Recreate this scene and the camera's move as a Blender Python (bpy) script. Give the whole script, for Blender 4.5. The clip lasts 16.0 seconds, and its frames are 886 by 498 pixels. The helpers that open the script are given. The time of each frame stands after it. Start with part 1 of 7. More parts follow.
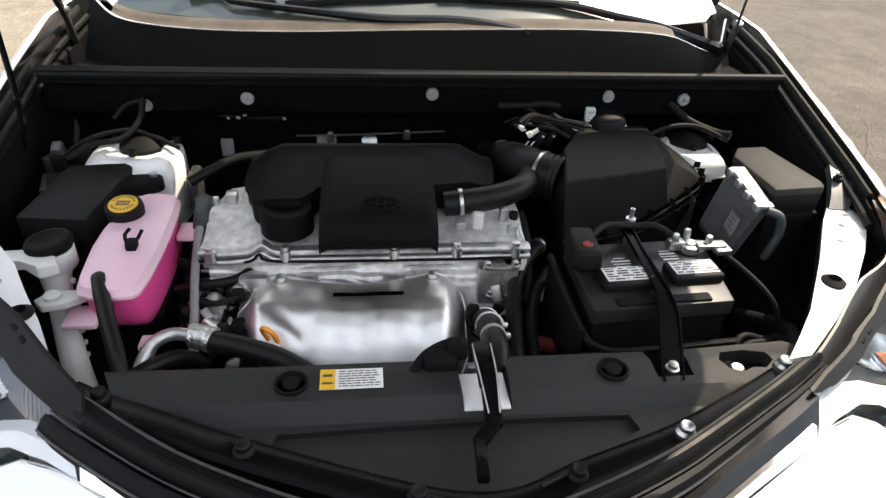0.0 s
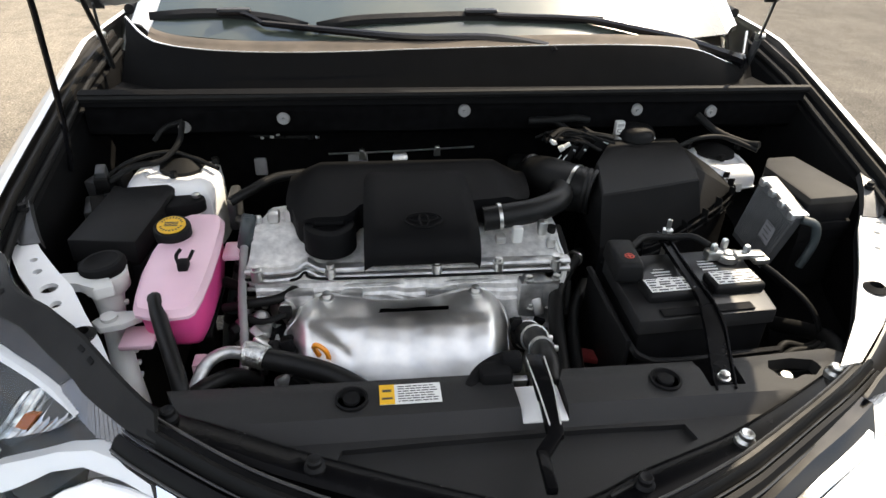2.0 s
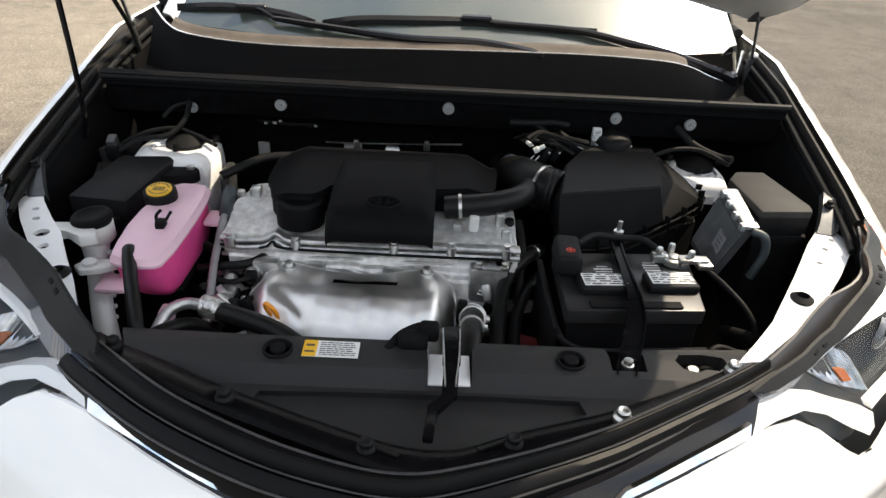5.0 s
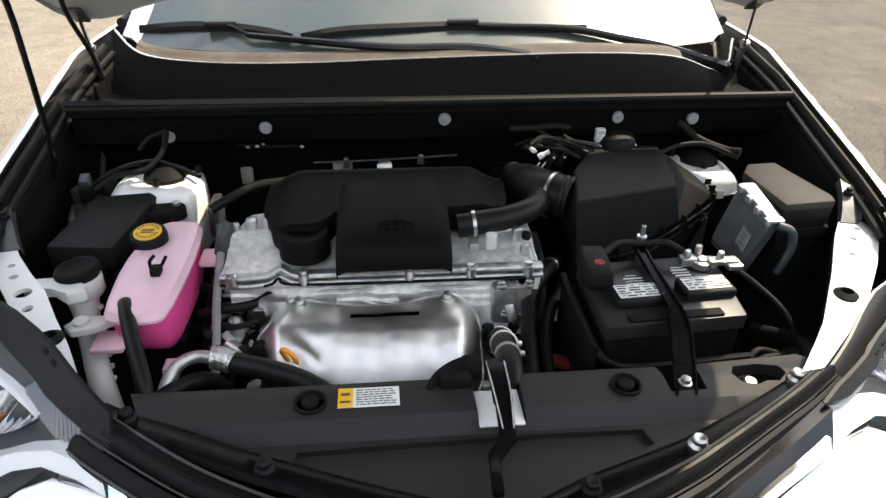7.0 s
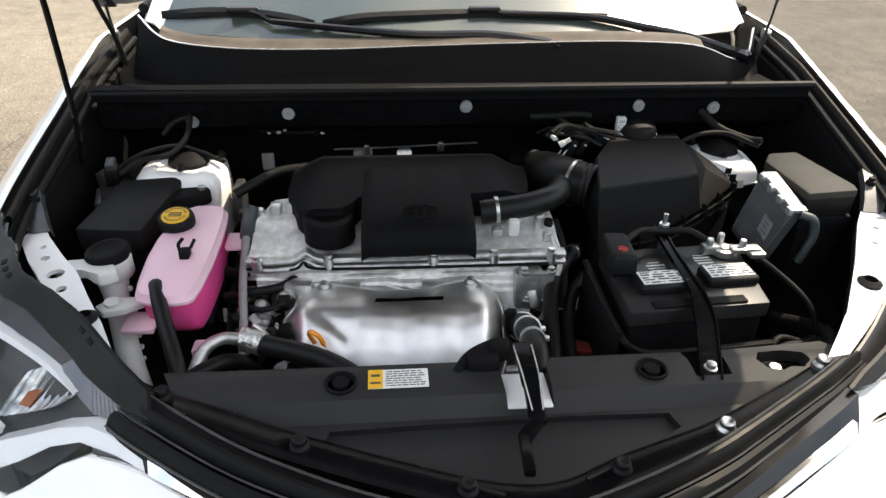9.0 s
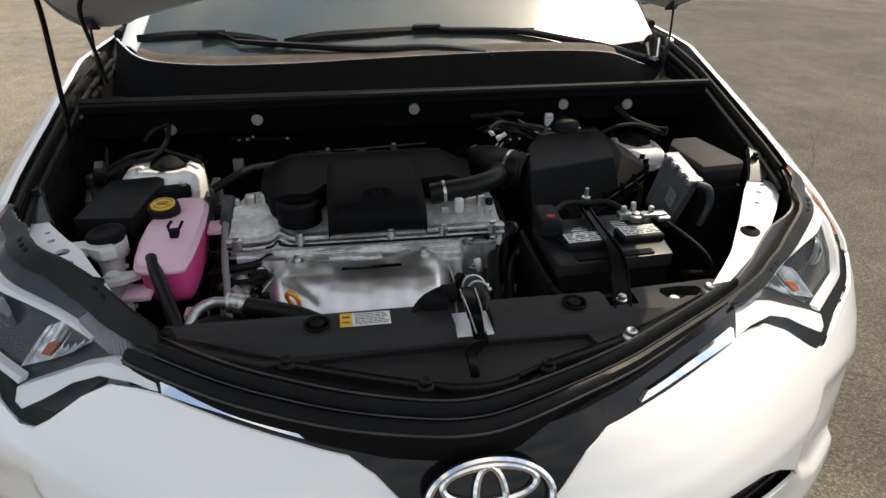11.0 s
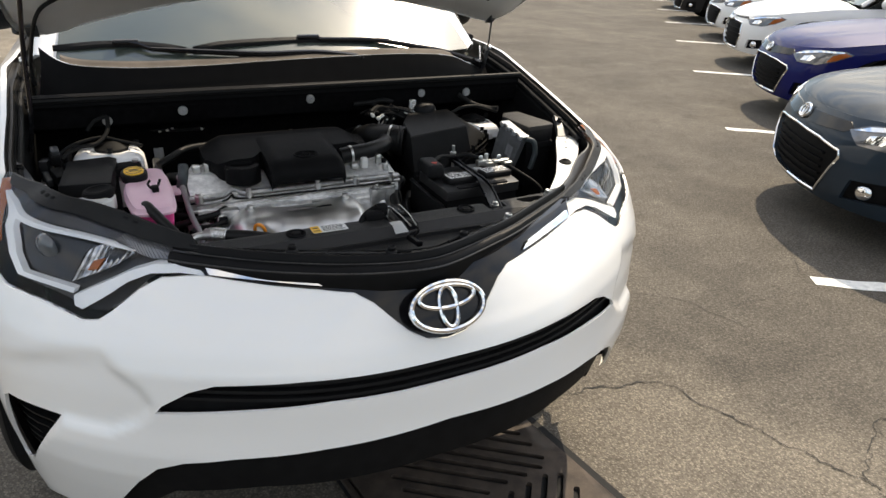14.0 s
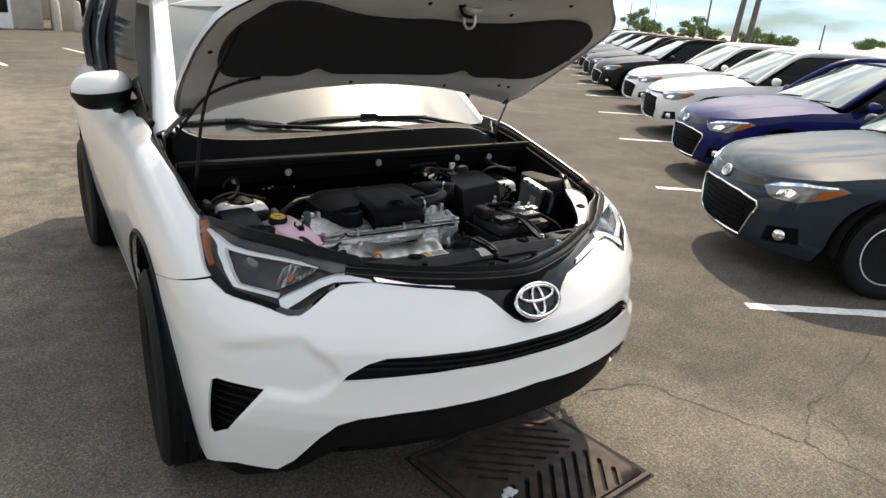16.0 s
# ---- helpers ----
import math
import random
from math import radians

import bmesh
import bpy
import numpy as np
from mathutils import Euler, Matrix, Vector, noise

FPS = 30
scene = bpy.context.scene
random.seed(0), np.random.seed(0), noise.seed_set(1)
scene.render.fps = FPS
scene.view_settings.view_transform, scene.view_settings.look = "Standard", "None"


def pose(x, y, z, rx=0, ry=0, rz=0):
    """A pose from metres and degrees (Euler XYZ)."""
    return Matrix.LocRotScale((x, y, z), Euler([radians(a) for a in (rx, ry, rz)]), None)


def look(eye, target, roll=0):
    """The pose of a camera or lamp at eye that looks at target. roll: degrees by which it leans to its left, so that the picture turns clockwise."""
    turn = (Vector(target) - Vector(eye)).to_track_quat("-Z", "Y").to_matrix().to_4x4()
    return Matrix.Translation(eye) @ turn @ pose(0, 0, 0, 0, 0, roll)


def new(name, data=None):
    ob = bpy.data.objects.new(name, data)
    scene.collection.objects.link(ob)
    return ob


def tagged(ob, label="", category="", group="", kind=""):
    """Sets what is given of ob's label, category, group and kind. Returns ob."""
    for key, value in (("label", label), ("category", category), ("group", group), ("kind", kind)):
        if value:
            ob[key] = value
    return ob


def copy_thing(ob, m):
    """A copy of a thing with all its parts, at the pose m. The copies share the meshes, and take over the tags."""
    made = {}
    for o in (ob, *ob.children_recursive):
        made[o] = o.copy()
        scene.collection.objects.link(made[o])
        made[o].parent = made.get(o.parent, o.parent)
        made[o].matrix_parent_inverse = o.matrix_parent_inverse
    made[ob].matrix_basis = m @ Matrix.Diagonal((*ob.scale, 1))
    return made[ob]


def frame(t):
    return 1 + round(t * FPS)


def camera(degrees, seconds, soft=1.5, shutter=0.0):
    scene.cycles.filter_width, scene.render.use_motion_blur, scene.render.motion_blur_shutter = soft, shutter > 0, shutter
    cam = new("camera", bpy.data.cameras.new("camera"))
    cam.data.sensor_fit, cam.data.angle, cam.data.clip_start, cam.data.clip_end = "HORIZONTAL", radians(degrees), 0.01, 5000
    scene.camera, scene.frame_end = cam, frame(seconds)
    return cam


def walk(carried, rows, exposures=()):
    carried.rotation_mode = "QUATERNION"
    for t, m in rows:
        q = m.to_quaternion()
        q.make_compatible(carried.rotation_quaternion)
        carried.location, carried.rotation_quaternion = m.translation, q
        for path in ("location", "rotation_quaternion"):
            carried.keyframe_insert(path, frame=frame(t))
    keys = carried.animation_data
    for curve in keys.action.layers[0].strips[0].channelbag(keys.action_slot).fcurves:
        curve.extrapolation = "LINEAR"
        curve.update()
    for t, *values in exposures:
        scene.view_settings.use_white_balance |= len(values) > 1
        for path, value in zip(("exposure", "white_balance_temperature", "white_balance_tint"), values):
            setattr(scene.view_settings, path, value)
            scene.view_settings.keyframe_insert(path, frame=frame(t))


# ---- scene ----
cam = camera(67.4, 16.0)
PATH = [
    (0, (-0.113, -0.248, 1.538), (0.125, 1.409, 0.445), 3.4),
    (0.5, (-0.118, -0.25, 1.544), (0.097, 1.416, 0.459), 3.4),
    (1, (-0.141, -0.255, 1.545), (0.062, 1.41, 0.457), 3.6),
    (1.5, (-0.164, -0.249, 1.545), (0.034, 1.415, 0.452), 3.1),
    (2, (-0.185, -0.251, 1.548), (0.049, 1.427, 0.485), 2.2),
    (2.5, (-0.163, -0.282, 1.549), (0.05, 1.409, 0.503), 2.1),
    (3, (-0.071, -0.314, 1.553), (0.053, 1.385, 0.507), 2.9),
    (3.5, (-0.009, -0.362, 1.558), (0.056, 1.347, 0.522), 3.8),
    (4, (0.027, -0.406, 1.555), (0.052, 1.314, 0.536), 4.5),
    (4.2, (0.036, -0.41, 1.559), (0.055, 1.308, 0.536), 4.5),
    (6.3, (-0.099, -0.273, 1.551), (0.061, 1.424, 0.506), 1.3),
    (6.5, (-0.104, -0.274, 1.551), (0.065, 1.427, 0.513), 1.1),
    (7, (-0.107, -0.272, 1.548), (0.076, 1.429, 0.512), 1.2),
    (7.5, (-0.101, -0.27, 1.551), (0.082, 1.423, 0.503), 1.4),
    (8, (-0.104, -0.268, 1.545), (0.051, 1.426, 0.494), 1.5),
    (8.2, (-0.103, -0.271, 1.547), (0.034, 1.419, 0.486), 1.4),
    (10.3, (-0.223, -0.358, 1.532), (0.018, 1.344, 0.51), 1.7),
    (10.5, (-0.199, -0.392, 1.531), (0.043, 1.32, 0.525), 1.8),
    (11, (-0.158, -0.507, 1.541), (0.136, 1.217, 0.571), 0.8),
    (11.5, (-0.17, -0.602, 1.538), (0.144, 1.119, 0.568), 0.7),
    (12, (-0.185, -0.672, 1.522), (0.134, 1.034, 0.527), 0.9),
    (12.5, (-0.201, -0.71, 1.531), (0.195, 0.993, 0.561), 0.2),
    (12.8, (-0.303, -0.761, 1.53), (0.23, 0.933, 0.609), 0.4),
    (13, (-0.326, -0.751, 1.535), (0.249, 0.93, 0.616), -0.1),
    (13.5, (-0.458, -0.836, 1.538), (0.277, 0.798, 0.648), 0.6),
    (14, (-0.551, -0.956, 1.536), (0.297, 0.639, 0.678), 3.1),
    (14.5, (-0.672, -1.105, 1.549), (0.219, 0.494, 0.743), 2.5),
    (15, (-0.827, -1.171, 1.57), (0.122, 0.415, 0.806), 1.7),
    (15.5, (-1.064, -1.183, 1.596), (-0.037, 0.373, 0.872), 1.4),
    (16, (-1.234, -1.244, 1.624), (-0.163, 0.308, 0.96), 3.9),
]
walk(cam, [(t, look(eye, target, roll)) for t, eye, target, roll in PATH],
     [(0.0, 1.8, 8100, 10), (2.5, 1.84, 8100, 10), (3.5, 1.84, 8100, 10), (4.0, 1.38, 8100, 10), (6.4, 1.83, 8100, 10), (8.2, 1.79, 8100, 10), (10.3, 1.59, 8100, 10), (11.0, 0.98, 8100, 10), (13.0, 1.15, 8100, 10), (16.0, 1.18, 8100, 10)])

# ---- world and light ----
SUN_EL, SUN_AZ = radians(52), radians(55)          # azimuth from +y towards +x
world = bpy.data.worlds.new("world")
scene.world = world
world.use_nodes = True
wn, wl = world.node_tree.nodes, world.node_tree.links
sky = wn.new("ShaderNodeTexSky")
sky.sky_type, sky.sun_disc = "NISHITA", False
sky.sun_elevation, sky.sun_rotation = SUN_EL, SUN_AZ
sky.dust_density, sky.ozone_density = 0.3, 1.0
grey = wn.new("ShaderNodeRGBToBW")
wl.new(sky.outputs[0], grey.inputs[0])
gain = wn.new("ShaderNodeMath")
gain.operation = "MULTIPLY"
gain.inputs[1].default_value = 2.8
wl.new(grey.outputs[0], gain.inputs[0])
wco = wn.new("ShaderNodeTexCoord")
wmap = wn.new("ShaderNodeMapping")
wmap.inputs["Scale"].default_value = (0.8, 1.3, 5.0)
wl.new(wco.outputs["Generated"], wmap.inputs["Vector"])
puff = wn.new("ShaderNodeTexNoise")
puff.inputs["Scale"].default_value, puff.inputs["Detail"].default_value = 3.2, 8.0
wl.new(wmap.outputs[0], puff.inputs["Vector"])
veil = wn.new("ShaderNodeMapRange")
veil.inputs["From Min"].default_value, veil.inputs["From Max"].default_value = 0.42, 0.66
veil.inputs["To Min"].default_value, veil.inputs["To Max"].default_value = 0.02, 0.85
wl.new(puff.outputs["Fac"], veil.inputs["Value"])
cloud = wn.new("ShaderNodeMix")
cloud.data_type = "RGBA"
wl.new(veil.outputs["Result"], cloud.inputs["Factor"])
wl.new(sky.outputs[0], cloud.inputs["A"])
wl.new(gain.outputs[0], cloud.inputs["B"])
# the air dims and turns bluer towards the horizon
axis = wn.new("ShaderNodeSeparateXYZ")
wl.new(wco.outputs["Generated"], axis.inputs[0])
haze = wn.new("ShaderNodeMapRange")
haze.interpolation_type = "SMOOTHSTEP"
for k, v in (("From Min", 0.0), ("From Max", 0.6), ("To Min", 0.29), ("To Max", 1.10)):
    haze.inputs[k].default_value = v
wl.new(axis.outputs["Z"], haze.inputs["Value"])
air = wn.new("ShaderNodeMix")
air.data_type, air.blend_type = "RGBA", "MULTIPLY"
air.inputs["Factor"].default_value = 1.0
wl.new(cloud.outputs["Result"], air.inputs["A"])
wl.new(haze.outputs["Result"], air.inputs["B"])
low = wn.new("ShaderNodeMapRange")
low.interpolation_type = "SMOOTHSTEP"
low.inputs["From Max"].default_value = 0.25
wl.new(axis.outputs["Z"], low.inputs["Value"])
blue = wn.new("ShaderNodeMix")
blue.data_type = "RGBA"
blue.inputs["A"].default_value, blue.inputs["B"].default_value = (0.43, 0.68, 1.06, 1), (1, 1, 1, 1)
wl.new(low.outputs["Result"], blue.inputs["Factor"])
tinted = wn.new("ShaderNodeMix")
tinted.data_type, tinted.blend_type = "RGBA", "MULTIPLY"
tinted.inputs["Factor"].default_value = 1.0
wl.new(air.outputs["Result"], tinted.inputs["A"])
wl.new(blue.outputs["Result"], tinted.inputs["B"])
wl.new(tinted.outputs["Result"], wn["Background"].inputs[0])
wn["Background"].inputs[1].default_value = 0.15
sun = new("sun", bpy.data.lights.new("sun", "SUN"))
sun.data.energy, sun.data.angle, sun.data.color = 2.15, radians(0.6), (1.0, 0.95, 0.87)
TO_SUN = Vector((math.sin(SUN_AZ) * math.cos(SUN_EL), math.cos(SUN_AZ) * math.cos(SUN_EL), math.sin(SUN_EL)))
sun.matrix_world = look(TO_SUN * 30, (0, 0, 0))


# ---- materials ----
def mat(name, color, rough=0.5, metal=0.0, noise_scale=0.0, vary=0.0, bump=0.0, bump_scale=200.0, coat=0.0, rough_vary=0.0, spec=0.5):
    """A principled material with two scales of noise in colour, roughness and relief."""
    m = bpy.data.materials.new(name)
    m.use_nodes = True
    n, l = m.node_tree.nodes, m.node_tree.links
    b = n["Principled BSDF"]
    b.inputs["Base Color"].default_value = (*color, 1)
    b.inputs["Roughness"].default_value = rough
    b.inputs["Metallic"].default_value = metal
    b.inputs["Coat Weight"].default_value = coat
    b.inputs["Coat Roughness"].default_value = 0.04
    b.inputs["Specular IOR Level"].default_value = spec
    co = n.new("ShaderNodeTexCoord")
    if vary or rough_vary:
        t = n.new("ShaderNodeTexNoise")
        t.inputs["Scale"].default_value, t.inputs["Detail"].default_value = noise_scale or 8.0, 6.0
        l.new(co.outputs["Object"], t.inputs["Vector"])
        if vary:
            r = n.new("ShaderNodeMapRange")
            r.inputs["From Min"].default_value, r.inputs["From Max"].default_value = 0.3, 0.7
            r.inputs["To Min"].default_value, r.inputs["To Max"].default_value = 1 - vary, 1 + vary
            l.new(t.outputs["Fac"], r.inputs["Value"])
            x = n.new("ShaderNodeMix")
            x.data_type, x.blend_type = "RGBA", "MULTIPLY"
            x.inputs["Factor"].default_value = 1
            x.inputs["A"].default_value = (*color, 1)
            l.new(r.outputs["Result"], x.inputs["B"])
            l.new(x.outputs["Result"], b.inputs["Base Color"])
        if rough_vary:
            r = n.new("ShaderNodeMapRange")
            r.inputs["To Min"].default_value, r.inputs["To Max"].default_value = max(0.02, rough - rough_vary), min(1, rough + rough_vary)
            l.new(t.outputs["Fac"], r.inputs["Value"])
            l.new(r.outputs["Result"], b.inputs["Roughness"])
    if bump:
        t = n.new("ShaderNodeTexNoise")
        t.inputs["Scale"].default_value, t.inputs["Detail"].default_value = bump_scale, 4.0
        l.new(co.outputs["Object"], t.inputs["Vector"])
        k = n.new("ShaderNodeBump")
        k.inputs["Strength"].default_value, k.inputs["Distance"].default_value = bump, 0.002
        l.new(t.outputs["Fac"], k.inputs["Height"])
        l.new(k.outputs["Normal"], b.inputs["Normal"])
    return m


def thin_clear(name):
    """A thin clear cover: see-through, with a gloss that grows towards grazing."""
    m = bpy.data.materials.new(name)
    m.use_nodes = True
    n, l = m.node_tree.nodes, m.node_tree.links
    n.remove(n["Principled BSDF"])
    t, g, f, x = n.new("ShaderNodeBsdfTransparent"), n.new("ShaderNodeBsdfGlossy"), n.new("ShaderNodeFresnel"), n.new("ShaderNodeMixShader")
    t.inputs["Color"].default_value = (0.96, 0.97, 0.98, 1)
    g.inputs["Roughness"].default_value = 0.03
    f.inputs["IOR"].default_value = 1.3
    l.new(f.outputs[0], x.inputs[0])
    l.new(t.outputs[0], x.inputs[1])
    l.new(g.outputs[0], x.inputs[2])
    l.new(x.outputs[0], n["Material Output"].inputs["Surface"])
    return m


WHITE = mat("white_pearl_paint", (0.82, 0.812, 0.79), 0.28, coat=0.8, bump=0.02, bump_scale=900, vary=0.015, noise_scale=4)
WHITE_IN = mat("white_inner_paint", (0.82, 0.82, 0.82), 0.4, vary=0.05, noise_scale=14, rough_vary=0.1)
BLACK = mat("black_textured_plastic", (0.008, 0.008, 0.0084), 0.5, spec=0.14, vary=0.2, noise_scale=30, bump=0.25, bump_scale=1400, rough_vary=0.12)
BLACK_DARK = mat("black_matt_plastic", (0.007, 0.007, 0.0074), 0.65, spec=0.08, vary=0.25, noise_scale=25, bump=0.15, bump_scale=900)
GLOSS = mat("gloss_black_plastic", (0.006, 0.006, 0.007), 0.14, spec=0.32, rough_vary=0.05, noise_scale=20)
BARBLACK = mat("black_painted_steel", (0.004, 0.004, 0.0045), 0.25, spec=0.06, vary=0.2, noise_scale=40, rough_vary=0.08)
RADBLACK = mat("radiator_cover_plastic", (0.017, 0.017, 0.0174), 0.55, spec=0.28, vary=0.12, noise_scale=14, bump=0.3, bump_scale=1500, rough_vary=0.1)
STRIPGREY = mat("grey_seal_rubber", (0.008, 0.008, 0.0078), 0.42, spec=0.15, vary=0.25, noise_scale=25, bump=0.2, bump_scale=500)
RUBBER = mat("black_rubber", (0.009, 0.009, 0.009), 0.6, spec=0.16, vary=0.2, noise_scale=40, bump=0.1, bump_scale=700)
CHROME = mat("chrome", (0.86, 0.87, 0.88), 0.07, 1.0, rough_vary=0.03, noise_scale=30)
TRIMGLINT = mat("silver_trim_highlight", (0.80, 0.80, 0.80), 0.25, 0.7)
ALLOY = mat("cast_aluminium", (0.72, 0.715, 0.70), 0.46, 0.40, vary=0.22, noise_scale=70, bump=0.30, bump_scale=380, rough_vary=0.2)
SHEET = mat("bright_sheet_steel", (0.74, 0.73, 0.71), 0.40, 1.0, vary=0.2, noise_scale=14, rough_vary=0.16, bump=0.28, bump_scale=26)
DUSTY = mat("dusty_cowl_plastic", (0.085, 0.068, 0.053), 0.8, vary=0.25, noise_scale=18, bump=0.15, bump_scale=500)
SEALM = mat("smooth_seal_rubber", (0.0045, 0.0045, 0.0047), 0.42, spec=0.10, vary=0.2, noise_scale=30, rough_vary=0.12)
SEALGLINT = mat("seal_edge_highlight", (0.028, 0.027, 0.026), 0.3, spec=0.4, vary=0.5, noise_scale=20)
DULLRED = mat("dull_red_plastic", (0.22, 0.03, 0.03), 0.55, vary=0.2, noise_scale=40)
FLANGE = mat("dark_flange", (0.022, 0.020, 0.018), 0.45, spec=0.15, vary=0.15, noise_scale=25)
STEEL = mat("zinc_steel", (0.6, 0.6, 0.58), 0.35, 1.0, vary=0.1, noise_scale=60)


def asphalt(name, base, pale, worn=()):
    """Worn asphalt: pale stones in a dark binder, with stains and paler stretches."""
    m = bpy.data.materials.new(name)
    m.use_nodes = True
    n, l = m.node_tree.nodes, m.node_tree.links
    b = n["Principled BSDF"]
    b.inputs["Roughness"].default_value = 0.93
    b.inputs["Specular IOR Level"].default_value = 0.25
    co = n.new("ShaderNodeTexCoord")

    def tex(scale, detail=4.0, rough=0.6):
        t = n.new("ShaderNodeTexNoise")
        t.inputs["Scale"].default_value, t.inputs["Detail"].default_value, t.inputs["Roughness"].default_value = scale, detail, rough
        l.new(co.outputs["Object"], t.inputs["Vector"])
        return t.outputs["Fac"]

    def ramp(src, lo, hi, a, z):
        r = n.new("ShaderNodeMapRange")
        for k, v in (("From Min", lo), ("From Max", hi), ("To Min", a), ("To Max", z)):
            r.inputs[k].default_value = v
        l.new(src, r.inputs["Value"])
        return r.outputs["Result"]

    def times(x, y):
        k = n.new("ShaderNodeMath")
        k.operation = "MULTIPLY"
        l.new(x, k.inputs[0])
        l.new(y, k.inputs[1])
        return k.outputs[0]

    v = n.new("ShaderNodeTexVoronoi")
    v.inputs["Scale"].default_value = 115.0
    l.new(co.outputs["Object"], v.inputs["Vector"])
    stone = ramp(v.outputs["Distance"], 0.15, 0.55, 1.28, 0.72)
    shade = times(times(ramp(tex(0.45, 6), 0.35, 0.65, 0.86, 1.14), ramp(tex(6.0, 8, 0.75), 0.3, 0.7, 0.8, 1.2)), times(stone, ramp(tex(70.0, 3), 0.3, 0.7, 0.6, 1.4)))
    mix = n.new("ShaderNodeMix")
    mix.data_type = "RGBA"
    mix.inputs["A"].default_value, mix.inputs["B"].default_value = (*base, 1), (*pale, 1)
    l.new(ramp(tex(1.3, 7, 0.65), 0.42, 0.66, 0.0, 1.0), mix.inputs["Factor"])
    for cx, cy, rad, most in worn:
        # a paler stretch round a point
        far = n.new("ShaderNodeVectorMath")
        far.operation = "DISTANCE"
        far.inputs[1].default_value = (cx, cy, 0)
        l.new(co.outputs["Object"], far.inputs[0])
        add = n.new("ShaderNodeMath")
        add.operation = "ADD"
        l.new(far.outputs["Value"], add.inputs[0])
        l.new(ramp(tex(3.5, 8, 0.75), 0.25, 0.75, -rad * 0.45, rad * 0.45), add.inputs[1])
        two = n.new("ShaderNodeMix")
        two.data_type = "RGBA"
        two.inputs["B"].default_value = (pale[0] * 1.75, pale[1] * 1.72, pale[2] * 1.66, 1)
        l.new(mix.outputs["Result"], two.inputs["A"])
        l.new(ramp(add.outputs[0], rad * 0.35, rad, most, 0.0), two.inputs["Factor"])
        mix = two
    out = n.new("ShaderNodeMix")
    out.data_type, out.blend_type = "RGBA", "MULTIPLY"
    out.inputs["Factor"].default_value = 1.0
    l.new(mix.outputs["Result"], out.inputs["A"])
    l.new(shade, out.inputs["B"])
    l.new(out.outputs["Result"], b.inputs["Base Color"])
    k = n.new("ShaderNodeBump")
    k.inputs["Strength"].default_value, k.inputs["Distance"].default_value = 0.8, 0.004
    l.new(stone, k.inputs["Height"])
    l.new(k.outputs["Normal"], b.inputs["Normal"])
    return m


# crumbled stretches near the drain; those at negative x only make the ground paler
ASPHALT = asphalt("asphalt", (0.104, 0.092, 0.077), (0.140, 0.124, 0.103), ((1.0, 0.3, 0.6, 0.60), (1.45, -0.1, 0.4, 0.50), (-3.4, 4.8, 3.4, 0.95), (-3.6, 10.0, 5.2, 0.95), (-2.0, 0.4, 1.9, 0.5)))
PALELOT = mat("pale_concrete", (0.50, 0.48, 0.45), 0.9, vary=0.12, noise_scale=0.2)
PINKTOP = mat("milky_plastic", (0.80, 0.52, 0.61), 0.4, vary=0.05, noise_scale=12)
PINK = mat("pink_coolant", (0.85, 0.08, 0.30), 0.35, vary=0.1, noise_scale=10)
MILK = mat("natural_plastic", (0.62, 0.62, 0.60), 0.45, vary=0.06, noise_scale=12)
YELLOW = mat("yellow_plastic", (0.75, 0.42, 0.03), 0.45, vary=0.06, noise_scale=30)
DARKGLASS = mat("tinted_glass", (0.012, 0.015, 0.014), 0.06, spec=0.1)
LINEWHITE = mat("road_paint", (0.75, 0.74, 0.70), 0.8, vary=0.2, noise_scale=30, bump=0.5, bump_scale=120)
INSUL = mat("hood_insulation", (0.012, 0.012, 0.013), 0.95, vary=0.3, noise_scale=60, bump=0.6, bump_scale=300)

LENS = thin_clear("clear_lens")
HLDARK = mat("headlight_housing", (0.012, 0.012, 0.013), 0.4, vary=0.3, noise_scale=30)
BEZEL = mat("smoked_lamp_band", (0.035, 0.037, 0.041), 0.22, spec=0.35, vary=0.4, noise_scale=16)
BOWL = mat("lamp_reflector", (0.42, 0.43, 0.44), 0.18, 1.0, vary=0.5, noise_scale=60)
HLTRIM = mat("white_light_guide", (0.88, 0.88, 0.87), 0.3, vary=0.03, noise_scale=20)
HLWIN = mat("dark_window", (0.025, 0.028, 0.03), 0.10, spec=0.4)
HLWIN2 = mat("projector_glass", (0.06, 0.065, 0.07), 0.05, coat=1.0)
AMBER = mat("amber_reflector", (0.36, 0.09, 0.016), 0.25)
FELT = mat("black_felt", (0.0045, 0.0045, 0.0048), 0.95, vary=0.3, noise_scale=50, bump=0.3, bump_scale=500, spec=0.0)
HOODIN = mat("pale_primer_paint", (0.52, 0.51, 0.49), 0.5, vary=0.06, noise_scale=10, rough_vary=0.1)
HAZEGLASS = mat("dusty_windscreen", (0.055, 0.068, 0.057), 0.22, vary=0.10, noise_scale=3, coat=1.0)
CLIPGREY = mat("pale_grey_clip", (0.27, 0.27, 0.27), 0.5, vary=0.1, noise_scale=60)
PAPER = mat("white_label", (0.72, 0.72, 0.70), 0.55, vary=0.04, noise_scale=80)
PRINT = mat("dark_print", (0.05, 0.05, 0.05), 0.6)
REDP = mat("red_print", (0.55, 0.05, 0.03), 0.5)
ORANGE = mat("orange_plastic", (0.8, 0.27, 0.02), 0.4, vary=0.05, noise_scale=40)
BATTOP = mat("battery_lid_plastic", (0.014, 0.014, 0.0145), 0.38, vary=0.3, noise_scale=16, bump=0.1, bump_scale=600, rough_vary=0.15)
COVERB = mat("engine_cover_plastic", (0.006, 0.006, 0.0064), 0.55, spec=0.05, vary=0.12, noise_scale=20, bump=0.25, bump_scale=1500)
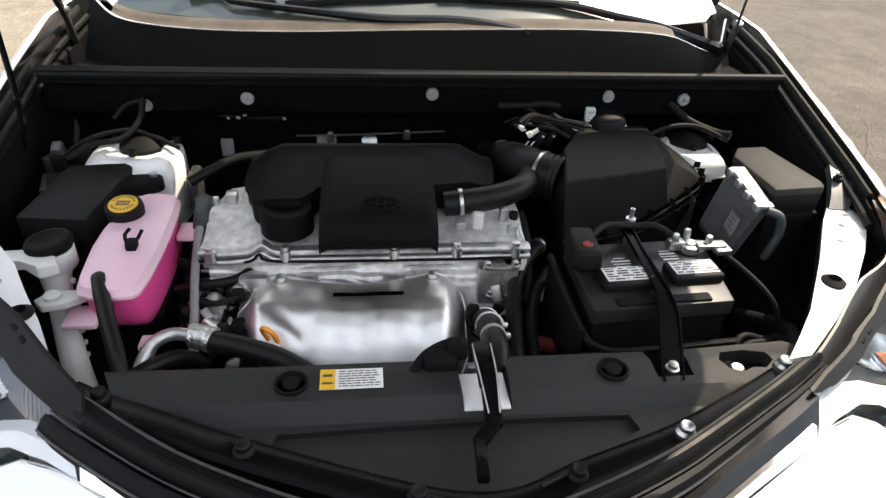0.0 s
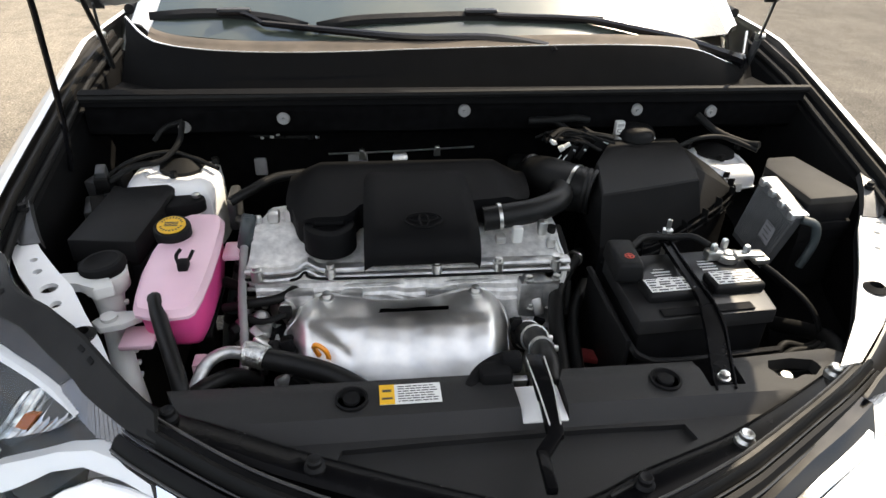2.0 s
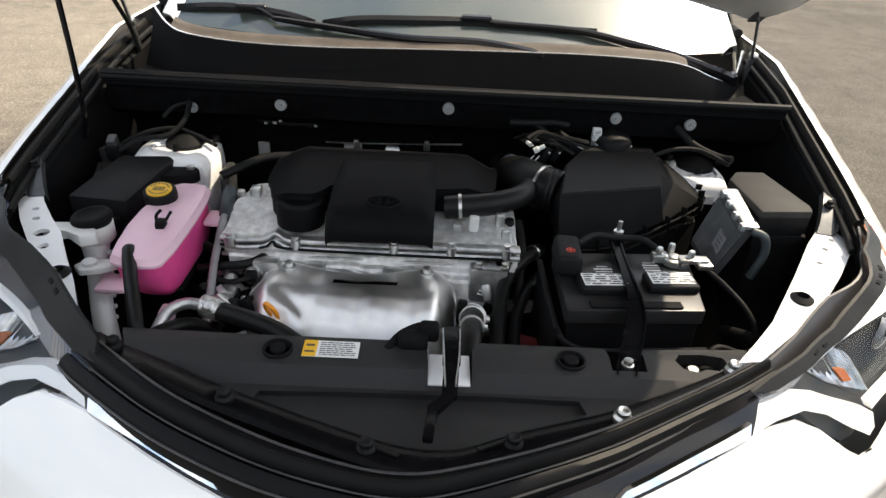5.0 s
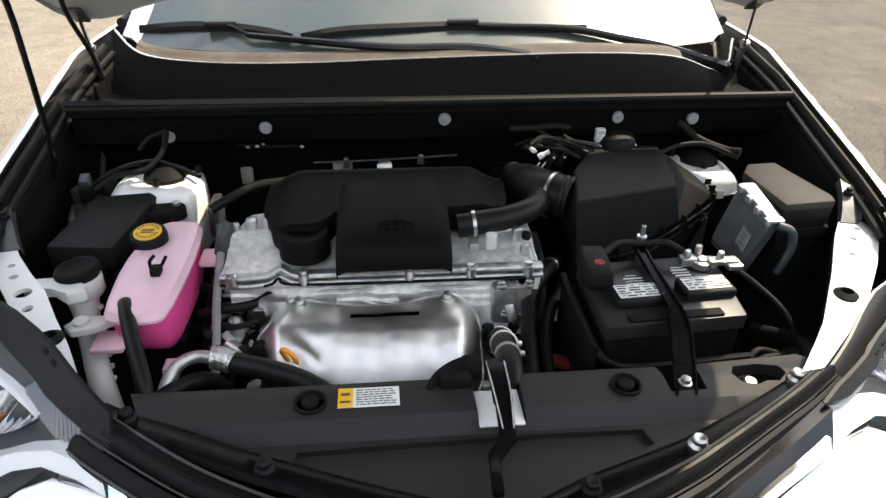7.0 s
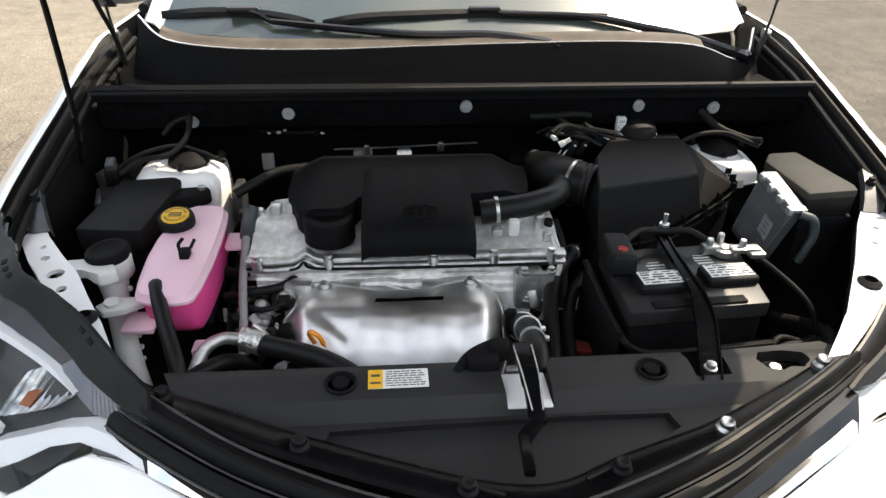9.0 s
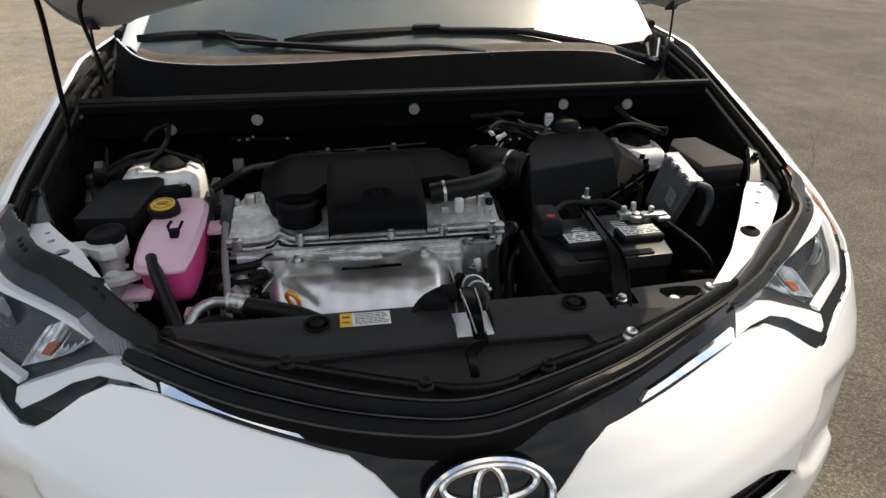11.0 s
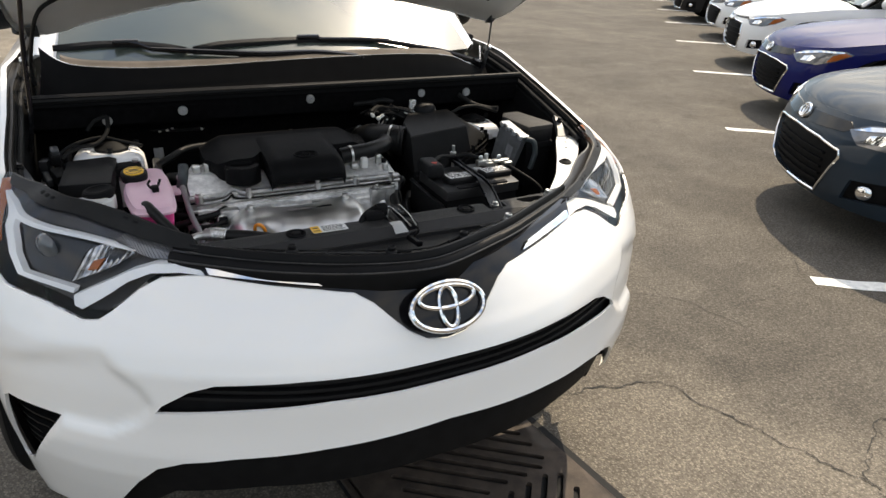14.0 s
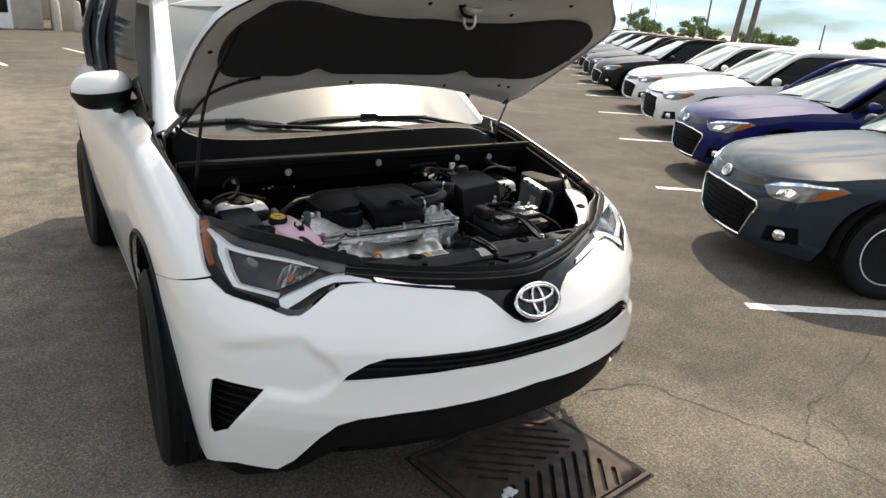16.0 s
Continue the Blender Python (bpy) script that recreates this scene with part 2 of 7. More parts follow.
COVERG = mat("dark_grey_plastic", (0.010, 0.010, 0.0102), 0.55, spec=0.12, vary=0.12, noise_scale=20, bump=0.25, bump_scale=1500)
HOSEB = mat("hose_rubber", (0.007, 0.007, 0.007), 0.45, spec=0.2, vary=0.2, noise_scale=40, bump=0.1, bump_scale=500)
RELAYTOP = mat("dusty_black_plastic", (0.026, 0.0245, 0.022), 0.65, spec=0.25, vary=0.2, noise_scale=30, bump=0.2, bump_scale=900)
ALLOY2 = mat("bright_casting", (0.50, 0.50, 0.49), 0.38, 0.85, vary=0.3, noise_scale=46, bump=0.25, bump_scale=400)
KNURL = mat("knurled_steel", (0.62, 0.62, 0.60), 0.3, 1.0, vary=0.35, noise_scale=160, bump=1.0, bump_scale=240)
ECUGREY = mat("dull_aluminium", (0.085, 0.088, 0.092), 0.42, 0.6, vary=0.2, noise_scale=40, bump=0.1, bump_scale=400)
LAMPGREY = mat("clear_lamp", (0.17, 0.17, 0.175), 0.15, 0.5, vary=0.3, noise_scale=14, coat=0.6)
SHEETW = mat("bright_flange", (0.72, 0.72, 0.72), 0.3, 0.8, vary=0.1, noise_scale=50)
BLUEGREY = mat("grey_conduit", (0.035, 0.045, 0.048), 0.5, vary=0.15, noise_scale=40)

ECULABEL = mat("grey_label", (0.14, 0.14, 0.15), 0.5, vary=0.15, noise_scale=90)
PITSHADE = mat("painted_pit_shade", (0.01, 0.01, 0.01), 0.9)
IRON = mat("rusty_cast_iron", (0.062, 0.047, 0.037), 0.75, 0.3, vary=0.4, noise_scale=18, bump=0.5, bump_scale=220)
CRACK = mat("crack_dirt", (0.03, 0.028, 0.025), 0.95)
CARGLASS = mat("green_car_glass", (0.10, 0.14, 0.115), 0.05, coat=0.35, vary=0.2, noise_scale=2)
POLEM = mat("weathered_wood", (0.10, 0.085, 0.075), 0.9, vary=0.3, noise_scale=4)
BARK = mat("bark", (0.10, 0.075, 0.055), 0.9, vary=0.3, noise_scale=6)
LEAF = mat("leaves", (0.11, 0.17, 0.045), 0.6, vary=0.4, noise_scale=2)
STUCCO = mat("tan_render", (0.42, 0.38, 0.33), 0.9, vary=0.12, noise_scale=3, bump=0.3, bump_scale=60)


# ---- builders ----
def thing(name, at, label, category, group="", kind=""):
    ob = new(name)
    ob.empty_display_size = 0.05
    ob.location = at
    return tagged(ob, label, category, group, kind)


def part(name, bm, material, parent=None, label="", smooth=True, angle=40):
    """Links a bmesh, given in world coordinates, as one mesh object under a thing or under a part."""
    me = bpy.data.meshes.new(name)
    bmesh.ops.recalc_face_normals(bm, faces=bm.faces[:])
    if smooth:
        for f in bm.faces:
            f.smooth = True
        lim = radians(angle)
        for e in bm.edges:
            if len(e.link_faces) == 2 and e.calc_face_angle(0) > lim:
                e.smooth = False
    bm.to_mesh(me)
    bm.free()
    me.materials.append(material)
    ob = new(name, me)
    if parent is not None:
        ob.parent = parent
        m = Matrix.Translation(parent.location) if parent.parent is None else Matrix()
        ob.matrix_parent_inverse = m.inverted()
    if label:
        ob["label"] = label
    return ob


def box(bm, c, size, bevel=0.0, seg=2, m=None, taper=(1, 1)):
    """A bevelled box, centre c; taper scales the top."""
    r = bmesh.ops.create_cube(bm, size=1)
    vs = r["verts"]
    for v in vs:
        k = taper if v.co.z > 0 else (1, 1)
        v.co = Vector((v.co.x * size[0] * k[0], v.co.y * size[1] * k[1], v.co.z * size[2]))
    if bevel:
        es = {e for v in vs for e in v.link_edges}
        g = bmesh.ops.bevel(bm, geom=list(es), offset=bevel, segments=seg, affect="EDGES", profile=0.5)
        vs = list({v for f in g["faces"] for v in f.verts} | {v for v in vs if v.is_valid})
    t = Matrix.Translation(c) @ (m.to_4x4() if m is not None else Matrix())
    for v in vs:
        v.co = t @ v.co
    return bm


def prism(bm, pts, z0, z1, m=None, bevel=0.0, seg=2):
    """A polygon pts (x, y), extruded from z0 to z1, its edges bevelled."""
    lo = [bm.verts.new((x, y, z0)) for x, y in pts]
    hi = [bm.verts.new((x, y, z1)) for x, y in pts]
    n = len(pts)
    bm.faces.new(lo[::-1])
    bm.faces.new(hi)
    for i in range(n):
        bm.faces.new((lo[i], lo[(i + 1) % n], hi[(i + 1) % n], hi[i]))
    vs = lo + hi
    if bevel:
        es = {e for v in hi for e in v.link_edges}
        g = bmesh.ops.bevel(bm, geom=list(es), offset=bevel, segments=seg, affect="EDGES", profile=0.5)
        vs = list({v for f in g["faces"] for v in f.verts} | {v for v in vs if v.is_valid})
    if m is not None:
        for v in vs:
            v.co = m @ v.co
    return bm


def smooth_line(pts, n=6):
    """A Catmull-Rom line through pts."""
    p = [Vector(q) for q in pts]
    p = [p[0] * 2 - p[1]] + p + [p[-1] * 2 - p[-2]]
    out = []
    for a, b, c, d in zip(p, p[1:], p[2:], p[3:]):
        for k in range(n):
            t = k / n
            out.append(0.5 * ((2 * b) + (c - a) * t + (2 * a - 5 * b + 4 * c - d) * t * t + (3 * b - a - 3 * c + d) * t ** 3))
    return out + [p[-2]]


def tube(bm, pts, r, sides=10, n=6, ridges=0.0):
    """A round hose or rod along pts; r a number or one number a point; ridges gives corrugation."""
    line = smooth_line(pts, n) if n > 1 else [Vector(q) for q in pts]
    rad = [r] * len(line) if isinstance(r, (int, float)) else [float(np.interp(i / (len(line) - 1), np.linspace(0, 1, len(r)), r)) for i in range(len(line))]
    rings, up = [], None
    for i, p in enumerate(line):
        d = (line[min(i + 1, len(line) - 1)] - line[max(i - 1, 0)]).normalized()
        if up is None:
            up = d.orthogonal().normalized()
        up = (up - d * up.dot(d)).normalized()
        side = d.cross(up)
        k = rad[i] * (1 + (ridges if i % 2 else 0))
        rings.append([bm.verts.new(p + (up * math.cos(a) + side * math.sin(a)) * k) for a in (2 * math.pi * j / sides for j in range(sides))])
    for a, b in zip(rings, rings[1:]):
        for j in range(sides):
            bm.faces.new((a[j], a[(j + 1) % sides], b[(j + 1) % sides], b[j]))
    bm.faces.new(rings[0][::-1])
    bm.faces.new(rings[-1])
    return bm


def lathe(bm, prof, m=None, sides=24):
    """A profile of (radius, height) turned round z."""
    rings = []
    for r, z in prof:
        rings.append([bm.verts.new((r * math.cos(a), r * math.sin(a), z)) for a in (2 * math.pi * j / sides for j in range(sides))])
    for a, b in zip(rings, rings[1:]):
        for j in range(sides):
            bm.faces.new((a[j], a[(j + 1) % sides], b[(j + 1) % sides], b[j]))
    bm.faces.new(rings[0][::-1])
    bm.faces.new(rings[-1])
    if m is not None:
        for ring in rings:
            for v in ring:
                v.co = m @ v.co
    return bm


def grid_sheet(bm, rows, thick=0.0, closed=False):
    """A sheet through rows of points; thick gives it a back."""
    vs = [[bm.verts.new(p) for p in row] for row in rows]
    fs = []
    for a, b in zip(vs, vs[1:]):
        for i in range(len(a) - (0 if closed else 1)):
            j = (i + 1) % len(a)
            fs.append(bm.faces.new((a[i], a[j], b[j], b[i])))
    if thick:
        bmesh.ops.recalc_face_normals(bm, faces=fs)
        bmesh.ops.solidify(bm, geom=fs, thickness=thick)
    return bm


def inside(p, poly):
    x, y = p
    c, j = False, len(poly) - 1
    for i in range(len(poly)):
        (xi, yi), (xj, yj) = poly[i], poly[j]
        if (yi > y) != (yj > y) and x < (xj - xi) * (y - yi) / (yj - yi) + xi:
            c = not c
        j = i
    return c


def dense(poly, step):
    out = []
    for i, a in enumerate(poly):
        b = poly[(i + 1) % len(poly)]
        n = max(1, int(math.hypot(b[0] - a[0], b[1] - a[1]) / step))
        out += [(a[0] + (b[0] - a[0]) * k / n, a[1] + (b[1] - a[1]) * k / n) for k in range(n)]
    return out


def rounded(poly, r=0.25, times=2):
    """Corner-cut rounding of a closed outline."""
    for _ in range(times):
        out = []
        for i, a in enumerate(poly):
            b = poly[(i + 1) % len(poly)]
            out += [(a[0] + (b[0] - a[0]) * r, a[1] + (b[1] - a[1]) * r), (a[0] + (b[0] - a[0]) * (1 - r), a[1] + (b[1] - a[1]) * (1 - r))]
        poly = out
    return poly


def panel(bm, surface, outline, holes=(), step=0.03, thick=0.004, off=0.0):
    """A pressed panel cut from a surface(u, v, off) by an outline with holes, with a returned rim of depth thick."""
    from mathutils.geometry import delaunay_2d_cdt
    loops = [dense(outline, step)] + [dense(h, step) for h in holes]
    pts, edges = [], []
    for lp in loops:
        k = len(pts)
        pts += lp
        edges += [(k + i, k + (i + 1) % len(lp)) for i in range(len(lp))]
    us, vv = [p[0] for p in outline], [p[1] for p in outline]
    u = min(us) + step / 2
    while u < max(us):
        v = min(vv) + step / 2
        while v < max(vv):
            q = (u, v)
            if inside(q, outline) and not any(inside(q, h) for h in holes) and min((q[0] - p[0]) ** 2 + (q[1] - p[1]) ** 2 for lp in loops for p in lp) > (step * 0.45) ** 2:
                pts.append(q)
            v += step
        u += step
    vs, _, fs, *_ = delaunay_2d_cdt([Vector(p) for p in pts], edges, [], 0, 1e-5)
    vert = [bm.verts.new(surface(v[0], v[1], off)) for v in vs]
    for f in fs:
        c = (sum(vs[i][0] for i in f) / 3, sum(vs[i][1] for i in f) / 3)
        if inside(c, outline) and not any(inside(c, h) for h in holes):
            bm.faces.new([vert[i] for i in f])
    for lp in loops:
        a = [bm.verts.new(surface(p[0], p[1], off)) for p in lp]
        b = [bm.verts.new(surface(p[0], p[1], off - thick)) for p in lp]
        for i in range(len(lp)):
            j = (i + 1) % len(lp)
            bm.faces.new((a[i], a[j], b[j], b[i]))
    for v in [v for v in bm.verts if not v.link_faces]:
        bm.verts.remove(v)
    return bm


def mirror_poly(half):
    """A closed outline from its half with u >= 0, listed from the middle to the middle."""
    return half + [(-u, v) for u, v in half[::-1] if abs(u) > 1e-6]


def flip(poly):
    return [(-u, v) for u, v in poly][::-1]


# ---- the ground ----
def smoothstep(a, b, x):
    t = min(1, max(0, (x - a) / (b - a)))
    return t * t * (3 - 2 * t)


bm = bmesh.new()
ys = [-400, -100, -30, -10, -4] + [-3 + 0.5 * i for i in range(30)] + [14, 20, 40, 100, 400, 900]
xs = [-600, -200, -60, -20, -8] + [-6 + 0.5 * i for i in range(40)] + [16, 25, 60, 200, 600]
grid_sheet(bm, [[(x, y, 0) for x in xs] for y in ys])
ground = part("ground", bm, ASPHALT)
tagged(ground, "worn grey asphalt of a sunny car park with cracks", "ground", kind="structure")

# ---- the white SUV: its outer skin is one surface of (u, z): u along the plan line from the nose, z the height ----
PLAN = [(0, .012), (.15, .018), (.3, .05), (.45, .115), (.553, .172), (.66, .245), (.76, .33), (.84, .425), (.885, .54), (.905, .7), (.915, .9), (.92, 1.2), (.922, 2.5), (.915, 3.6), (.89, 4.3)]
FRONT = [(.15, .13), (.25, .07), (.35, .035), (.45, .008), (.52, -.008), (.58, -.012), (.64, -.004), (.70, 0), (.76, .010), (.80, .028), (.84, .055), (.88, .09), (.92, .13), (.96, .18), (1.0, .25), (1.1, .5)]
SIDE = [(.15, .09), (.25, .05), (.36, .03), (.5, .012), (.6, .004), (.7, 0), (.8, .006), (.86, .018), (.92, .042), (.96, .075), (.99, .12), (1.0, .14), (1.01, .165), (1.03, .22)]
SKEW = 0.033
HOLLOW = [(.575, .695), (.605, .738), (.70, .80), (.824, .785), (.952, .75), (1.03, .71), (1.06, .62), (1.06, .42), (.97, .43), (.80, .615), (.69, .612), (.62, .648)]


def edge_distance(p, poly, closed=True):
    """The least distance from p to the outline or the open line poly."""
    best, q = 9.0, Vector(p)
    for a, b in zip(poly, poly[1:] + poly[:1] if closed else poly[1:]):
        a, b = Vector(a), Vector(b)
        t = min(1, max(0, (q - a).dot(b - a) / max(1e-9, (b - a).length_squared)))
        best = min(best, (q - a - (b - a) * t).length)
    return best


class Shell:
    """A car's skin over a plan line, with a profile for the nose and one for the flanks."""

    def __init__(self, plan, front, side, lift, turn, skew=0.0, ease=0.0, hollow=()):
        p = np.array([(-x, y) for x, y in plan[:0:-1]] + plan, float)
        for _ in range(3):
            p = np.array([p[0]] + [q for a, b in zip(p[:-1], p[1:]) for q in (a * .75 + b * .25, a * .25 + b * .75)] + [p[-1]])
        s = np.r_[0, np.cumsum(np.hypot(*np.diff(p, axis=0).T))]
        self.s, self.x, self.y = s - s[-1] / 2, p[:, 0], p[:, 1]
        self.front, self.side, self.lift, self.turn, self.skew, self.ease = zip(*front), zip(*side), lift, turn, skew, ease
        self.front, self.side, self.hollow = list(self.front), list(self.side), list(hollow)

    def __call__(self, u, z, off=0.0):
        h = 0.02
        x, y = np.interp(u, self.s, self.x), np.interp(u, self.s, self.y)
        tx = np.interp(u + h, self.s, self.x) - np.interp(u - h, self.s, self.x)
        ty = np.interp(u + h, self.s, self.y) - np.interp(u - h, self.s, self.y)
        n = math.hypot(tx, ty)
        w = smoothstep(*self.turn, abs(u))
        up = self.lift[0] * min(self.lift[2], max(0, y - self.lift[1]))
        f = np.interp(z, *self.front) * (1 - self.ease * (1 - smoothstep(0.1, 0.42, abs(u))) * smoothstep(0.80, 0.9, z))
        d = (1 - w) * f + w * np.interp(z - up, *self.side) - off
        if self.hollow and min(self.hollow)[0] < abs(u) < max(self.hollow)[0] and 0.41 < z < 0.81 and inside((abs(u), z), self.hollow):
            d += 0.013 * smoothstep(0, 0.04, edge_distance((abs(u), z), self.hollow[:8], False)) * smoothstep(0, 0.02, edge_distance((abs(u), z), self.hollow[7:] + self.hollow[:1], False)) * (1 - smoothstep(0.80, 1.06, abs(u)))
        px, py = x - ty / n * d, y + tx / n * d
        return Vector((px + self.skew * py, py, z))


skin = Shell(PLAN, FRONT, SIDE, (0.22, 0.57, 0.75), (0.72, 1.15), SKEW, 0.2, HOLLOW)


def sk(x, y, z):
    """A place given symmetrically about the car's middle."""
    return Vector((x + SKEW * y, y, z))


SUV_AT = (0.07, 2.3, 0)
suv = thing("suv", SUV_AT, "white crossover car with its hood propped open, parked on asphalt", "car")

# bumper, grilles, valance
ARCH_U, ARCH_Z, ARCH_R, ARCH_H = 1.61, 0.37, 0.42, 0.475


def arch(a0, a1, grow=0.0):
    return [(ARCH_U + (ARCH_R + grow) * math.cos(radians(a)), ARCH_Z + (ARCH_H + grow) * math.sin(radians(a))) for a in np.linspace(a0, a1, 16)]


slot = mirror_poly([(0, .709), (.25, .708), (.40, .697), (.59, .680), (.575, .699), (.52, .732), (.47, .748), (.3, .757), (0, .760)])
fog = [(.812, .627), (.962, .632), (.985, .62), (1.032, .43), (1.015, .422), (.94, .465)]
HL_LOW = [(.51, .916), (.56, .914), (.615, .908), (.652, .89), (.695, .855), (.722, .838), (.755, .834), (.85, .853), (.96, .870)]
HL_SIDE = [(1.03, .905), (1.15, .96), (1.262, 1.008)]
HL_TOP = [(1.24, 1.018), (1.19, 1.016), (1.04, 1.012), (.88, 1.0), (.735, .982), (.575, .965)]
SEAM = [(1.035, .898), (1.20, .85), (1.375, .806)]
half = [(0, .797), (.045, .803), (.08, .821), (.11, .845), (.15, .878), (.19, .8965), (.27, .9025), (.387, .9065)] + HL_LOW + SEAM + arch(118, 188)
half += [(1.12, .262), (1.0, .315), (.93, .338), (.79, .348), (.732, .397), (.65, .50), (.60, .548), (.54, .572), (.44, .588), (.26, .605), (0, .618)]
bm = bmesh.new()
panel(bm, skin, mirror_poly(half), [slot, fog, flip(fog)], 0.0105, 0.007)
part("front_bumper", bm, WHITE, suv, "white painted bumper skin", angle=50)
bm = bmesh.new()
panel(bm, skin, mirror_poly([(0, .66), (.3, .655), (.6, .625), (.67, .64), (.66, .72), (.5, .770), (0, .785)]), (), 0.03, 0.004, -0.022)
grille = part("lower_grille", bm, BLACK_DARK, suv, "black slatted lower grille")
for z in (.717, .733, .749):
    bm = bmesh.new()
    panel(bm, skin, mirror_poly([(0, z - .004), (.5, z - .006), (.58 - (z - .7) * 1.4, z - .008), (.58 - (z - .7) * 1.4, z - .002), (.5, z), (0, z + .002)]), (), 0.03, 0.012, -0.009)
    part("slat", bm, BLACK, grille)
for side in (1, -1):
    f = [(.79, .65), (1.0, .66), (1.055, .40), (.9, .44)]
    bm = bmesh.new()
    panel(bm, skin, f if side > 0 else flip(f), (), 0.04, 0.004, -0.045)
    ins = part("fog_insert", bm, BLACK_DARK, suv, "black ribbed plastic insert")
    for k in range(6):
        z = .47 + .026 * k
        a = .85 + max(0, (.6 - z)) * .62 - .05
        f = [(a, z), (1.04, z - .006), (1.04, z - .001), (a, z + .005)]
        bm = bmesh.new()
        panel(bm, skin, f if side > 0 else flip(f), (), 0.03, 0.018, -0.026)
        part("slat", bm, BLACK, ins)
bm = bmesh.new()
panel(bm, skin, mirror_poly([(0, .63), (.3, .62), (.6, .57), (.74, .42), (.8, .36), (.93, .35), (1.0, .32), (1.1, .27), (1.1, .22), (.95, .25), (.75, .32), (.6, .44), (.4, .475), (0, .49)]), (), 0.05, 0.01, -0.03)
part("lower_valance", bm, BLACK_DARK, suv, "black plastic lower valance")
bm = bmesh.new()
grid_sheet(bm, [[sk(x * w, y + .10 * x * x, z) for x in np.linspace(-1, 1, 9)] for y, z, w in ((.10, .47, .42), (.2, .36, .5), (.42, .25, .56), (.75, .23, .58))], .006)
part("under_tray", bm, BLACK_DARK, suv, "black plastic under tray")

# upper band, chrome strips and emblem
bm = bmesh.new()
panel(bm, skin, mirror_poly([(0, .793), (.045, .799), (.082, .818), (.113, .842), (.152, .875), (.191, .8935), (.27, .8995), (.387, .9035), (.512, .913), (.560, .941), (.4, .934), (.2, .924), (.09, .914), (0, .907)]), (), 0.02, 0.03, -0.003)
part("upper_grille", bm, GLOSS, suv, "gloss black upper grille band")
for side in (1, -1):
    c = [(.258, .9100), (.3865, .9145), (.507, .9200), (.519, .9290), (.388, .9220), (.280, .9175)]
    bm = bmesh.new()
    panel(bm, skin, c if side > 0 else flip(c), (), 0.015, 0.006, 0.004)
    part("chrome_strip", bm, CHROME, suv, "bright chrome strip")


def ring(bm, centre, m, rx, rz, width, deep, sides=48):
    """A raised oval ring in the plane of m, its face rounded."""
    rows = []
    for k in range(sides):
        a = 2 * math.pi * k / sides
        row = []
        for t, h in ((-1, 0), (-.8, .7), (0, 1), (.8, .7), (1, 0)):
            q = Vector(((rx + t * width / 2) * math.cos(a), (rz + t * width / 2) * math.sin(a), h * deep))
            row.append(centre + m @ q)
        rows.append(row)
    rows.append(rows[0])
    vs = [[bm.verts.new(p) for p in row] for row in rows[:-1]]
    for i in range(sides):
        a, b = vs[i], vs[(i + 1) % sides]
        for j in range(5):
            bm.faces.new((a[j], a[(j + 1) % 5], b[(j + 1) % 5], b[j]))
    return bm


EM = sk(0, .050, .866)
EM_M = Matrix.Rotation(radians(58), 3, "X")
bm = bmesh.new()
prof = [(.0, .0)]
rows = [[EM + EM_M @ Vector((r * .079 * math.cos(a), r * .047 * math.sin(a), -.004 * r * r)) for a in np.linspace(0, 2 * math.pi, 49)[:-1]] for r in (0.02, .4, .7, 1.0)]
grid_sheet(bm, rows, 0.01, closed=True)
emblem = part("emblem", bm, GLOSS, suv, "chrome oval emblem on black")
for name, cx, cz, rx, rz, w in (("outer_ring", 0, 0, .080, .048, .011), ("upright_oval", 0, -.001, .019, .041, .0105), ("wide_oval", 0, .019, .060, .022, .0105)):
    bm = bmesh.new()
    ring(bm, EM + EM_M @ Vector((cx, cz, .001)), EM_M, rx, rz, w, .008)
    part(name, bm, CHROME, emblem)

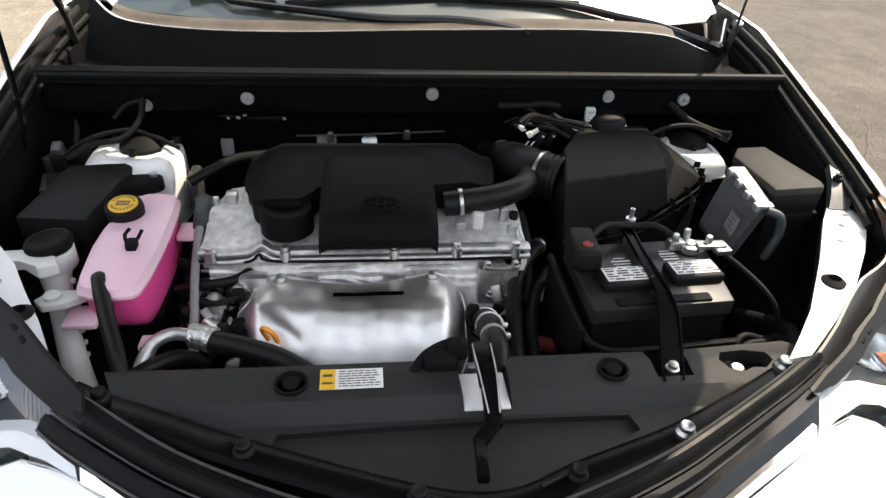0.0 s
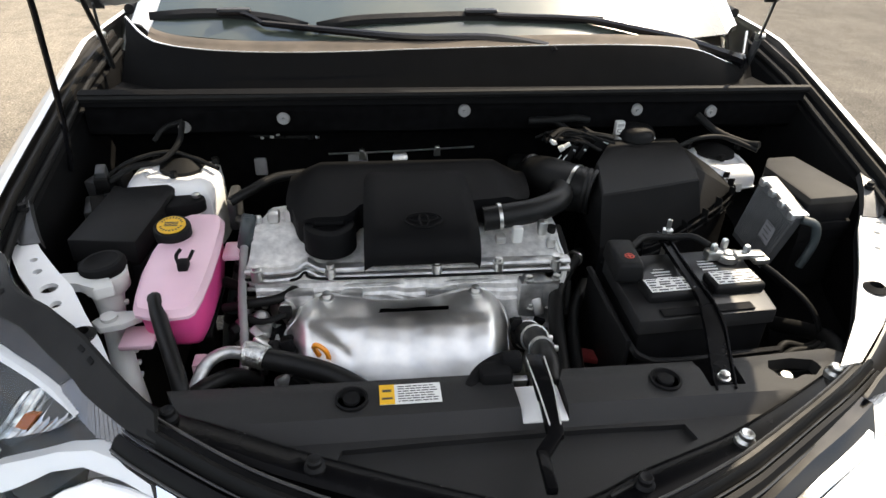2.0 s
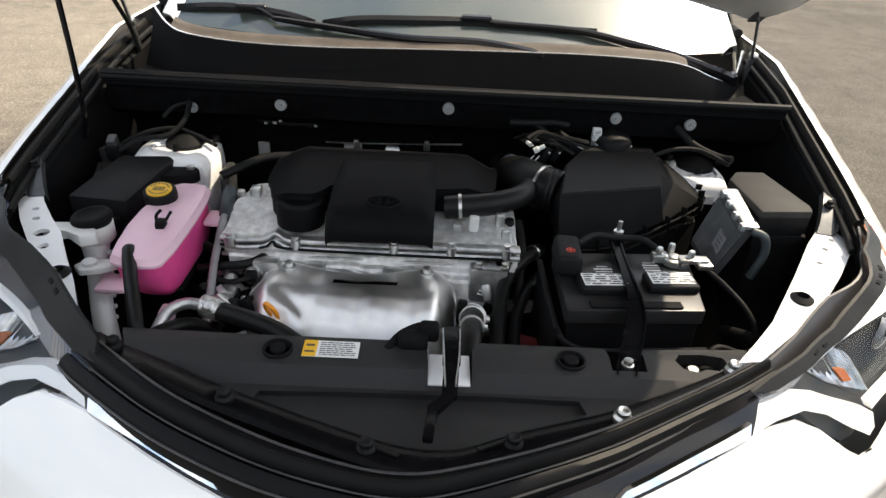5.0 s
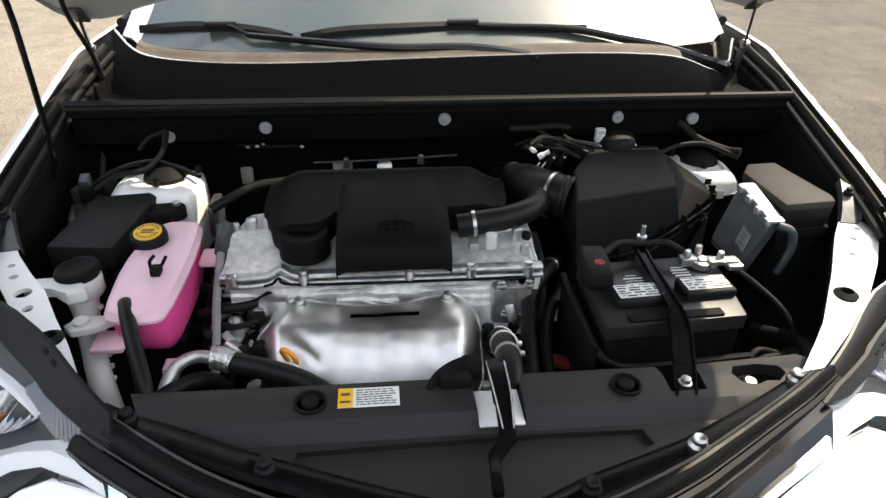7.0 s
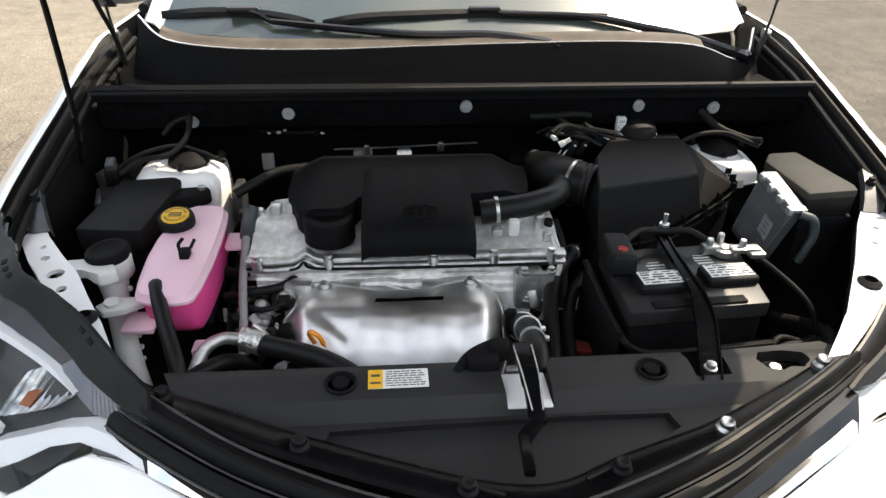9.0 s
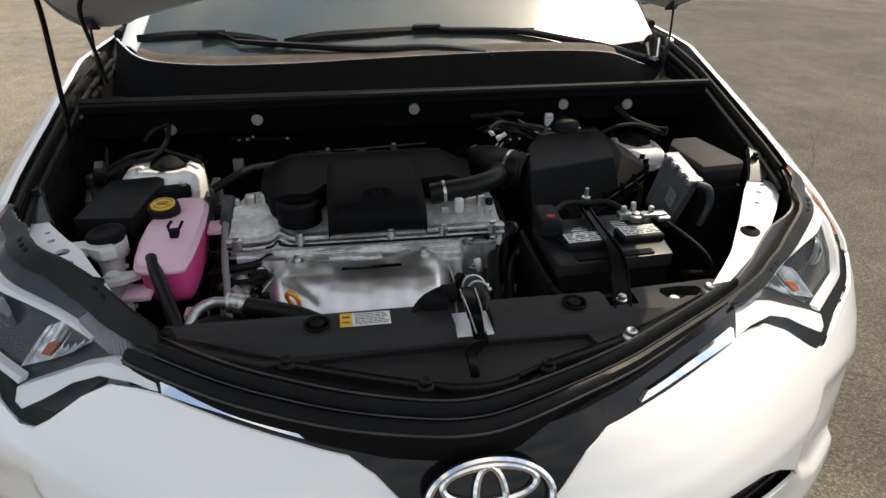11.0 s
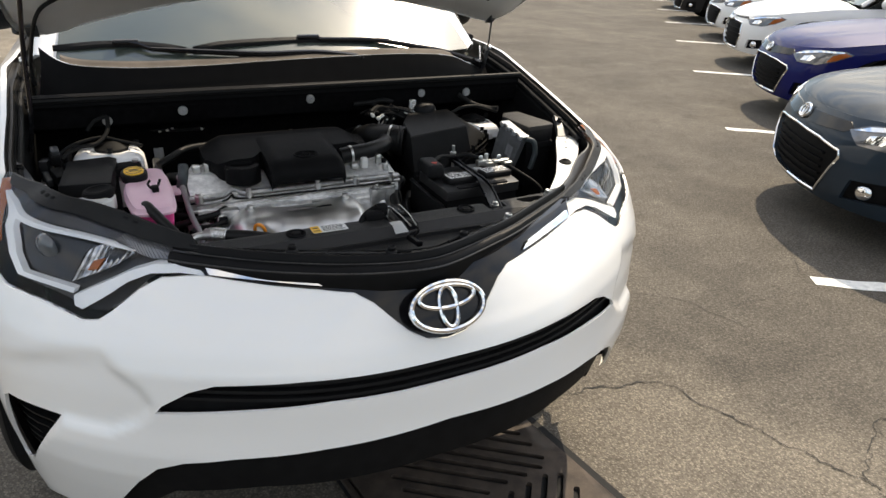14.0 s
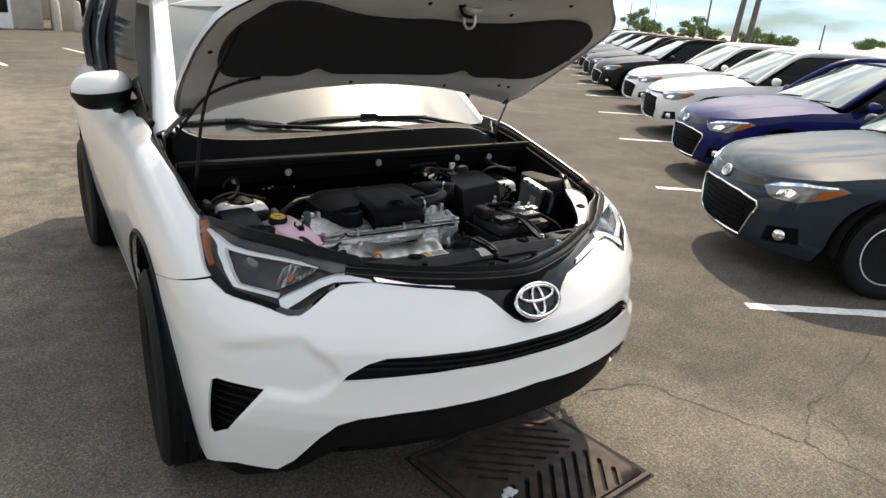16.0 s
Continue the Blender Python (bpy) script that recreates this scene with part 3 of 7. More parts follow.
# headlights
for side in (1, -1):
    o = (lambda p: p) if side > 0 else flip
    hl = HL_LOW + HL_SIDE + (HL_TOP if side < 0 else [(1.24, 1.016), (1.19, 1.009), (1.05, .993), (.95, .981), (.80, .957), (.70, .949), (.575, .948)])
    bm = bmesh.new()
    panel(bm, skin, o(hl), (), 0.025, 0.004, -0.004)
    lens = part("headlight", bm, LENS, suv, "clear headlight lens over a dark housing with white trim")
    lens.visible_shadow = False
    bm = bmesh.new()
    panel(bm, skin, o([(.515, .918), (.56, .9165), (.615, .9105), (.652, .893), (.695, .858), (.722, .841), (.755, .837), (.85, .856), (.96, .873), (1.03, .908), (1.15, .963), (1.24, 1.0), (1.19, .998), (1.04, .99), (.88, .976), (.735, .953), (.60, .944), (.56, .945)]), (), 0.03, 0.004, -0.034)
    part("housing", bm, HLDARK, lens, "dark grey headlight housing")
    for nm, poly, off, deep, m in (
            ("light_guide", [(1.19, .993), (1.048, .9745), (.888, .9585), (.76, .9440), (.70, .936), (.752, .9395), (.9, .9545), (1.052, .9695), (.994, .935), (.934, .892), (.80, .876), (.80, .868), (.948, .887), (1.015, .933), (1.085, .969)], -.010, .012, HLTRIM),
            ("upper_bezel", [(.76, .9475), (.888, .9625), (1.048, .9795), (1.19, .997)] + ([(1.20, 1.005), (1.048, .997), (.888, .983), (.80, .970), (.74, .961)] if side < 0 else [(1.20, 1.003), (1.048, .987), (.888, .967), (.80, .953), (.765, .950)]), -.014, .004, BEZEL),
            ("side_marker", [(1.248, 1.003), (1.195, .986), (1.125, .953), (1.06, .925), (1.058, .929), (1.115, .957), (1.182, .989), (1.235, 1.005)], -.010, .012, AMBER),
            ("lower_trim", [(.795, .867), (.765, .880), (.735, .892), (.69, .9115), (.64, .925), (.575, .9285), (.528, .927), (.520, .915), (.575, .9165), (.64, .9115), (.685, .8955), (.728, .8685), (.765, .848), (.785, .852)], -.006, .02, HLTRIM),
            ("projector_window", [(1.05, .968), (.752, .9395), (.692, .930), (.796, .877), (.935, .893), (.995, .935)], -.028, .004, HLWIN)):
        bm = bmesh.new()
        panel(bm, skin, o(poly), (), 0.02, deep, off)
        part(nm, bm, m, lens)
    # fluted bright bowl of the inner lamp
    bm = bmesh.new()
    rows = []
    for i in range(31):
        f = i / 30
        hi = Vector((.700 + .118 * f, .9345 - .006 * f + .012 * math.sin(math.pi * f)))
        lo = Vector((.715 + .110 * f, .9225 - .042 * f ** .8))
        flute = .0035 * (abs((f * 9) % 1 - .5) * 2)
        rows.append([skin(side * hi.lerp(lo, v).x, hi.lerp(lo, v).y, -.016 - .014 * math.sin(math.pi * v) * math.sin(math.pi * min(1, .15 + f)) - 1.6 * flute) for v in np.linspace(0, 1, 9)])
    grid_sheet(bm, rows)
    part("reflector", bm, BOWL, lens, "fluted chrome reflector bowl", angle=20)
    # ribbed silvery corner between the bowl and the strip
    bm = bmesh.new()
    rows = []
    for i in range(49):
        f = i / 48
        up = Vector((.565 + .24 * f, float(np.interp(f, (0, .3, .6, 1), (.949, .950, .956, .962) if side < 0 else (.942, .943, .947, .951)))))
        dn = Vector((.535 + .21 * f, float(np.interp(f, (0, .25, .55, .8, 1), (.931, .932, .928, .934, .942)))))
        rows.append([skin(side * up.lerp(dn, v).x, up.lerp(dn, v).y, -.016 - .0015 * (i % 2)) for v in np.linspace(0, 1, 4)])
    grid_sheet(bm, rows)
    part("ribbed_corner", bm, LAMPGREY, lens, "ribbed silvery inner corner", smooth=False)
    bm = bmesh.new()
    panel(bm, skin, o([(.768, .918), (.79, .914), (.795, .900), (.775, .902)]), (), .02, .006, -.02)
    part("amber_reflector", bm, AMBER, lens)
    bm = bmesh.new()
    c = skin(side * .93, .925, -.030)
    n = (skin(side * .93, .925, 0) - c).normalized()
    m = Matrix.Translation(c) @ n.to_track_quat("Z", "Y").to_matrix().to_4x4()
    lathe(bm, [(.001, .010), (.015, .008), (.026, .002), (.031, -.004), (.031, -.008), (.001, -.008)], m, 28)
    part("projector", bm, HLWIN2, lens, "round projector lens")

# fenders and flanks
for side in (1, -1):
    o = (lambda p: p) if side > 0 else flip
    top = [(1.265, 1.010), (1.35, 1.027), (1.55, 1.072), (1.75, 1.110), (1.95, 1.145), (2.2, 1.155)]
    fe = [(1.04, .903), (1.155, .965)] + top + [(2.27, 1.15), (2.27, .25), (2.03, .25)] + arch(-8, 118) + [(1.378, .8085), (1.20, .8525)]
    bm = bmesh.new()
    panel(bm, skin, o(fe), (), 0.024, 0.012)
    part("fender", bm, WHITE, suv, "white painted fender")
    bm = bmesh.new()
    line = [skin(side * u, z, -.004) for u, z in [(ARCH_U + (ARCH_R + .012) * math.cos(radians(a)), ARCH_Z + (ARCH_H + .012) * math.sin(radians(a))) for a in np.linspace(-8, 195, 40)]]
    tube(bm, line, .013, 6, 1)
    part("arch_lip", bm, BLACK, suv, "black wheel arch lip")
    do = [(2.275, .25), (2.275, 1.14), (2.6, 1.15), (3.3, 1.16), (3.3, .25)]
    bm = bmesh.new()
    panel(bm, skin, o(do), (), 0.06, 0.02)
    part("front_door", bm, WHITE, suv, "white painted door")
    do = [(3.306, .25), (3.306, 1.16), (4.3, 1.17), (4.75, 1.16), (4.75, .45), (4.62, .4)] + [(4.2 + .41 * math.cos(radians(a)), .37 + .43 * math.sin(radians(a))) for a in range(0, 181, 12)] + [(3.78, .25)]
    bm = bmesh.new()
    panel(bm, skin, o(do), (), 0.06, 0.02)
    part("rear_quarter", bm, WHITE, suv, "white painted rear door and quarter")
    # inner flange of the hood gap and its channel
    bm = bmesh.new()
    edge = [(1.14, .985), (1.20, .997), (1.265, 1.007), (1.35, 1.024), (1.55, 1.069), (1.75, 1.107), (1.95, 1.141)]
    rows = []
    for u, z in edge:
        p = skin(side * u, z, -.002)
        inx = Vector((-side, 0, 0))
        rows.append([p + inx * .030 + Vector((0, 0, -.016)), p + inx * .034 + Vector((0, 0, -.05)), p + inx * .040 + Vector((0, 0, -.055)), p + inx * .045 + Vector((0, 0, -.09)), p + inx * .035 + Vector((0, 0, -.30))])
    grid_sheet(bm, rows, .003)
    part("inner_fender", bm, BLACK_DARK, suv, "black inner fender wall")
    bm = bmesh.new()
    rows = []
    for u, z in edge[2:]:
        p = skin(side * u, z, -.001)
        rows.append([p + inx * a + Vector((0, 0, h)) for a, h in ((0, 0), (.004, -.003), (.007, -.010), (.014, -.013), (.019, -.012), (.022, -.006), (.028, -.005), (.031, -.010), (.031, -.022))])
    grid_sheet(bm, rows, .0015)
    part("fender_flange", bm, FLANGE, suv, "dark sealed fender flange with a groove")
    bm = bmesh.new()
    line = [skin(side * u, z, -.012) + Vector((-side * .030, 0, -.030)) for u, z in edge[1:]]
    tube(bm, line, .007, 8, 3)
    part("fender_seal", bm, RUBBER, suv, "black rubber seal")

# hood, swung up round its hinge line
HINGE, SWING = Vector((0, 1.46, 1.225)), radians(38.5)
HOOD_HALF = [(0, .15), (.15, .158), (.3, .2), (.44, .29), (.55, .39), (.66, .48), (.73, .58), (.748, .75), (.742, .95), (.725, 1.08), (.70, 1.165), (.665, 1.195), (.61, 1.195), (.5, 1.17), (.3, 1.135), (0, 1.115)]
HOOD_LEFT = [(0, .15), (.15, .158), (.3, .2), (.44, .29), (.55, .39), (.66, .48), (.735, .58), (.765, .75), (.775, 1.0), (.765, 1.17), (.74, 1.235), (.69, 1.245), (.5, 1.19), (.3, 1.14), (0, 1.115)]
HOOD_OUT = HOOD_HALF + [(-u, v) for u, v in HOOD_LEFT[::-1] if u > 1e-6]


def hood_at(x, y, off=0.0):
    """A point of the swung-up hood above its place (x, y) when closed."""
    z = 1.145 - 0.06 * ((1.25 - y) / 1.1) - 0.15 * max(0, (1.25 - y) / 1.1) ** 3 - 0.075 * (x / 0.8) ** 2 + off
    p = Vector((x, y, z)) - HINGE
    c, s = math.cos(SWING), math.sin(SWING)
    q = Vector((p.x, p.y * c + p.z * s, -p.y * s + p.z * c)) + HINGE
    return Vector((q.x + SKEW * 1.0, q.y, q.z))


def inset(poly, d):
    c = (0, .72)
    return [(c[0] + (x - c[0]) * (1 - d / .75), c[1] + (y - c[1]) * (1 - d / .55)) for x, y in poly]


bm = bmesh.new()
panel(bm, hood_at, rounded(HOOD_OUT, .2, 1), (), 0.05, 0.022)
hood = part("hood", bm, WHITE, suv, "white hood panel propped open")
INNER = rounded(HOOD_OUT, .2, 1)
PAD = rounded(mirror_poly([(0, .645), (.14, .655), (.30, .63), (.44, .555), (.57, .53), (.655, .59), (.695, .71), (.685, .88), (.645, .955), (.58, .985), (.48, .99), (.40, 1.01), (.355, .995), (.31, .955), (.26, 1.0), (.2, 1.015), (0, 1.02)]), .25, 2)


def inner_at(x, y, off=0.0):
    """The pressed inner frame of the hood: a raised rim, ribs and a sunk middle."""
    e = min(abs(x) / .75, 1)
    rib = .012 * math.sin(min(1, max(0, (abs(x) - .60) / .12)) * math.pi) + .010 * math.sin(min(1, max(0, (.42 - y) / .16)) * math.pi) - .008 * math.sin(min(1, max(0, (.56 - y) / .10)) * math.pi) + .010 * math.sin(min(1, max(0, (y - 1.03) / .12)) * math.pi)
    return hood_at(x, y, -.020 - rib + off)


bm = bmesh.new()
panel(bm, inner_at, inset(INNER, .012), (), 0.03, 0.001)
part("inner_frame", bm, HOODIN, hood, "pale grey painted inner hood frame")
bm = bmesh.new()
panel(bm, hood_at, PAD, (), 0.04, -0.020, -0.037)
part("insulation_pad", bm, INSUL, hood, "black felt insulation pad")
for x, y in ((-.08, .55), (.05, .55), (.26, .57), (.18, .47), (-.2, .53), (-.715, .81), (.715, .80), (-.57, 1.03), (.30, 1.10), (-.13, 1.085), (.55, 1.06), (.60, 1.06), (-.35, .45), (.42, .45)):
    bm = bmesh.new()
    c = inner_at(x, y)
    m = Matrix.Translation(c) @ Matrix.Rotation(-SWING, 4, "X")
    lathe(bm, [(.001, .002), (.0075, .002), (.008, -.002), (.005, -.003), (.001, -.003)], m, 12)
    part("plug", bm, BLACK_DARK, hood)
# latch loop and its bracket under the nose
bm = bmesh.new()
box(bm, inner_at(.09, .575, -.006), (.075, .05, .012), .003, m=Matrix.Rotation(-SWING, 3, "X"))
tube(bm, [inner_at(.068, .575), inner_at(.070, .60, -.040), inner_at(.09, .61, -.050), inner_at(.110, .60, -.040), inner_at(.112, .575)], .005, 8, 5)
part("latch_loop", bm, STEEL, hood, "zinc steel latch loop")
bm = bmesh.new()
tube(bm, [inner_at(.035, .55), inner_at(.04, .555, -.03), inner_at(.075, .56, -.035)], .006, 8, 4)
part("safety_hook", bm, BLACK_DARK, hood, "black safety hook")
for x in (-.735, .787):
    bm = bmesh.new()
    a, b, top = Vector((x, 1.31, 1.085)), Vector((x, 1.288, 1.152)), hood_at(-.72, 1.2, -.03) if x < 0 else hood_at(.665, 1.165, -.03)
    for p, q, w in ((a, b, .024), (b, top, .018)):
        d = q - p
        box(bm, (p + q) / 2, (.006, w, d.length + .01), .0025, m=d.to_track_quat("Z", "Y").to_matrix())
    box(bm, top, (.03, .05, .006), .002, m=Matrix.Rotation(-SWING, 3, "X"))
    hinge = part("hood_hinge", bm, ECUGREY, suv, "slim steel hood hinge")
    bm = bmesh.new()
    m = Matrix.Translation(b) @ Matrix.Rotation(radians(90), 4, "Y")
    lathe(bm, [(.011, -.007), (.011, .004), (.007, .005), (.007, .011), (.001, .011)], m, 12)
    part("pivot", bm, STEEL, hinge)
# washer hose to the hood
bm = bmesh.new()
tube(bm, [sk(-.755, 1.26, 1.09), sk(-.75, 1.22, 1.16), inner_at(-.70, 1.09, -.02), inner_at(-.65, 1.035, -.012), inner_at(-.56, 1.02, -.010), inner_at(-.50, 1.02, -.006)], .005, 8, 6)
part("washer_hose", bm, RUBBER, suv, "thin black washer hose")
# prop rod
bm = bmesh.new()
tube(bm, [(-.735, .975, .98), (-.715, .95, 1.06), (-.70, .925, 1.22), (-.68, .87, 1.36), inner_at(-.672, .645, -.004)], .0055, 8, 4)
part("prop_rod", bm, GLOSS, suv, "thin black prop rod")

# windscreen, cowl, wipers, roof
bm = bmesh.new()
rows = []
for i in range(11):
    t = i / 10
    rows.append([sk(x * (0.70 - 0.12 * t), 1.232 + 0.94 * t + 0.13 * (x * x) * (1 - 0.3 * t), 1.139 + 0.485 * t + 0.02 * math.sin(math.pi * t)) for x in np.linspace(-1, 1, 19)])
grid_sheet(bm, rows, 0.005)
part("windscreen", bm, HAZEGLASS, suv, "dusty windscreen reflecting a bright sky")
COWL = smooth_line([(-.69, 1.33, 1.18), (-.65, 1.29, 1.152), (-.605, 1.262, 1.139), (-.52, 1.24, 1.133), (-.40, 1.225, 1.131), (-.237, 1.212, 1.135), (-.063, 1.205, 1.143), (.19, 1.205, 1.150), (.40, 1.212, 1.151), (.585, 1.23, 1.138), (.685, 1.25, 1.104), (.742, 1.275, 1.086), (.764, 1.30, 1.10), (.785, 1.345, 1.15)], 4)
bm = bmesh.new()
rows = []
for i, p in enumerate(COWL):
    x = -.735 + 1.545 * i / (len(COWL) - 1)
    w = Vector((x, 1.095, 1.0865))
    rows.append([w + Vector((0, 0, -.026)), w + Vector((0, 0, -.008)), w + Vector((0, -.005, 0)), w + Vector((0, .006, .004)), w + Vector((0, .018, -.003)), Vector((x, 1.135, 1.052)), Vector((x * .4 + p.x * .6, p.y - .055, 1.05)), p + Vector((0, -.022, -.045)), p + Vector((0, -.006, -.010)), p])
grid_sheet(bm, rows, .003)
part("cowl", bm, COVERB, suv, "black plastic cowl trough with a rubber lip")
bm = bmesh.new()
grid_sheet(bm, [[p + Vector((0, .002, .0)), p + Vector((0, .022, .006)), p + Vector((0, .025, .009)), p + Vector((0, .046, .013)), p + Vector((0, .055, .004))] for p in COWL[5:-15]], .003)
part("cowl_top", bm, DUSTY, suv, "dusty brown-grey cowl top below the wipers")
# a silver tube paints the highlight on the cowl's rubber edge
bm = bmesh.new()
tube(bm, COWL, .0032, 6, 1)
part("screen_trim", bm, TRIMGLINT, suv, "silver line for the highlight on the cowl's rubber edge")
for pts, blade, rest in (
        ([(.745, 1.285, 1.095), (.717, 1.265, 1.108), (.593, 1.287, 1.142), (.481, 1.298, 1.163), (.344, 1.312, 1.184), (.139, 1.306, 1.192)], [(-.274, 1.293, 1.172), (-.187, 1.307, 1.184), (-.058, 1.310, 1.190), (.09, 1.318, 1.192), (.247, 1.318, 1.186), (.402, 1.330, 1.180)], (.10, 1.316, 1.197)),
        ([(.25, 1.215, 1.135), (.227, 1.224, 1.144), (.105, 1.241, 1.158), (-.061, 1.243, 1.159), (-.238, 1.274, 1.166), (-.393, 1.312, 1.172)], [(-.659, 1.398, 1.168), (-.543, 1.382, 1.180), (-.449, 1.362, 1.182), (-.355, 1.328, 1.178), (-.292, 1.298, 1.170)], (-.46, 1.356, 1.186))):
    bm = bmesh.new()
    tube(bm, pts, [.015, .014, .0115, .010, .0085, .007], 8, 6)
    tube(bm, [pts[-1], Vector(pts[-1]).lerp(Vector(rest), .5) + Vector((0, .004, .004)), rest], .0065, 6, 4)
    lathe(bm, [(.017, -.015), (.018, .010), (.013, .016), (.001, .017)], Matrix.Translation(pts[0]), 16)
    wp = part("wiper", bm, GLOSS, suv, "black windscreen wiper")
    bm = bmesh.new()
    rows = []
    line = smooth_line(blade, 6)
    for i, p in enumerate(line):
        f = i / (len(line) - 1)
        w = .012 * min(1, 6 * f + .15, 6 * (1 - f) + .15)
        rows.append([p + Vector((0, -w, -.010)), p + Vector((0, -w * .9, .000)), p + Vector((0, w * .1, .008)), p + Vector((0, w, .004)), p + Vector((0, w * .8, -.010))])
    grid_sheet(bm, rows, .002)
    bl = part("blade", bm, BLACK, wp)
    bm = bmesh.new()
    box(bm, Vector(rest) + Vector((0, -.002, .002)), (.075, .022, .016), .005, 2, Matrix.Rotation(.05, 3, "Z"))
    part("blade_mount", bm, GLOSS, bl)
bm = bmesh.new()
rows = []
for i in range(13):
    t = i / 12
    y = 2.10 + 2.2 * t
    rows.append([sk(x * (0.60 - 0.02 * t), y + 0.08 * x * x, 1.63 + 0.03 * math.sin(math.pi * t) - 0.05 * x ** 4) for x in np.linspace(-1, 1, 13)])
grid_sheet(bm, rows, 0.03)
part("roof", bm, WHITE, suv, "white painted roof")
bm = bmesh.new()
rows = [[sk(x * (.72 + .12 * (1 - t)), 4.36 + .12 * (1 - t) + .0 * x, .45 + 1.2 * t) for x in np.linspace(-1, 1, 9)] for t in np.linspace(0, 1, 8)]
grid_sheet(bm, rows, .02)
part("tailgate", bm, WHITE, suv, "white painted tailgate")
bm = bmesh.new()
box(bm, sk(0, 1.75, .95), (1.4, .9, .25), .05)
box(bm, sk(0, 2.9, .35), (1.5, 3.0, .1), .02)
part("cabin", bm, BLACK_DARK, suv, "dark cabin floor and dashboard")
for side in (1, -1):
    bm = bmesh.new()
    rows = []
    for i in range(13):
        t = i / 12
        a = sk(side * (0.715 - 0.125 * t), 1.40 + 0.80 * t, 1.125 + 0.50 * t + .02 * math.sin(math.pi * t))
        rows.append([a + Vector((-side * .012, -.02, .004)), a + Vector((side * .012, 0, .022)), a + Vector((side * 0.042, 0.03, 0.020)), a + Vector((side * 0.068 * (1 - .4 * t), 0.075, -.005)), a + Vector((side * .064 * (1 - .4 * t), .12, -.03))])
    grid_sheet(bm, rows, 0.01)
    part("windscreen_pillar", bm, WHITE, suv, "white windscreen pillar")
    bm = bmesh.new()
    lo = [skin(side * (2.10 + 2.48 * t), 1.155, -.02) for t in np.linspace(0, 1, 9)]
    hi = [sk(side * (.70 - .0 * t), 2.22 + 1.9 * t, 1.60) for t in np.linspace(0, 1, 9)]
    grid_sheet(bm, [[p.lerp(q, s) + Vector((side * .03 * math.sin(math.pi * s), 0, 0)) for s in np.linspace(0, 1, 6)] for p, q in zip(lo, hi)])
    part("side_window", bm, DARKGLASS, suv, "dark tinted side window")
    bm = bmesh.new()
    a, b, c = lo[0] + Vector((side * .008, 0, 0)), lo[1] + Vector((side * .008, 0, 0)), lo[0].lerp(hi[0], .30) + Vector((side * .036, 0, 0))
    grid_sheet(bm, [[a.lerp(b, t), c.lerp(b, t)] for t in np.linspace(0, .98, 6)], .006)
    part("sail_panel", bm, BLACK, suv, "black corner panel behind the mirror")
    bm = bmesh.new()
    tube(bm, [skin(side * u, 1.157, -.012) for u in np.linspace(2.06, 4.5, 16)], .013, 8, 1)
    part("belt_trim", bm, BLACK, suv, "black trim along the window sill")
    for t in (.47, .92):
        bm = bmesh.new()
        a, b = skin(side * (2.28 + 2.3 * t), 1.155, -.005), sk(side * .705, 2.22 + 1.9 * t, 1.6)
        tube(bm, [a, a.lerp(b, .5) + Vector((side * .04, 0, 0)), b], .03, 6, 3)
        part("window_pillar", bm, GLOSS, suv, "black window pillar")
    bm = bmesh.new()
    tube(bm, [sk(side * .62, 2.12, 1.615), sk(side * .645, 2.7, 1.645), sk(side * .64, 3.6, 1.64), sk(side * .6, 4.2, 1.6)], .03, 8, 4)
    part("roof_rail", bm, WHITE, suv, "white roof edge")
    # door mirror: painted cap over a black foot
    c = sk(side * .90, 1.93, 1.215)
    bm = bmesh.new()
    rows = []
    for t in np.linspace(-1, 1, 13):
        k = math.sqrt(max(.05, 1 - abs(t) ** 3.2))
        sweep = .055 * t * t
        rows.append([c + Vector((side * t * .12, sweep + .075 * math.cos(a) * k * (1.0 if math.cos(a) > 0 else .9), .02 + (.075 * math.sin(a)) * k - .012 * t)) for a in np.linspace(0, 2 * math.pi, 17)[:-1]])
    grid_sheet(bm, rows, closed=True)
    bm.faces.new(list(bm.verts)[:16][::-1])
    mir = part("door_mirror", bm, WHITE, suv, "white door mirror with a black lower half")
    bm = bmesh.new()
    rows = []
    for t in np.linspace(-1, 1, 13):
        k = math.sqrt(max(.05, 1 - abs(t) ** 3.2))
        sweep = .055 * t * t
        rows.append([c + Vector((side * t * .121, sweep + .079 * math.cos(a) * k, .015 + .078 * math.sin(a) * k - .012 * t)) for a in np.linspace(math.pi + .05, 2 * math.pi - .05, 12)])
    grid_sheet(bm, rows, .004)
    part("mirror_foot", bm, BLACK, mir)
    bm = bmesh.new()
    tube(bm, [c + Vector((-side * .05, .03, -.045)), c + Vector((-side * .10, .05, -.062)), c + Vector((-side * .15, .08, -.075)), sk(side * .80, 2.06, 1.12)], [.040, .036, .036, .045], 12, 4)
    part("mirror_arm", bm, BLACK, mir)


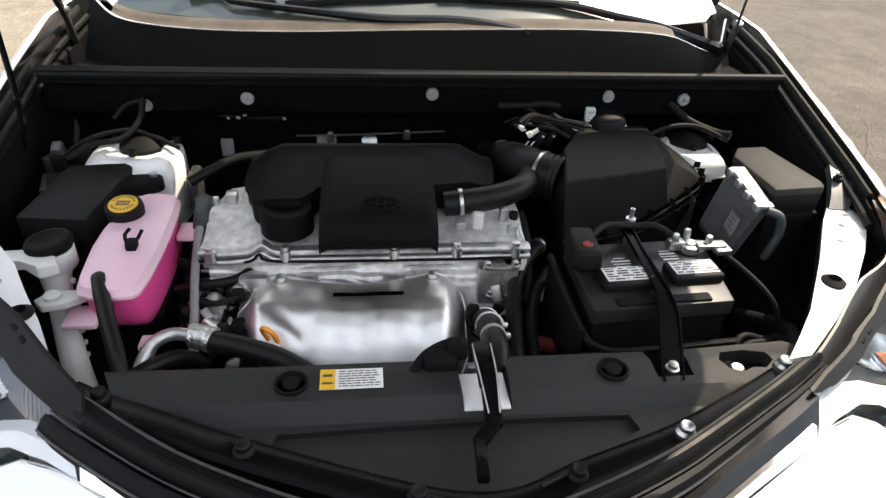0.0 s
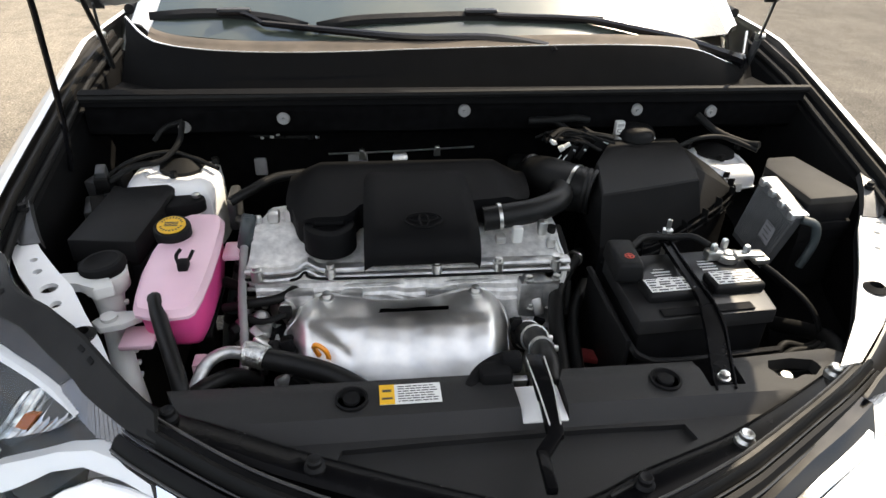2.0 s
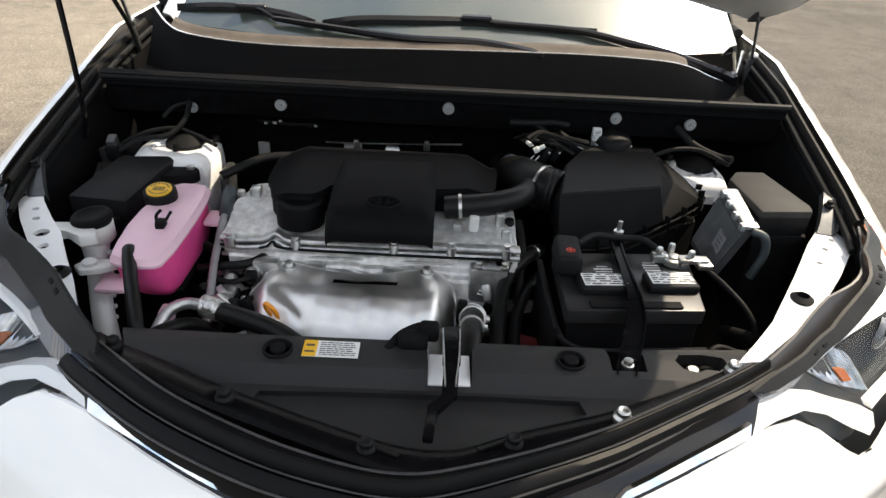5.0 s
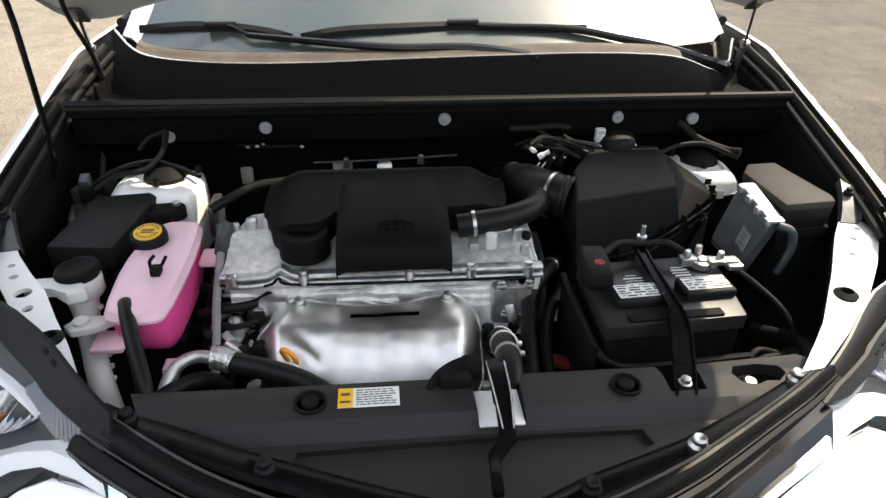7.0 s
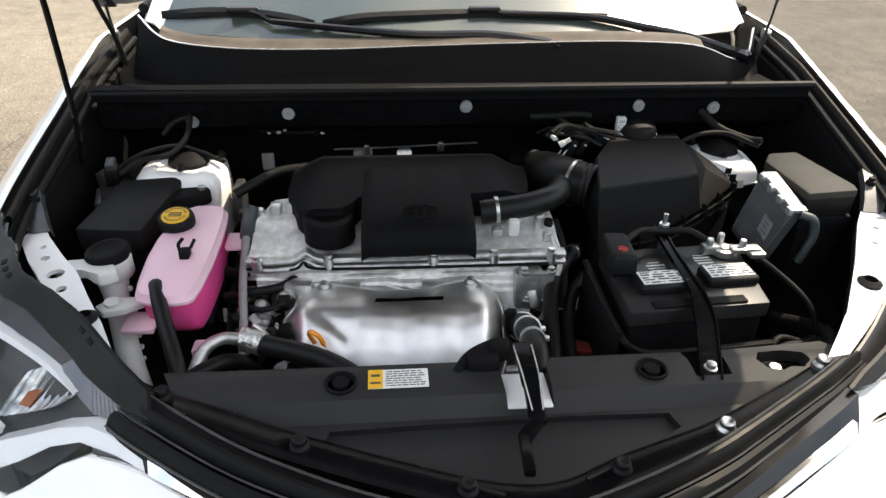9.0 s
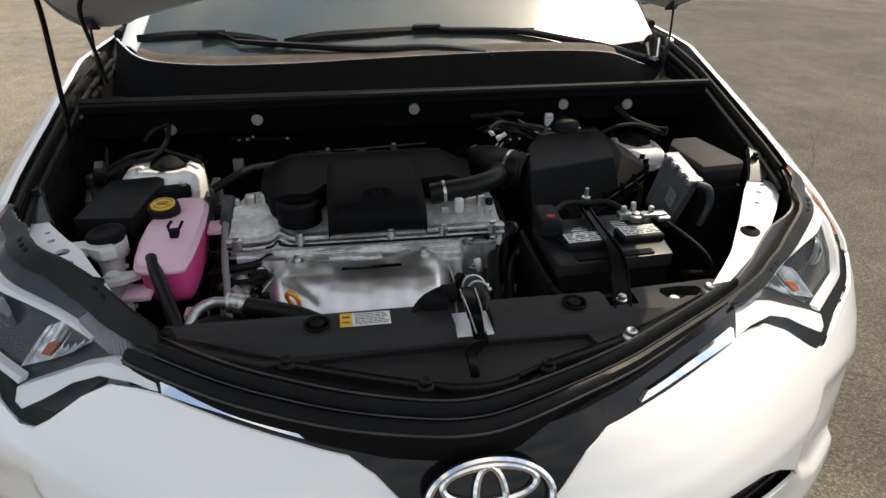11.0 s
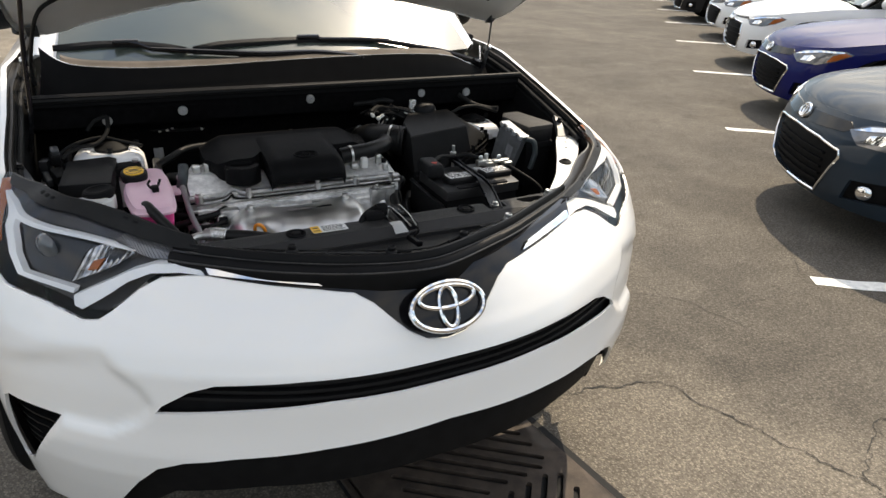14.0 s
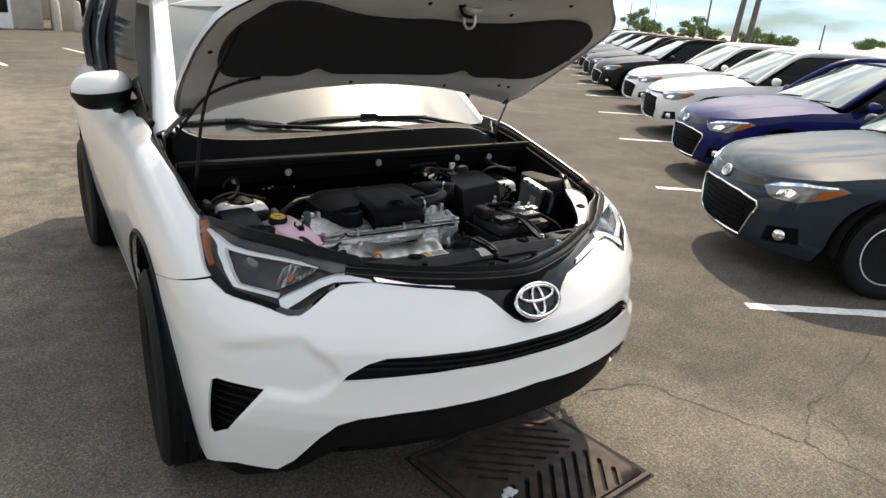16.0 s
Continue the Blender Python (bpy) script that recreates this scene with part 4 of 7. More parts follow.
# wheels
def wheel(parent, at, r, width, side, spokes=10, rim_mat=None, steer=0.0):
    """A tyre with tread grooves, and a spoked rim facing side."""
    m = Matrix.Translation(at) @ Matrix.Rotation(radians(steer), 4, "Z") @ Matrix.Rotation(radians(90 * side), 4, "Y")
    w = width / 2
    bm = bmesh.new()
    prof = [(r * .66, -w * .8), (r * .8, -w), (r * .93, -w * .95), (r * .985, -w * .8)]
    for k in (-.55, -.2, .15, .5):
        prof += [(r, w * k - w * .1), (r, w * k + w * .12), (r * .975, w * k + w * .14), (r * .975, w * k + w * .2)]
    prof += [(r * .985, w * .8), (r * .93, w * .95), (r * .8, w), (r * .66, w * .8)]
    lathe(bm, prof, m, 48)
    ty = part("wheel", bm, RUBBER, parent, "black rubber tyre on an alloy wheel")
    bm = bmesh.new()
    lathe(bm, [(r * .60, -w * .7), (r * .665, -w * .8), (r * .665, w * .82), (r * .64, w * .84), (r * .61, w * .6), (r * .60, w * .0)], m, 40)
    part("rim", bm, rim_mat or ALLOY, ty)
    bm = bmesh.new()
    for k in range(spokes):
        a = 2 * math.pi * k / spokes
        for da in (-.09, .09):
            p = [m @ Vector((r * q * math.cos(a + da * q), r * q * math.sin(a + da * q), w * (.62 - .18 * (1 - q)))) for q in (.12, .3, .5, .62)]
            tube(bm, p, [.014, .012, .010, .010], 6, 2)
    lathe(bm, [(.001, w * .62), (r * .1, w * .6), (r * .17, w * .5), (r * .17, w * .3), (.001, w * .3)], m, 20)
    part("spokes", bm, rim_mat or ALLOY, ty)
    bm = bmesh.new()
    lathe(bm, [(.001, w * .1), (r * .45, w * .1), (r * .45, 0), (.001, 0)], m, 24)
    part("brake_disc", bm, STEEL, ty)
    return ty


for x in (0.79, -0.79):
    for y in (1.06, 3.62):
        wheel(suv, sk(x * 1.03, y, 0.355), 0.362, 0.225, 1 if x > 0 else -1, 10, BLACK, -5 if y < 2 else 0)
for x in (0.79, -0.79):
    for y in (1.06, 3.62):
        bm = bmesh.new()
        rows = [[sk(x + dx, y + .44 * math.cos(a), .36 + .45 * math.sin(a)) for dx in ((-.16, .105) if x > 0 else (-.105, .16))] for a in np.linspace(-.1, math.pi + .1, 16)]
        grid_sheet(bm, rows, .004)
        part("wheel_arch_liner", bm, BLACK_DARK, suv, "black wheel arch liner")
# ---- the engine bay's own structure ----
bm = bmesh.new()
box(bm, sk(0, .72, .43), (1.3, .86, .02), .004)
part("bay_floor", bm, BLACK_DARK, suv, "dark underside of the engine bay")
bm = bmesh.new()
rows = []
for x in np.linspace(-1, 1, 25):
    wob = .006 * math.sin(9 * x)
    rows.append([sk(x * .77, 1.110, 1.075), sk(x * .77, 1.108, 1.05), sk(x * .77, 1.104, 1.045), sk(x * .77, 1.106 + wob, 1.005), sk(x * .77, 1.125, .992), sk(x * .77, 1.19 + wob, .975), sk(x * .77, 1.212 + wob, .93), sk(x * .77, 1.215 + wob, .80), sk(x * .77, 1.20, .45)])
grid_sheet(bm, rows, .006)
part("firewall", bm, FELT, suv, "black insulated firewall panel")
bm = bmesh.new()
tube(bm, [(x, 1.093, 1.083 + .006 * x) for x in np.linspace(-.735, .815, 9)], .0085, 8, 2)
part("cowl_seal", bm, RUBBER, suv, "black rubber hood seal")
for x, y, z in ((-.546, 1.10, 1.014), (-.344, 1.10, 1.030), (.038, 1.10, 1.042), (.425, 1.10, 1.040), (.599, 1.098, 1.035)):
    bm = bmesh.new()
    m = Matrix.Translation((x, y, z)) @ Matrix.Rotation(radians(90), 4, "X")
    lathe(bm, [(.001, .009), (.003, .009), (.004, .005), (.012, .005), (.014, .001), (.014, -.004), (.001, -.004)], m, 18)
    part("panel_clip", bm, CLIPGREY, suv, "pale grey round push clip")
for side, tower in ((-1, (-.556, 1.0, .952)), (1, (.622, 1.06, .935))):
    # strut tower: a white domed pressing with a rubber mount
    bm = bmesh.new()
    t = Vector(tower)
    lathe(bm, [(.118, -.13 if side < 0 else -.035), (.114, -.04), (.110, -.012), (.098, .0), (.075, .005), (.055, .005), (.05, .0), (.001, .0)], Matrix.Translation(t) @ Matrix.Diagonal((1, .8, 1, 1)), 32)
    # square the dome in plan
    for v in bm.verts:
        dx, dy = (v.co.x - t.x), (v.co.y - t.y) / .8
        r = math.hypot(dx, dy)
        if r > .06:
            k = 1 + (r / max(abs(dx), abs(dy)) - 1) * .55
            v.co.x, v.co.y = t.x + dx * k * (.80 if side < 0 else .62), t.y + dy * .8 * k * .88
    part("strut_tower", bm, WHITE_IN, suv, "white painted strut tower")
    bm = bmesh.new()
    lathe(bm, [(.046, 0), (.044, .008), (.03, .014), (.012, .022), (.001, .023)], Matrix.Translation(t + Vector((.01, .035, -.001))), 20)
    for a in (0.4, 2.5, 4.6):
        lathe(bm, [(.008, 0), (.008, .012), (.001, .013)], Matrix.Translation(t + Vector((.01 + .068 * math.cos(a), .03 + .045 * math.sin(a), .003))), 6)
    part("strut_mount", bm, RUBBER, suv, "black rubber strut mount")
    bm = bmesh.new()
    box(bm, t + Vector((.03 if side < 0 else 0, -.0875, -.030)), (.045, .001, .018), m=Matrix.Rotation(radians(-12), 3, "X"))
    part("tower_label", bm, PAPER, suv, "small faded white label")
    bm = bmesh.new()
    a = t + Vector((-side * .09, -.10, -.03))
    box(bm, t + Vector((-side * .115, -.03, -.06)), (.02, .07, .07), .006)
    part("tower_brace", bm, ECUGREY, suv, "bare folded brace")
    # apron rail beside the headlight, with round holes
    if side < 0:
        rail = [(-.77, .755), (-.725, .76), (-.703, .722), (-.657, .659), (-.618, .611), (-.58, .547), (-.543, .49), (-.510, .43), (-.484, .386), (-.52, .402), (-.57, .452), (-.612, .512), (-.662, .586), (-.708, .650)]
        holes = [(-.700, .688, .006), (-.682, .654, .007), (-.570, .501, .017), (-.649, .608, .013), (-.626, .568, .008)]
    else:
        rail = [(.765, .765), (.825, .75), (.80, .70), (.722, .595), (.642, .500), (.585, .448), (.49, .367), (.455, .362), (.50, .41), (.547, .462), (.632, .58), (.712, .698)]
        holes = [(.619, .521, .017), (.735, .68, .006), (.765, .715, .006), (.70, .63, .006)]

    def rail_at(x, y, off=0.0):
        return Vector((x, y, .948 + .012 * smoothstep(.42, .60, y) + off))

    bm = bmesh.new()
    panel(bm, rail_at, rail, [[(hx + r * math.cos(a), hy + r * math.sin(a)) for a in np.linspace(0, 2 * math.pi, 13)[:-1]] for hx, hy, r in holes], .025, .007)
    part("apron_rail", bm, WHITE_IN, suv, "white painted apron rail with round holes")
    bm = bmesh.new()
    panel(bm, rail_at, rail, (), .05, .004, -.026)
    part("rail_liner", bm, BLACK_DARK, suv, "black liner below the rail")
    bm = bmesh.new()
    for hx, hy, r in holes[2:3] if side < 0 else holes[:1]:
        lathe(bm, [(r * .95, -.012), (r * 1.1, .002), (r * .6, .008), (r * .55, -.004), (.001, -.004)], Matrix.Translation(rail_at(hx, hy)), 18)
    part("rail_grommet", bm, RUBBER, suv, "black rubber grommet")
    # folded bracket from the rail up to the fender flange
    bm = bmesh.new()
    a = Vector((side * .745 + .02, .735, .962))
    rows = []
    for k, (dx, dy, dz) in enumerate(((0, 0, 0), (.012, .02, .012), (.026, .05, .030), (.036, .075, .040), (.048, .10, .042))):
        q = a + Vector((side * dx, dy, dz))
        rows.append([q + Vector((-side * .022, .004, -.012)), q + Vector((-side * .018, .002, 0)), q + Vector((side * .010, -.004, 0)), q + Vector((side * .014, -.006, .010))])
    grid_sheet(bm, rows, .002)
    br = part("headlight_bracket", bm, ECUGREY, suv, "bare metal bracket behind the headlight")
    bm = bmesh.new()
    lathe(bm, [(.009, -.004), (.009, .003), (.006, .004), (.006, .010), (.001, .010)], Matrix.Translation(a + Vector((side * .02, .055, .034))), 10)
    part("screw", bm, BLACK, br)

# front support beam with its bolts, and the wide hood seal over the nose
BEAM = [(-.47, .402), (-.428, .378), (-.36, .348), (-.279, .308), (-.17, .262), (-.066, .222), (0, .205), (.056, .208), (.123, .236), (.2, .262), (.267, .286), (.37, .335), (.46, .382), (.50, .405)]
bm = bmesh.new()
rows = []
for x, y in [(p.x, p.y) for p in smooth_line([(x, y, 0) for x, y in BEAM], 3)]:
    rows.append([Vector((x, y + .006, .90)), Vector((x, y, .921)), Vector((x, y - .008, .927)), Vector((x, y - .040, .930)), Vector((x, y - .048, .925)), Vector((x, y - .052, .88))])
grid_sheet(bm, rows, .003)
part("support_beam", bm, BARBLACK, suv, "gloss black radiator support beam")
for x, y, z in ((.267, .261, .93), (.12, .212, .927), (-.25, .268, .93), (.453, .365, .93), (-.06, .195, .928), (-.43, .36, .93)):
    bm = bmesh.new()
    lathe(bm, [(.0125, -.004), (.0125, .004), (.009, .008), (.009, .014), (.007, .016), (.004, .014), (.001, .014)], Matrix.Translation((x, y, z)), 16)
    part("beam_bolt", bm, STEEL if x in (.267, .453) else BLACK, suv, "round bolt on the beam")
for a, b in (((-.02, .183), (-.052, .196)), ((.075, .198), (.115, .216))):
    bm = bmesh.new()
    tube(bm, [Vector((*a, .931)), Vector((*b, .931))], .0032, 8, 1)
    part("beam_slot", bm, STRIPGREY, suv, "worn slot edge in the beam")
SEAL_IN = [(-.455, .362), (-.428, .341), (-.335, .273), (-.263, .231), (-.17, .187), (-.077, .156), (-.015, .147), (.043, .156), (.145, .190), (.235, .228), (.285, .254), (.36, .296), (.425, .334), (.485, .372)]
SEAL_OUT = [(-.485, .312), (-.447, .280), (-.345, .209), (-.26, .162), (-.172, .124), (-.08, .099), (-.012, .091), (.052, .103), (.176, .153), (.24, .182), (.285, .207), (.383, .264), (.452, .304), (.513, .345)]
inner, outer = smooth_line([(x, y, .945) for x, y in SEAL_IN], 5), smooth_line([(x, y, .940) for x, y in SEAL_OUT], 5)
line = [a.lerp(b, .42) + Vector((0, 0, .012)) for a, b in zip(inner, outer)]
bm = bmesh.new()
rows = []
for a, b in zip(inner, outer):
    rows.append([a.lerp(b, t) + Vector((0, 0, h)) for t, h in ((-.02, -.035), (0, -.006), (.08, 0), (.24, .000), (.27, .007), (.33, .013), (.42, .015), (.50, .012), (.55, .002), (.58, -.004), (.63, -.003), (.70, .003), (.84, .002), (.94, -.004), (1.0, -.014), (1.02, -.045))])
grid_sheet(bm, rows, .002)
part("hood_seal", bm, SEALM, suv, "wide black rubber seal over the nose")
# lighter thin tubes paint the highlights along the seal's edges
for t, h, r in ((.04, .001, .0022), (.60, .001, .0016), (.97, -.007, .0020)):
    bm = bmesh.new()
    tube(bm, [p.lerp(q, t) + Vector((0, 0, h)) for p, q in zip(inner, outer)], r, 6, 1)
    part("seal_bead", bm, SEALGLINT, suv, "thin lighter line for the highlight along the seal")
for side in (1, -1):
    o = (lambda p: p) if side > 0 else flip
    bm = bmesh.new()
    STRIP_R = [(1.225, 1.019), (1.19, 1.014), (1.05, 1.003), (.95, .990), (.80, .964), (.70, .956), (.60, .954), (.55, .950), (.60, .943), (.70, .944), (.80, .952), (.95, .977), (1.05, .990), (1.19, 1.003)]
    panel(bm, skin, STRIP_R if side > 0 else o([(1.225, 1.019), (1.19, 1.017), (1.04, 1.013), (.88, 1.001), (.735, .983), (.575, .968), (.548, .952), (.60, .952), (.70, .960), (.80, .971), (.888, .985), (1.048, .999), (1.19, 1.007)]), (), .03, .005, .002)
    strip = part("headlight_strip", bm, STRIPGREY, suv, "grey-black rubber strip above the headlight")
    for u, z in ((.72, .951), (.75, .953), (1.0, .990), (1.03, .993), (1.06, .996)) if side > 0 else ((.72, .976), (.75, .980), (1.0, 1.004), (1.03, 1.006), (1.06, 1.008)):
        bm = bmesh.new()
        panel(bm, skin, o([(u, z), (u + .014, z + .0015), (u + .014, z + .004), (u, z + .0025)]), (), .02, .004, .004)
        part("strip_slot", bm, BLACK_DARK, strip)

# ---- radiator cover ----
cover = thing("radiator_cover", (0, .32, .90), "black textured plastic radiator cover with a warning sticker", "engine cover")
OUT = [(-.455, .437), (-.25, .434), (-.045, .434), (-.035, .415), (.01, .402), (.012, .345), (.075, .345), (.078, .41), (.09, .436), (.285, .436), (.283, .375), (.335, .375), (.34, .437), (.51, .448), (.535, .43), (.51, .40), (.46, .384), (.37, .338), (.267, .290), (.2, .266), (.123, .240), (.056, .212), (0, .209), (-.066, .226), (-.17, .266), (-.279, .312), (-.36, .352), (-.43, .386)]
HOLE = [(.392, .385), (.412, .379), (.428, .386), (.446, .384), (.463, .398), (.462, .418), (.435, .429), (.397, .424), (.384, .404)]


def cover_at(x, y, off=0.0):
    return Vector((x, y, .894 + .018 * smoothstep(.338, .356, y) - .010 * smoothstep(.405, .44, y) + .004 * smoothstep(.34, .24, y) + off))


SUNK = [(-.222, .322), (-.10, .326), (.10, .329), (.228, .326), (.234, .300), (.19, .278), (.123, .252), (.056, .226), (0, .221), (-.066, .238), (-.17, .278), (-.228, .302)]
bm = bmesh.new()
panel(bm, cover_at, OUT, [HOLE, SUNK], .012, .02)
part("shell", bm, RADBLACK, cover, angle=30)
bm = bmesh.new()
panel(bm, cover_at, [(x * 1.01, y + math.copysign(.002, y - .29)) for x, y in SUNK], (), .02, .004, -.009)
part("sunk_panel", bm, RADBLACK, cover, "sunk middle panel")
# dark sheet added under the cut-out so that the hole looks shaded
bm = bmesh.new()
panel(bm, cover_at, [(.375, .372), (.475, .385), (.475, .435), (.375, .432)], (), .03, .003, -.030)
part("pocket_floor", bm, BLACK_DARK, cover, "dark sheet added for the shade below the cut-out")
for x, y in ((-.209, .39), (.224, .391)):
    bm = bmesh.new()
    lathe(bm, [(.022, .0), (.022, .004), (.019, .005), (.017, -.002), (.012, -.002), (.011, .004), (.008, .005), (.001, .004)], Matrix.Translation(cover_at(x, y)), 24)
    part("push_clip", bm, BLACK_DARK, cover, "round black push clip")
bm = bmesh.new()
lathe(bm, [(.011, -.03), (.011, -.014), (.008, -.01), (.001, -.01)], Matrix.Translation(cover_at(.413, .398)), 12)
part("sunk_bolt", bm, STEEL, cover, "bolt head in the cut-out")
bm = bmesh.new()
box(bm, (-.1315, .394, .9135), (.082, .036, .0008))
sticker = part("sticker", bm, PAPER, cover, "white and yellow warning sticker")
bm = bmesh.new()
box(bm, (-.1625, .394, .9143), (.020, .036, .0006))
part("sticker_field", bm, YELLOW, sticker)
for k in range(7):
    bm = bmesh.new()
    x = -.148
    while x < -.10:
        w = random.uniform(.003, .010)
        box(bm, (x + w / 2, .4075 - .0045 * k, .9143), (w, .0013, .0006))
        x += w + .0016
    part("print_bar", bm, PRINT, sticker)
bm = bmesh.new()
box(bm, (-.1625, .40, .9150), (.012, .004, .0006))
box(bm, (-.1625, .386, .9150), (.014, .003, .0006))
part("print_bar", bm, PRINT, sticker)

# ---- hood latch ----
latch = thing("hood_latch", (.04, .37, .86), "black hood latch on a pale steel plate", "latch")
bm = bmesh.new()
box(bm, (.043, .375, .898), (.062, .066, .006), .002)
box(bm, (.043, .36, .82), (.05, .02, .16), .003)
part("plate", bm, WHITE_IN, latch, "pale steel plate")
bm = bmesh.new()
for a, b, w in (((.047, .438, .925), (.045, .36, .925), .026), ((.045, .362, .924), (.042, .30, .918), .022), ((.042, .302, .918), (.020, .276, .915), .018), ((.020, .278, .915), (.014, .215, .928), .014)):
    a, b = Vector(a), Vector(b)
    d = b - a
    m = d.to_track_quat("Y", "Z").to_matrix()
    box(bm, (a + b) / 2, (w, d.length + .006, .012), .003, m=m)
part("bracket", bm, BARBLACK, latch, "black folded bracket")
# thin steel tubes added to draw the bracket's bright edge lines
bm = bmesh.new()
tube(bm, [(.032, .43, .933), (.034, .37, .934), (.036, .31, .928)], .0012, 6, 3)
tube(bm, [(.058, .43, .933), (.056, .37, .934), (.050, .31, .928)], .0012, 6, 3)
part("edge_wire", bm, STEEL, latch)
bm = bmesh.new()
box(bm, (-.012, .418, .915), (.045, .032, .03), .008)
box(bm, (.012, .432, .925), (.03, .022, .03), .006)
tube(bm, [(-.05, .405, .905), (-.03, .43, .915), (.0, .44, .925), (.02, .43, .93)], .009, 8, 4)
part("release_arm", bm, BLACK_DARK, latch)

# ---- battery ----
battery = thing("battery", (.37, .62, .70), "black car battery with white labels and a hold-down bar", "battery")


def quad(c00, c10, c11, c01, u, v):
    return (1 - v) * ((1 - u) * Vector(c00) + u * Vector(c10)) + v * ((1 - u) * Vector(c01) + u * Vector(c11))


BQ = ((.241, .527), (.481, .542), (.505, .728), (.243, .712))


def bat(u, v, z):
    p = quad(*[(x, y, 0) for x, y in BQ], u, v)
    return Vector((p.x, p.y, z))


BROT = Matrix.Rotation(radians(3.5), 3, "Z")
bm = bmesh.new()
prism(bm, [bat(u, v, 0).xy[:] for u, v in ((.02, .03), (.98, .03), (.98, .97), (.02, .97))], .70, .882, bevel=.004)
part("case", bm, BLACK_DARK, battery, "black battery case")
bm = bmesh.new()
prism(bm, [bat(u, v, 0).xy[:] for u, v in ((0, 0), (1, 0), (1, 1), (0, 1))], .880, .907, bevel=.004)
lid = part("lid", bm, BATTOP, battery, "black lid")
for u, v in ((.30, .36), (.79, .40)):
    c = bat(u, v, .914)
    bm = bmesh.new()
    box(bm, c, (.092, .050, .018), .006, 3, BROT)
    cap = part("vent_cap", bm, BLACK, battery, "black vent cap with a white label")
    bm = bmesh.new()
    box(bm, c + Vector((0, .002, .0095)), (.078, .036, .0008), m=BROT)
    part("label", bm, PAPER, cap)
    for k in range(5):
        bm = bmesh.new()
        x = -.036
        while x < .030:
            w = random.uniform(.003, .020)
            box(bm, c + BROT @ Vector((x + w / 2, .014 - .007 * k + .002 + random.uniform(-.001, .001), .0105)), (w, random.uniform(.0012, .0034), .0006), m=BROT)
            x += w + random.uniform(.002, .009)
        part("print_bar", bm, PRINT, cap)
for u, v, n in ((.34, .62, 5), (.70, .70, 4)):
    for k in range(n):
        bm = bmesh.new()
        w = (.034 if k else .024) * random.uniform(.8, 1)
        box(bm, bat(u, v, .9076) + BROT @ Vector((0, .008 - .0085 * k + .012, 0)), (w, .0036 if k % 2 else .002, .0008), m=BROT)
        part("print_bar", bm, PAPER, battery)
# darker strip on the lid paints the shade of a recess
bm = bmesh.new()
box(bm, bat(.5, .07, .909), (.16, .018, .004), .001, m=BROT)
part("lid_recess", bm, BLACK_DARK, battery)
bm = bmesh.new()
box(bm, (.260, .668, .930), (.052, .092, .038), .008, 3, Matrix.Rotation(radians(-4), 3, "Z"), taper=(.85, .92))
tc = part("terminal_cover", bm, BLACK, battery, "black terminal cover with a red plus mark")
bm = bmesh.new()
m = Matrix.Translation((.262, .652, .9492))
ring(bm, Vector((.261, .652, .9485)), Matrix.Identity(3), .0075, .0075, .002, .0012, 24)
box(bm, (.261, .652, .949), (.012, .0024, .0012))
box(bm, (.261, .652, .949), (.0024, .012, .0012))
part("plus_mark", bm, REDP, tc)
# negative clamp
bm = bmesh.new()
t = bat(.86, .80, .907)
lathe(bm, [(.010, 0), (.009, .018), (.001, .019)], Matrix.Translation(t), 16)
lathe(bm, [(.019, .002), (.019, .014), (.011, .015), (.011, .003)], Matrix.Translation(t), 18)
box(bm, t + Vector((-.025, .004, .012)), (.03, .022, .018), .004)
box(bm, t + Vector((.035, -.008, .016)), (.055, .020, .010), .003)
box(bm, t + Vector((.055, -.01, .009)), (.03, .03, .012), .004)
for dx, dy in ((-.028, .002), (.0, .018), (.03, -.006)):
    lathe(bm, [(.007, .012), (.007, .026), (.005, .030), (.001, .030)], Matrix.Translation(t + Vector((dx, dy, .004))), 6)
part("negative_clamp", bm, STEEL, battery, "bright metal negative clamp")
# hold-down bar
holder = thing("battery_holder", (.33, .55, .70), "black battery tray with a steel hold-down bar", "battery holder")
bm = bmesh.new()
pts = [Vector(p) for p in ((.366, .762, .926), (.364, .744, .926), (.361, .68, .925), (.358, .60, .925), (.3565, .552, .924), (.352, .522, .920), (.346, .490, .914), (.327, .436, .911), (.308, .385, .911), (.302, .366, .911))]
rows = []
for p, w in zip(pts, (.007, .010, .009, .010, .0115, .0155, .017, .017, .017, .015)):
    rows.append([p + Vector((-w, 0, -.005)), p + Vector((-w, 0, .004)), p + Vector((-w + .0025, 0, .004)), p + Vector((-w + .003, 0, .0)), p + Vector((w - .003, 0, .0)), p + Vector((w - .0025, 0, .004)), p + Vector((w, 0, .004)), p + Vector((w, 0, -.005))])
grid_sheet(bm, rows, .0015)
part("bar", bm, BARBLACK, holder, "black steel hold-down bar", angle=15)
bm = bmesh.new()
lathe(bm, [(.0045, -.05), (.0045, .028), (.001, .029)], Matrix.Translation((.370, .744, .935)), 8)
lathe(bm, [(.010, .0), (.010, .008), (.001, .009)], Matrix.Translation((.370, .744, .935)), 6)
part("stud", bm, STEEL, holder, "zinc stud and nut")
bm = bmesh.new()
lathe(bm, [(.0095, 0), (.0095, .003), (.007, .004), (.007, .010), (.001, .011)], Matrix.Translation((.308, .388, .912)), 12)
part("bolt", bm, STEEL, holder, "zinc bolt")
bm = bmesh.new()
prism(bm, [(.215, .505), (.50, .515), (.53, .75), (.22, .74)], .66, .70, bevel=.004)
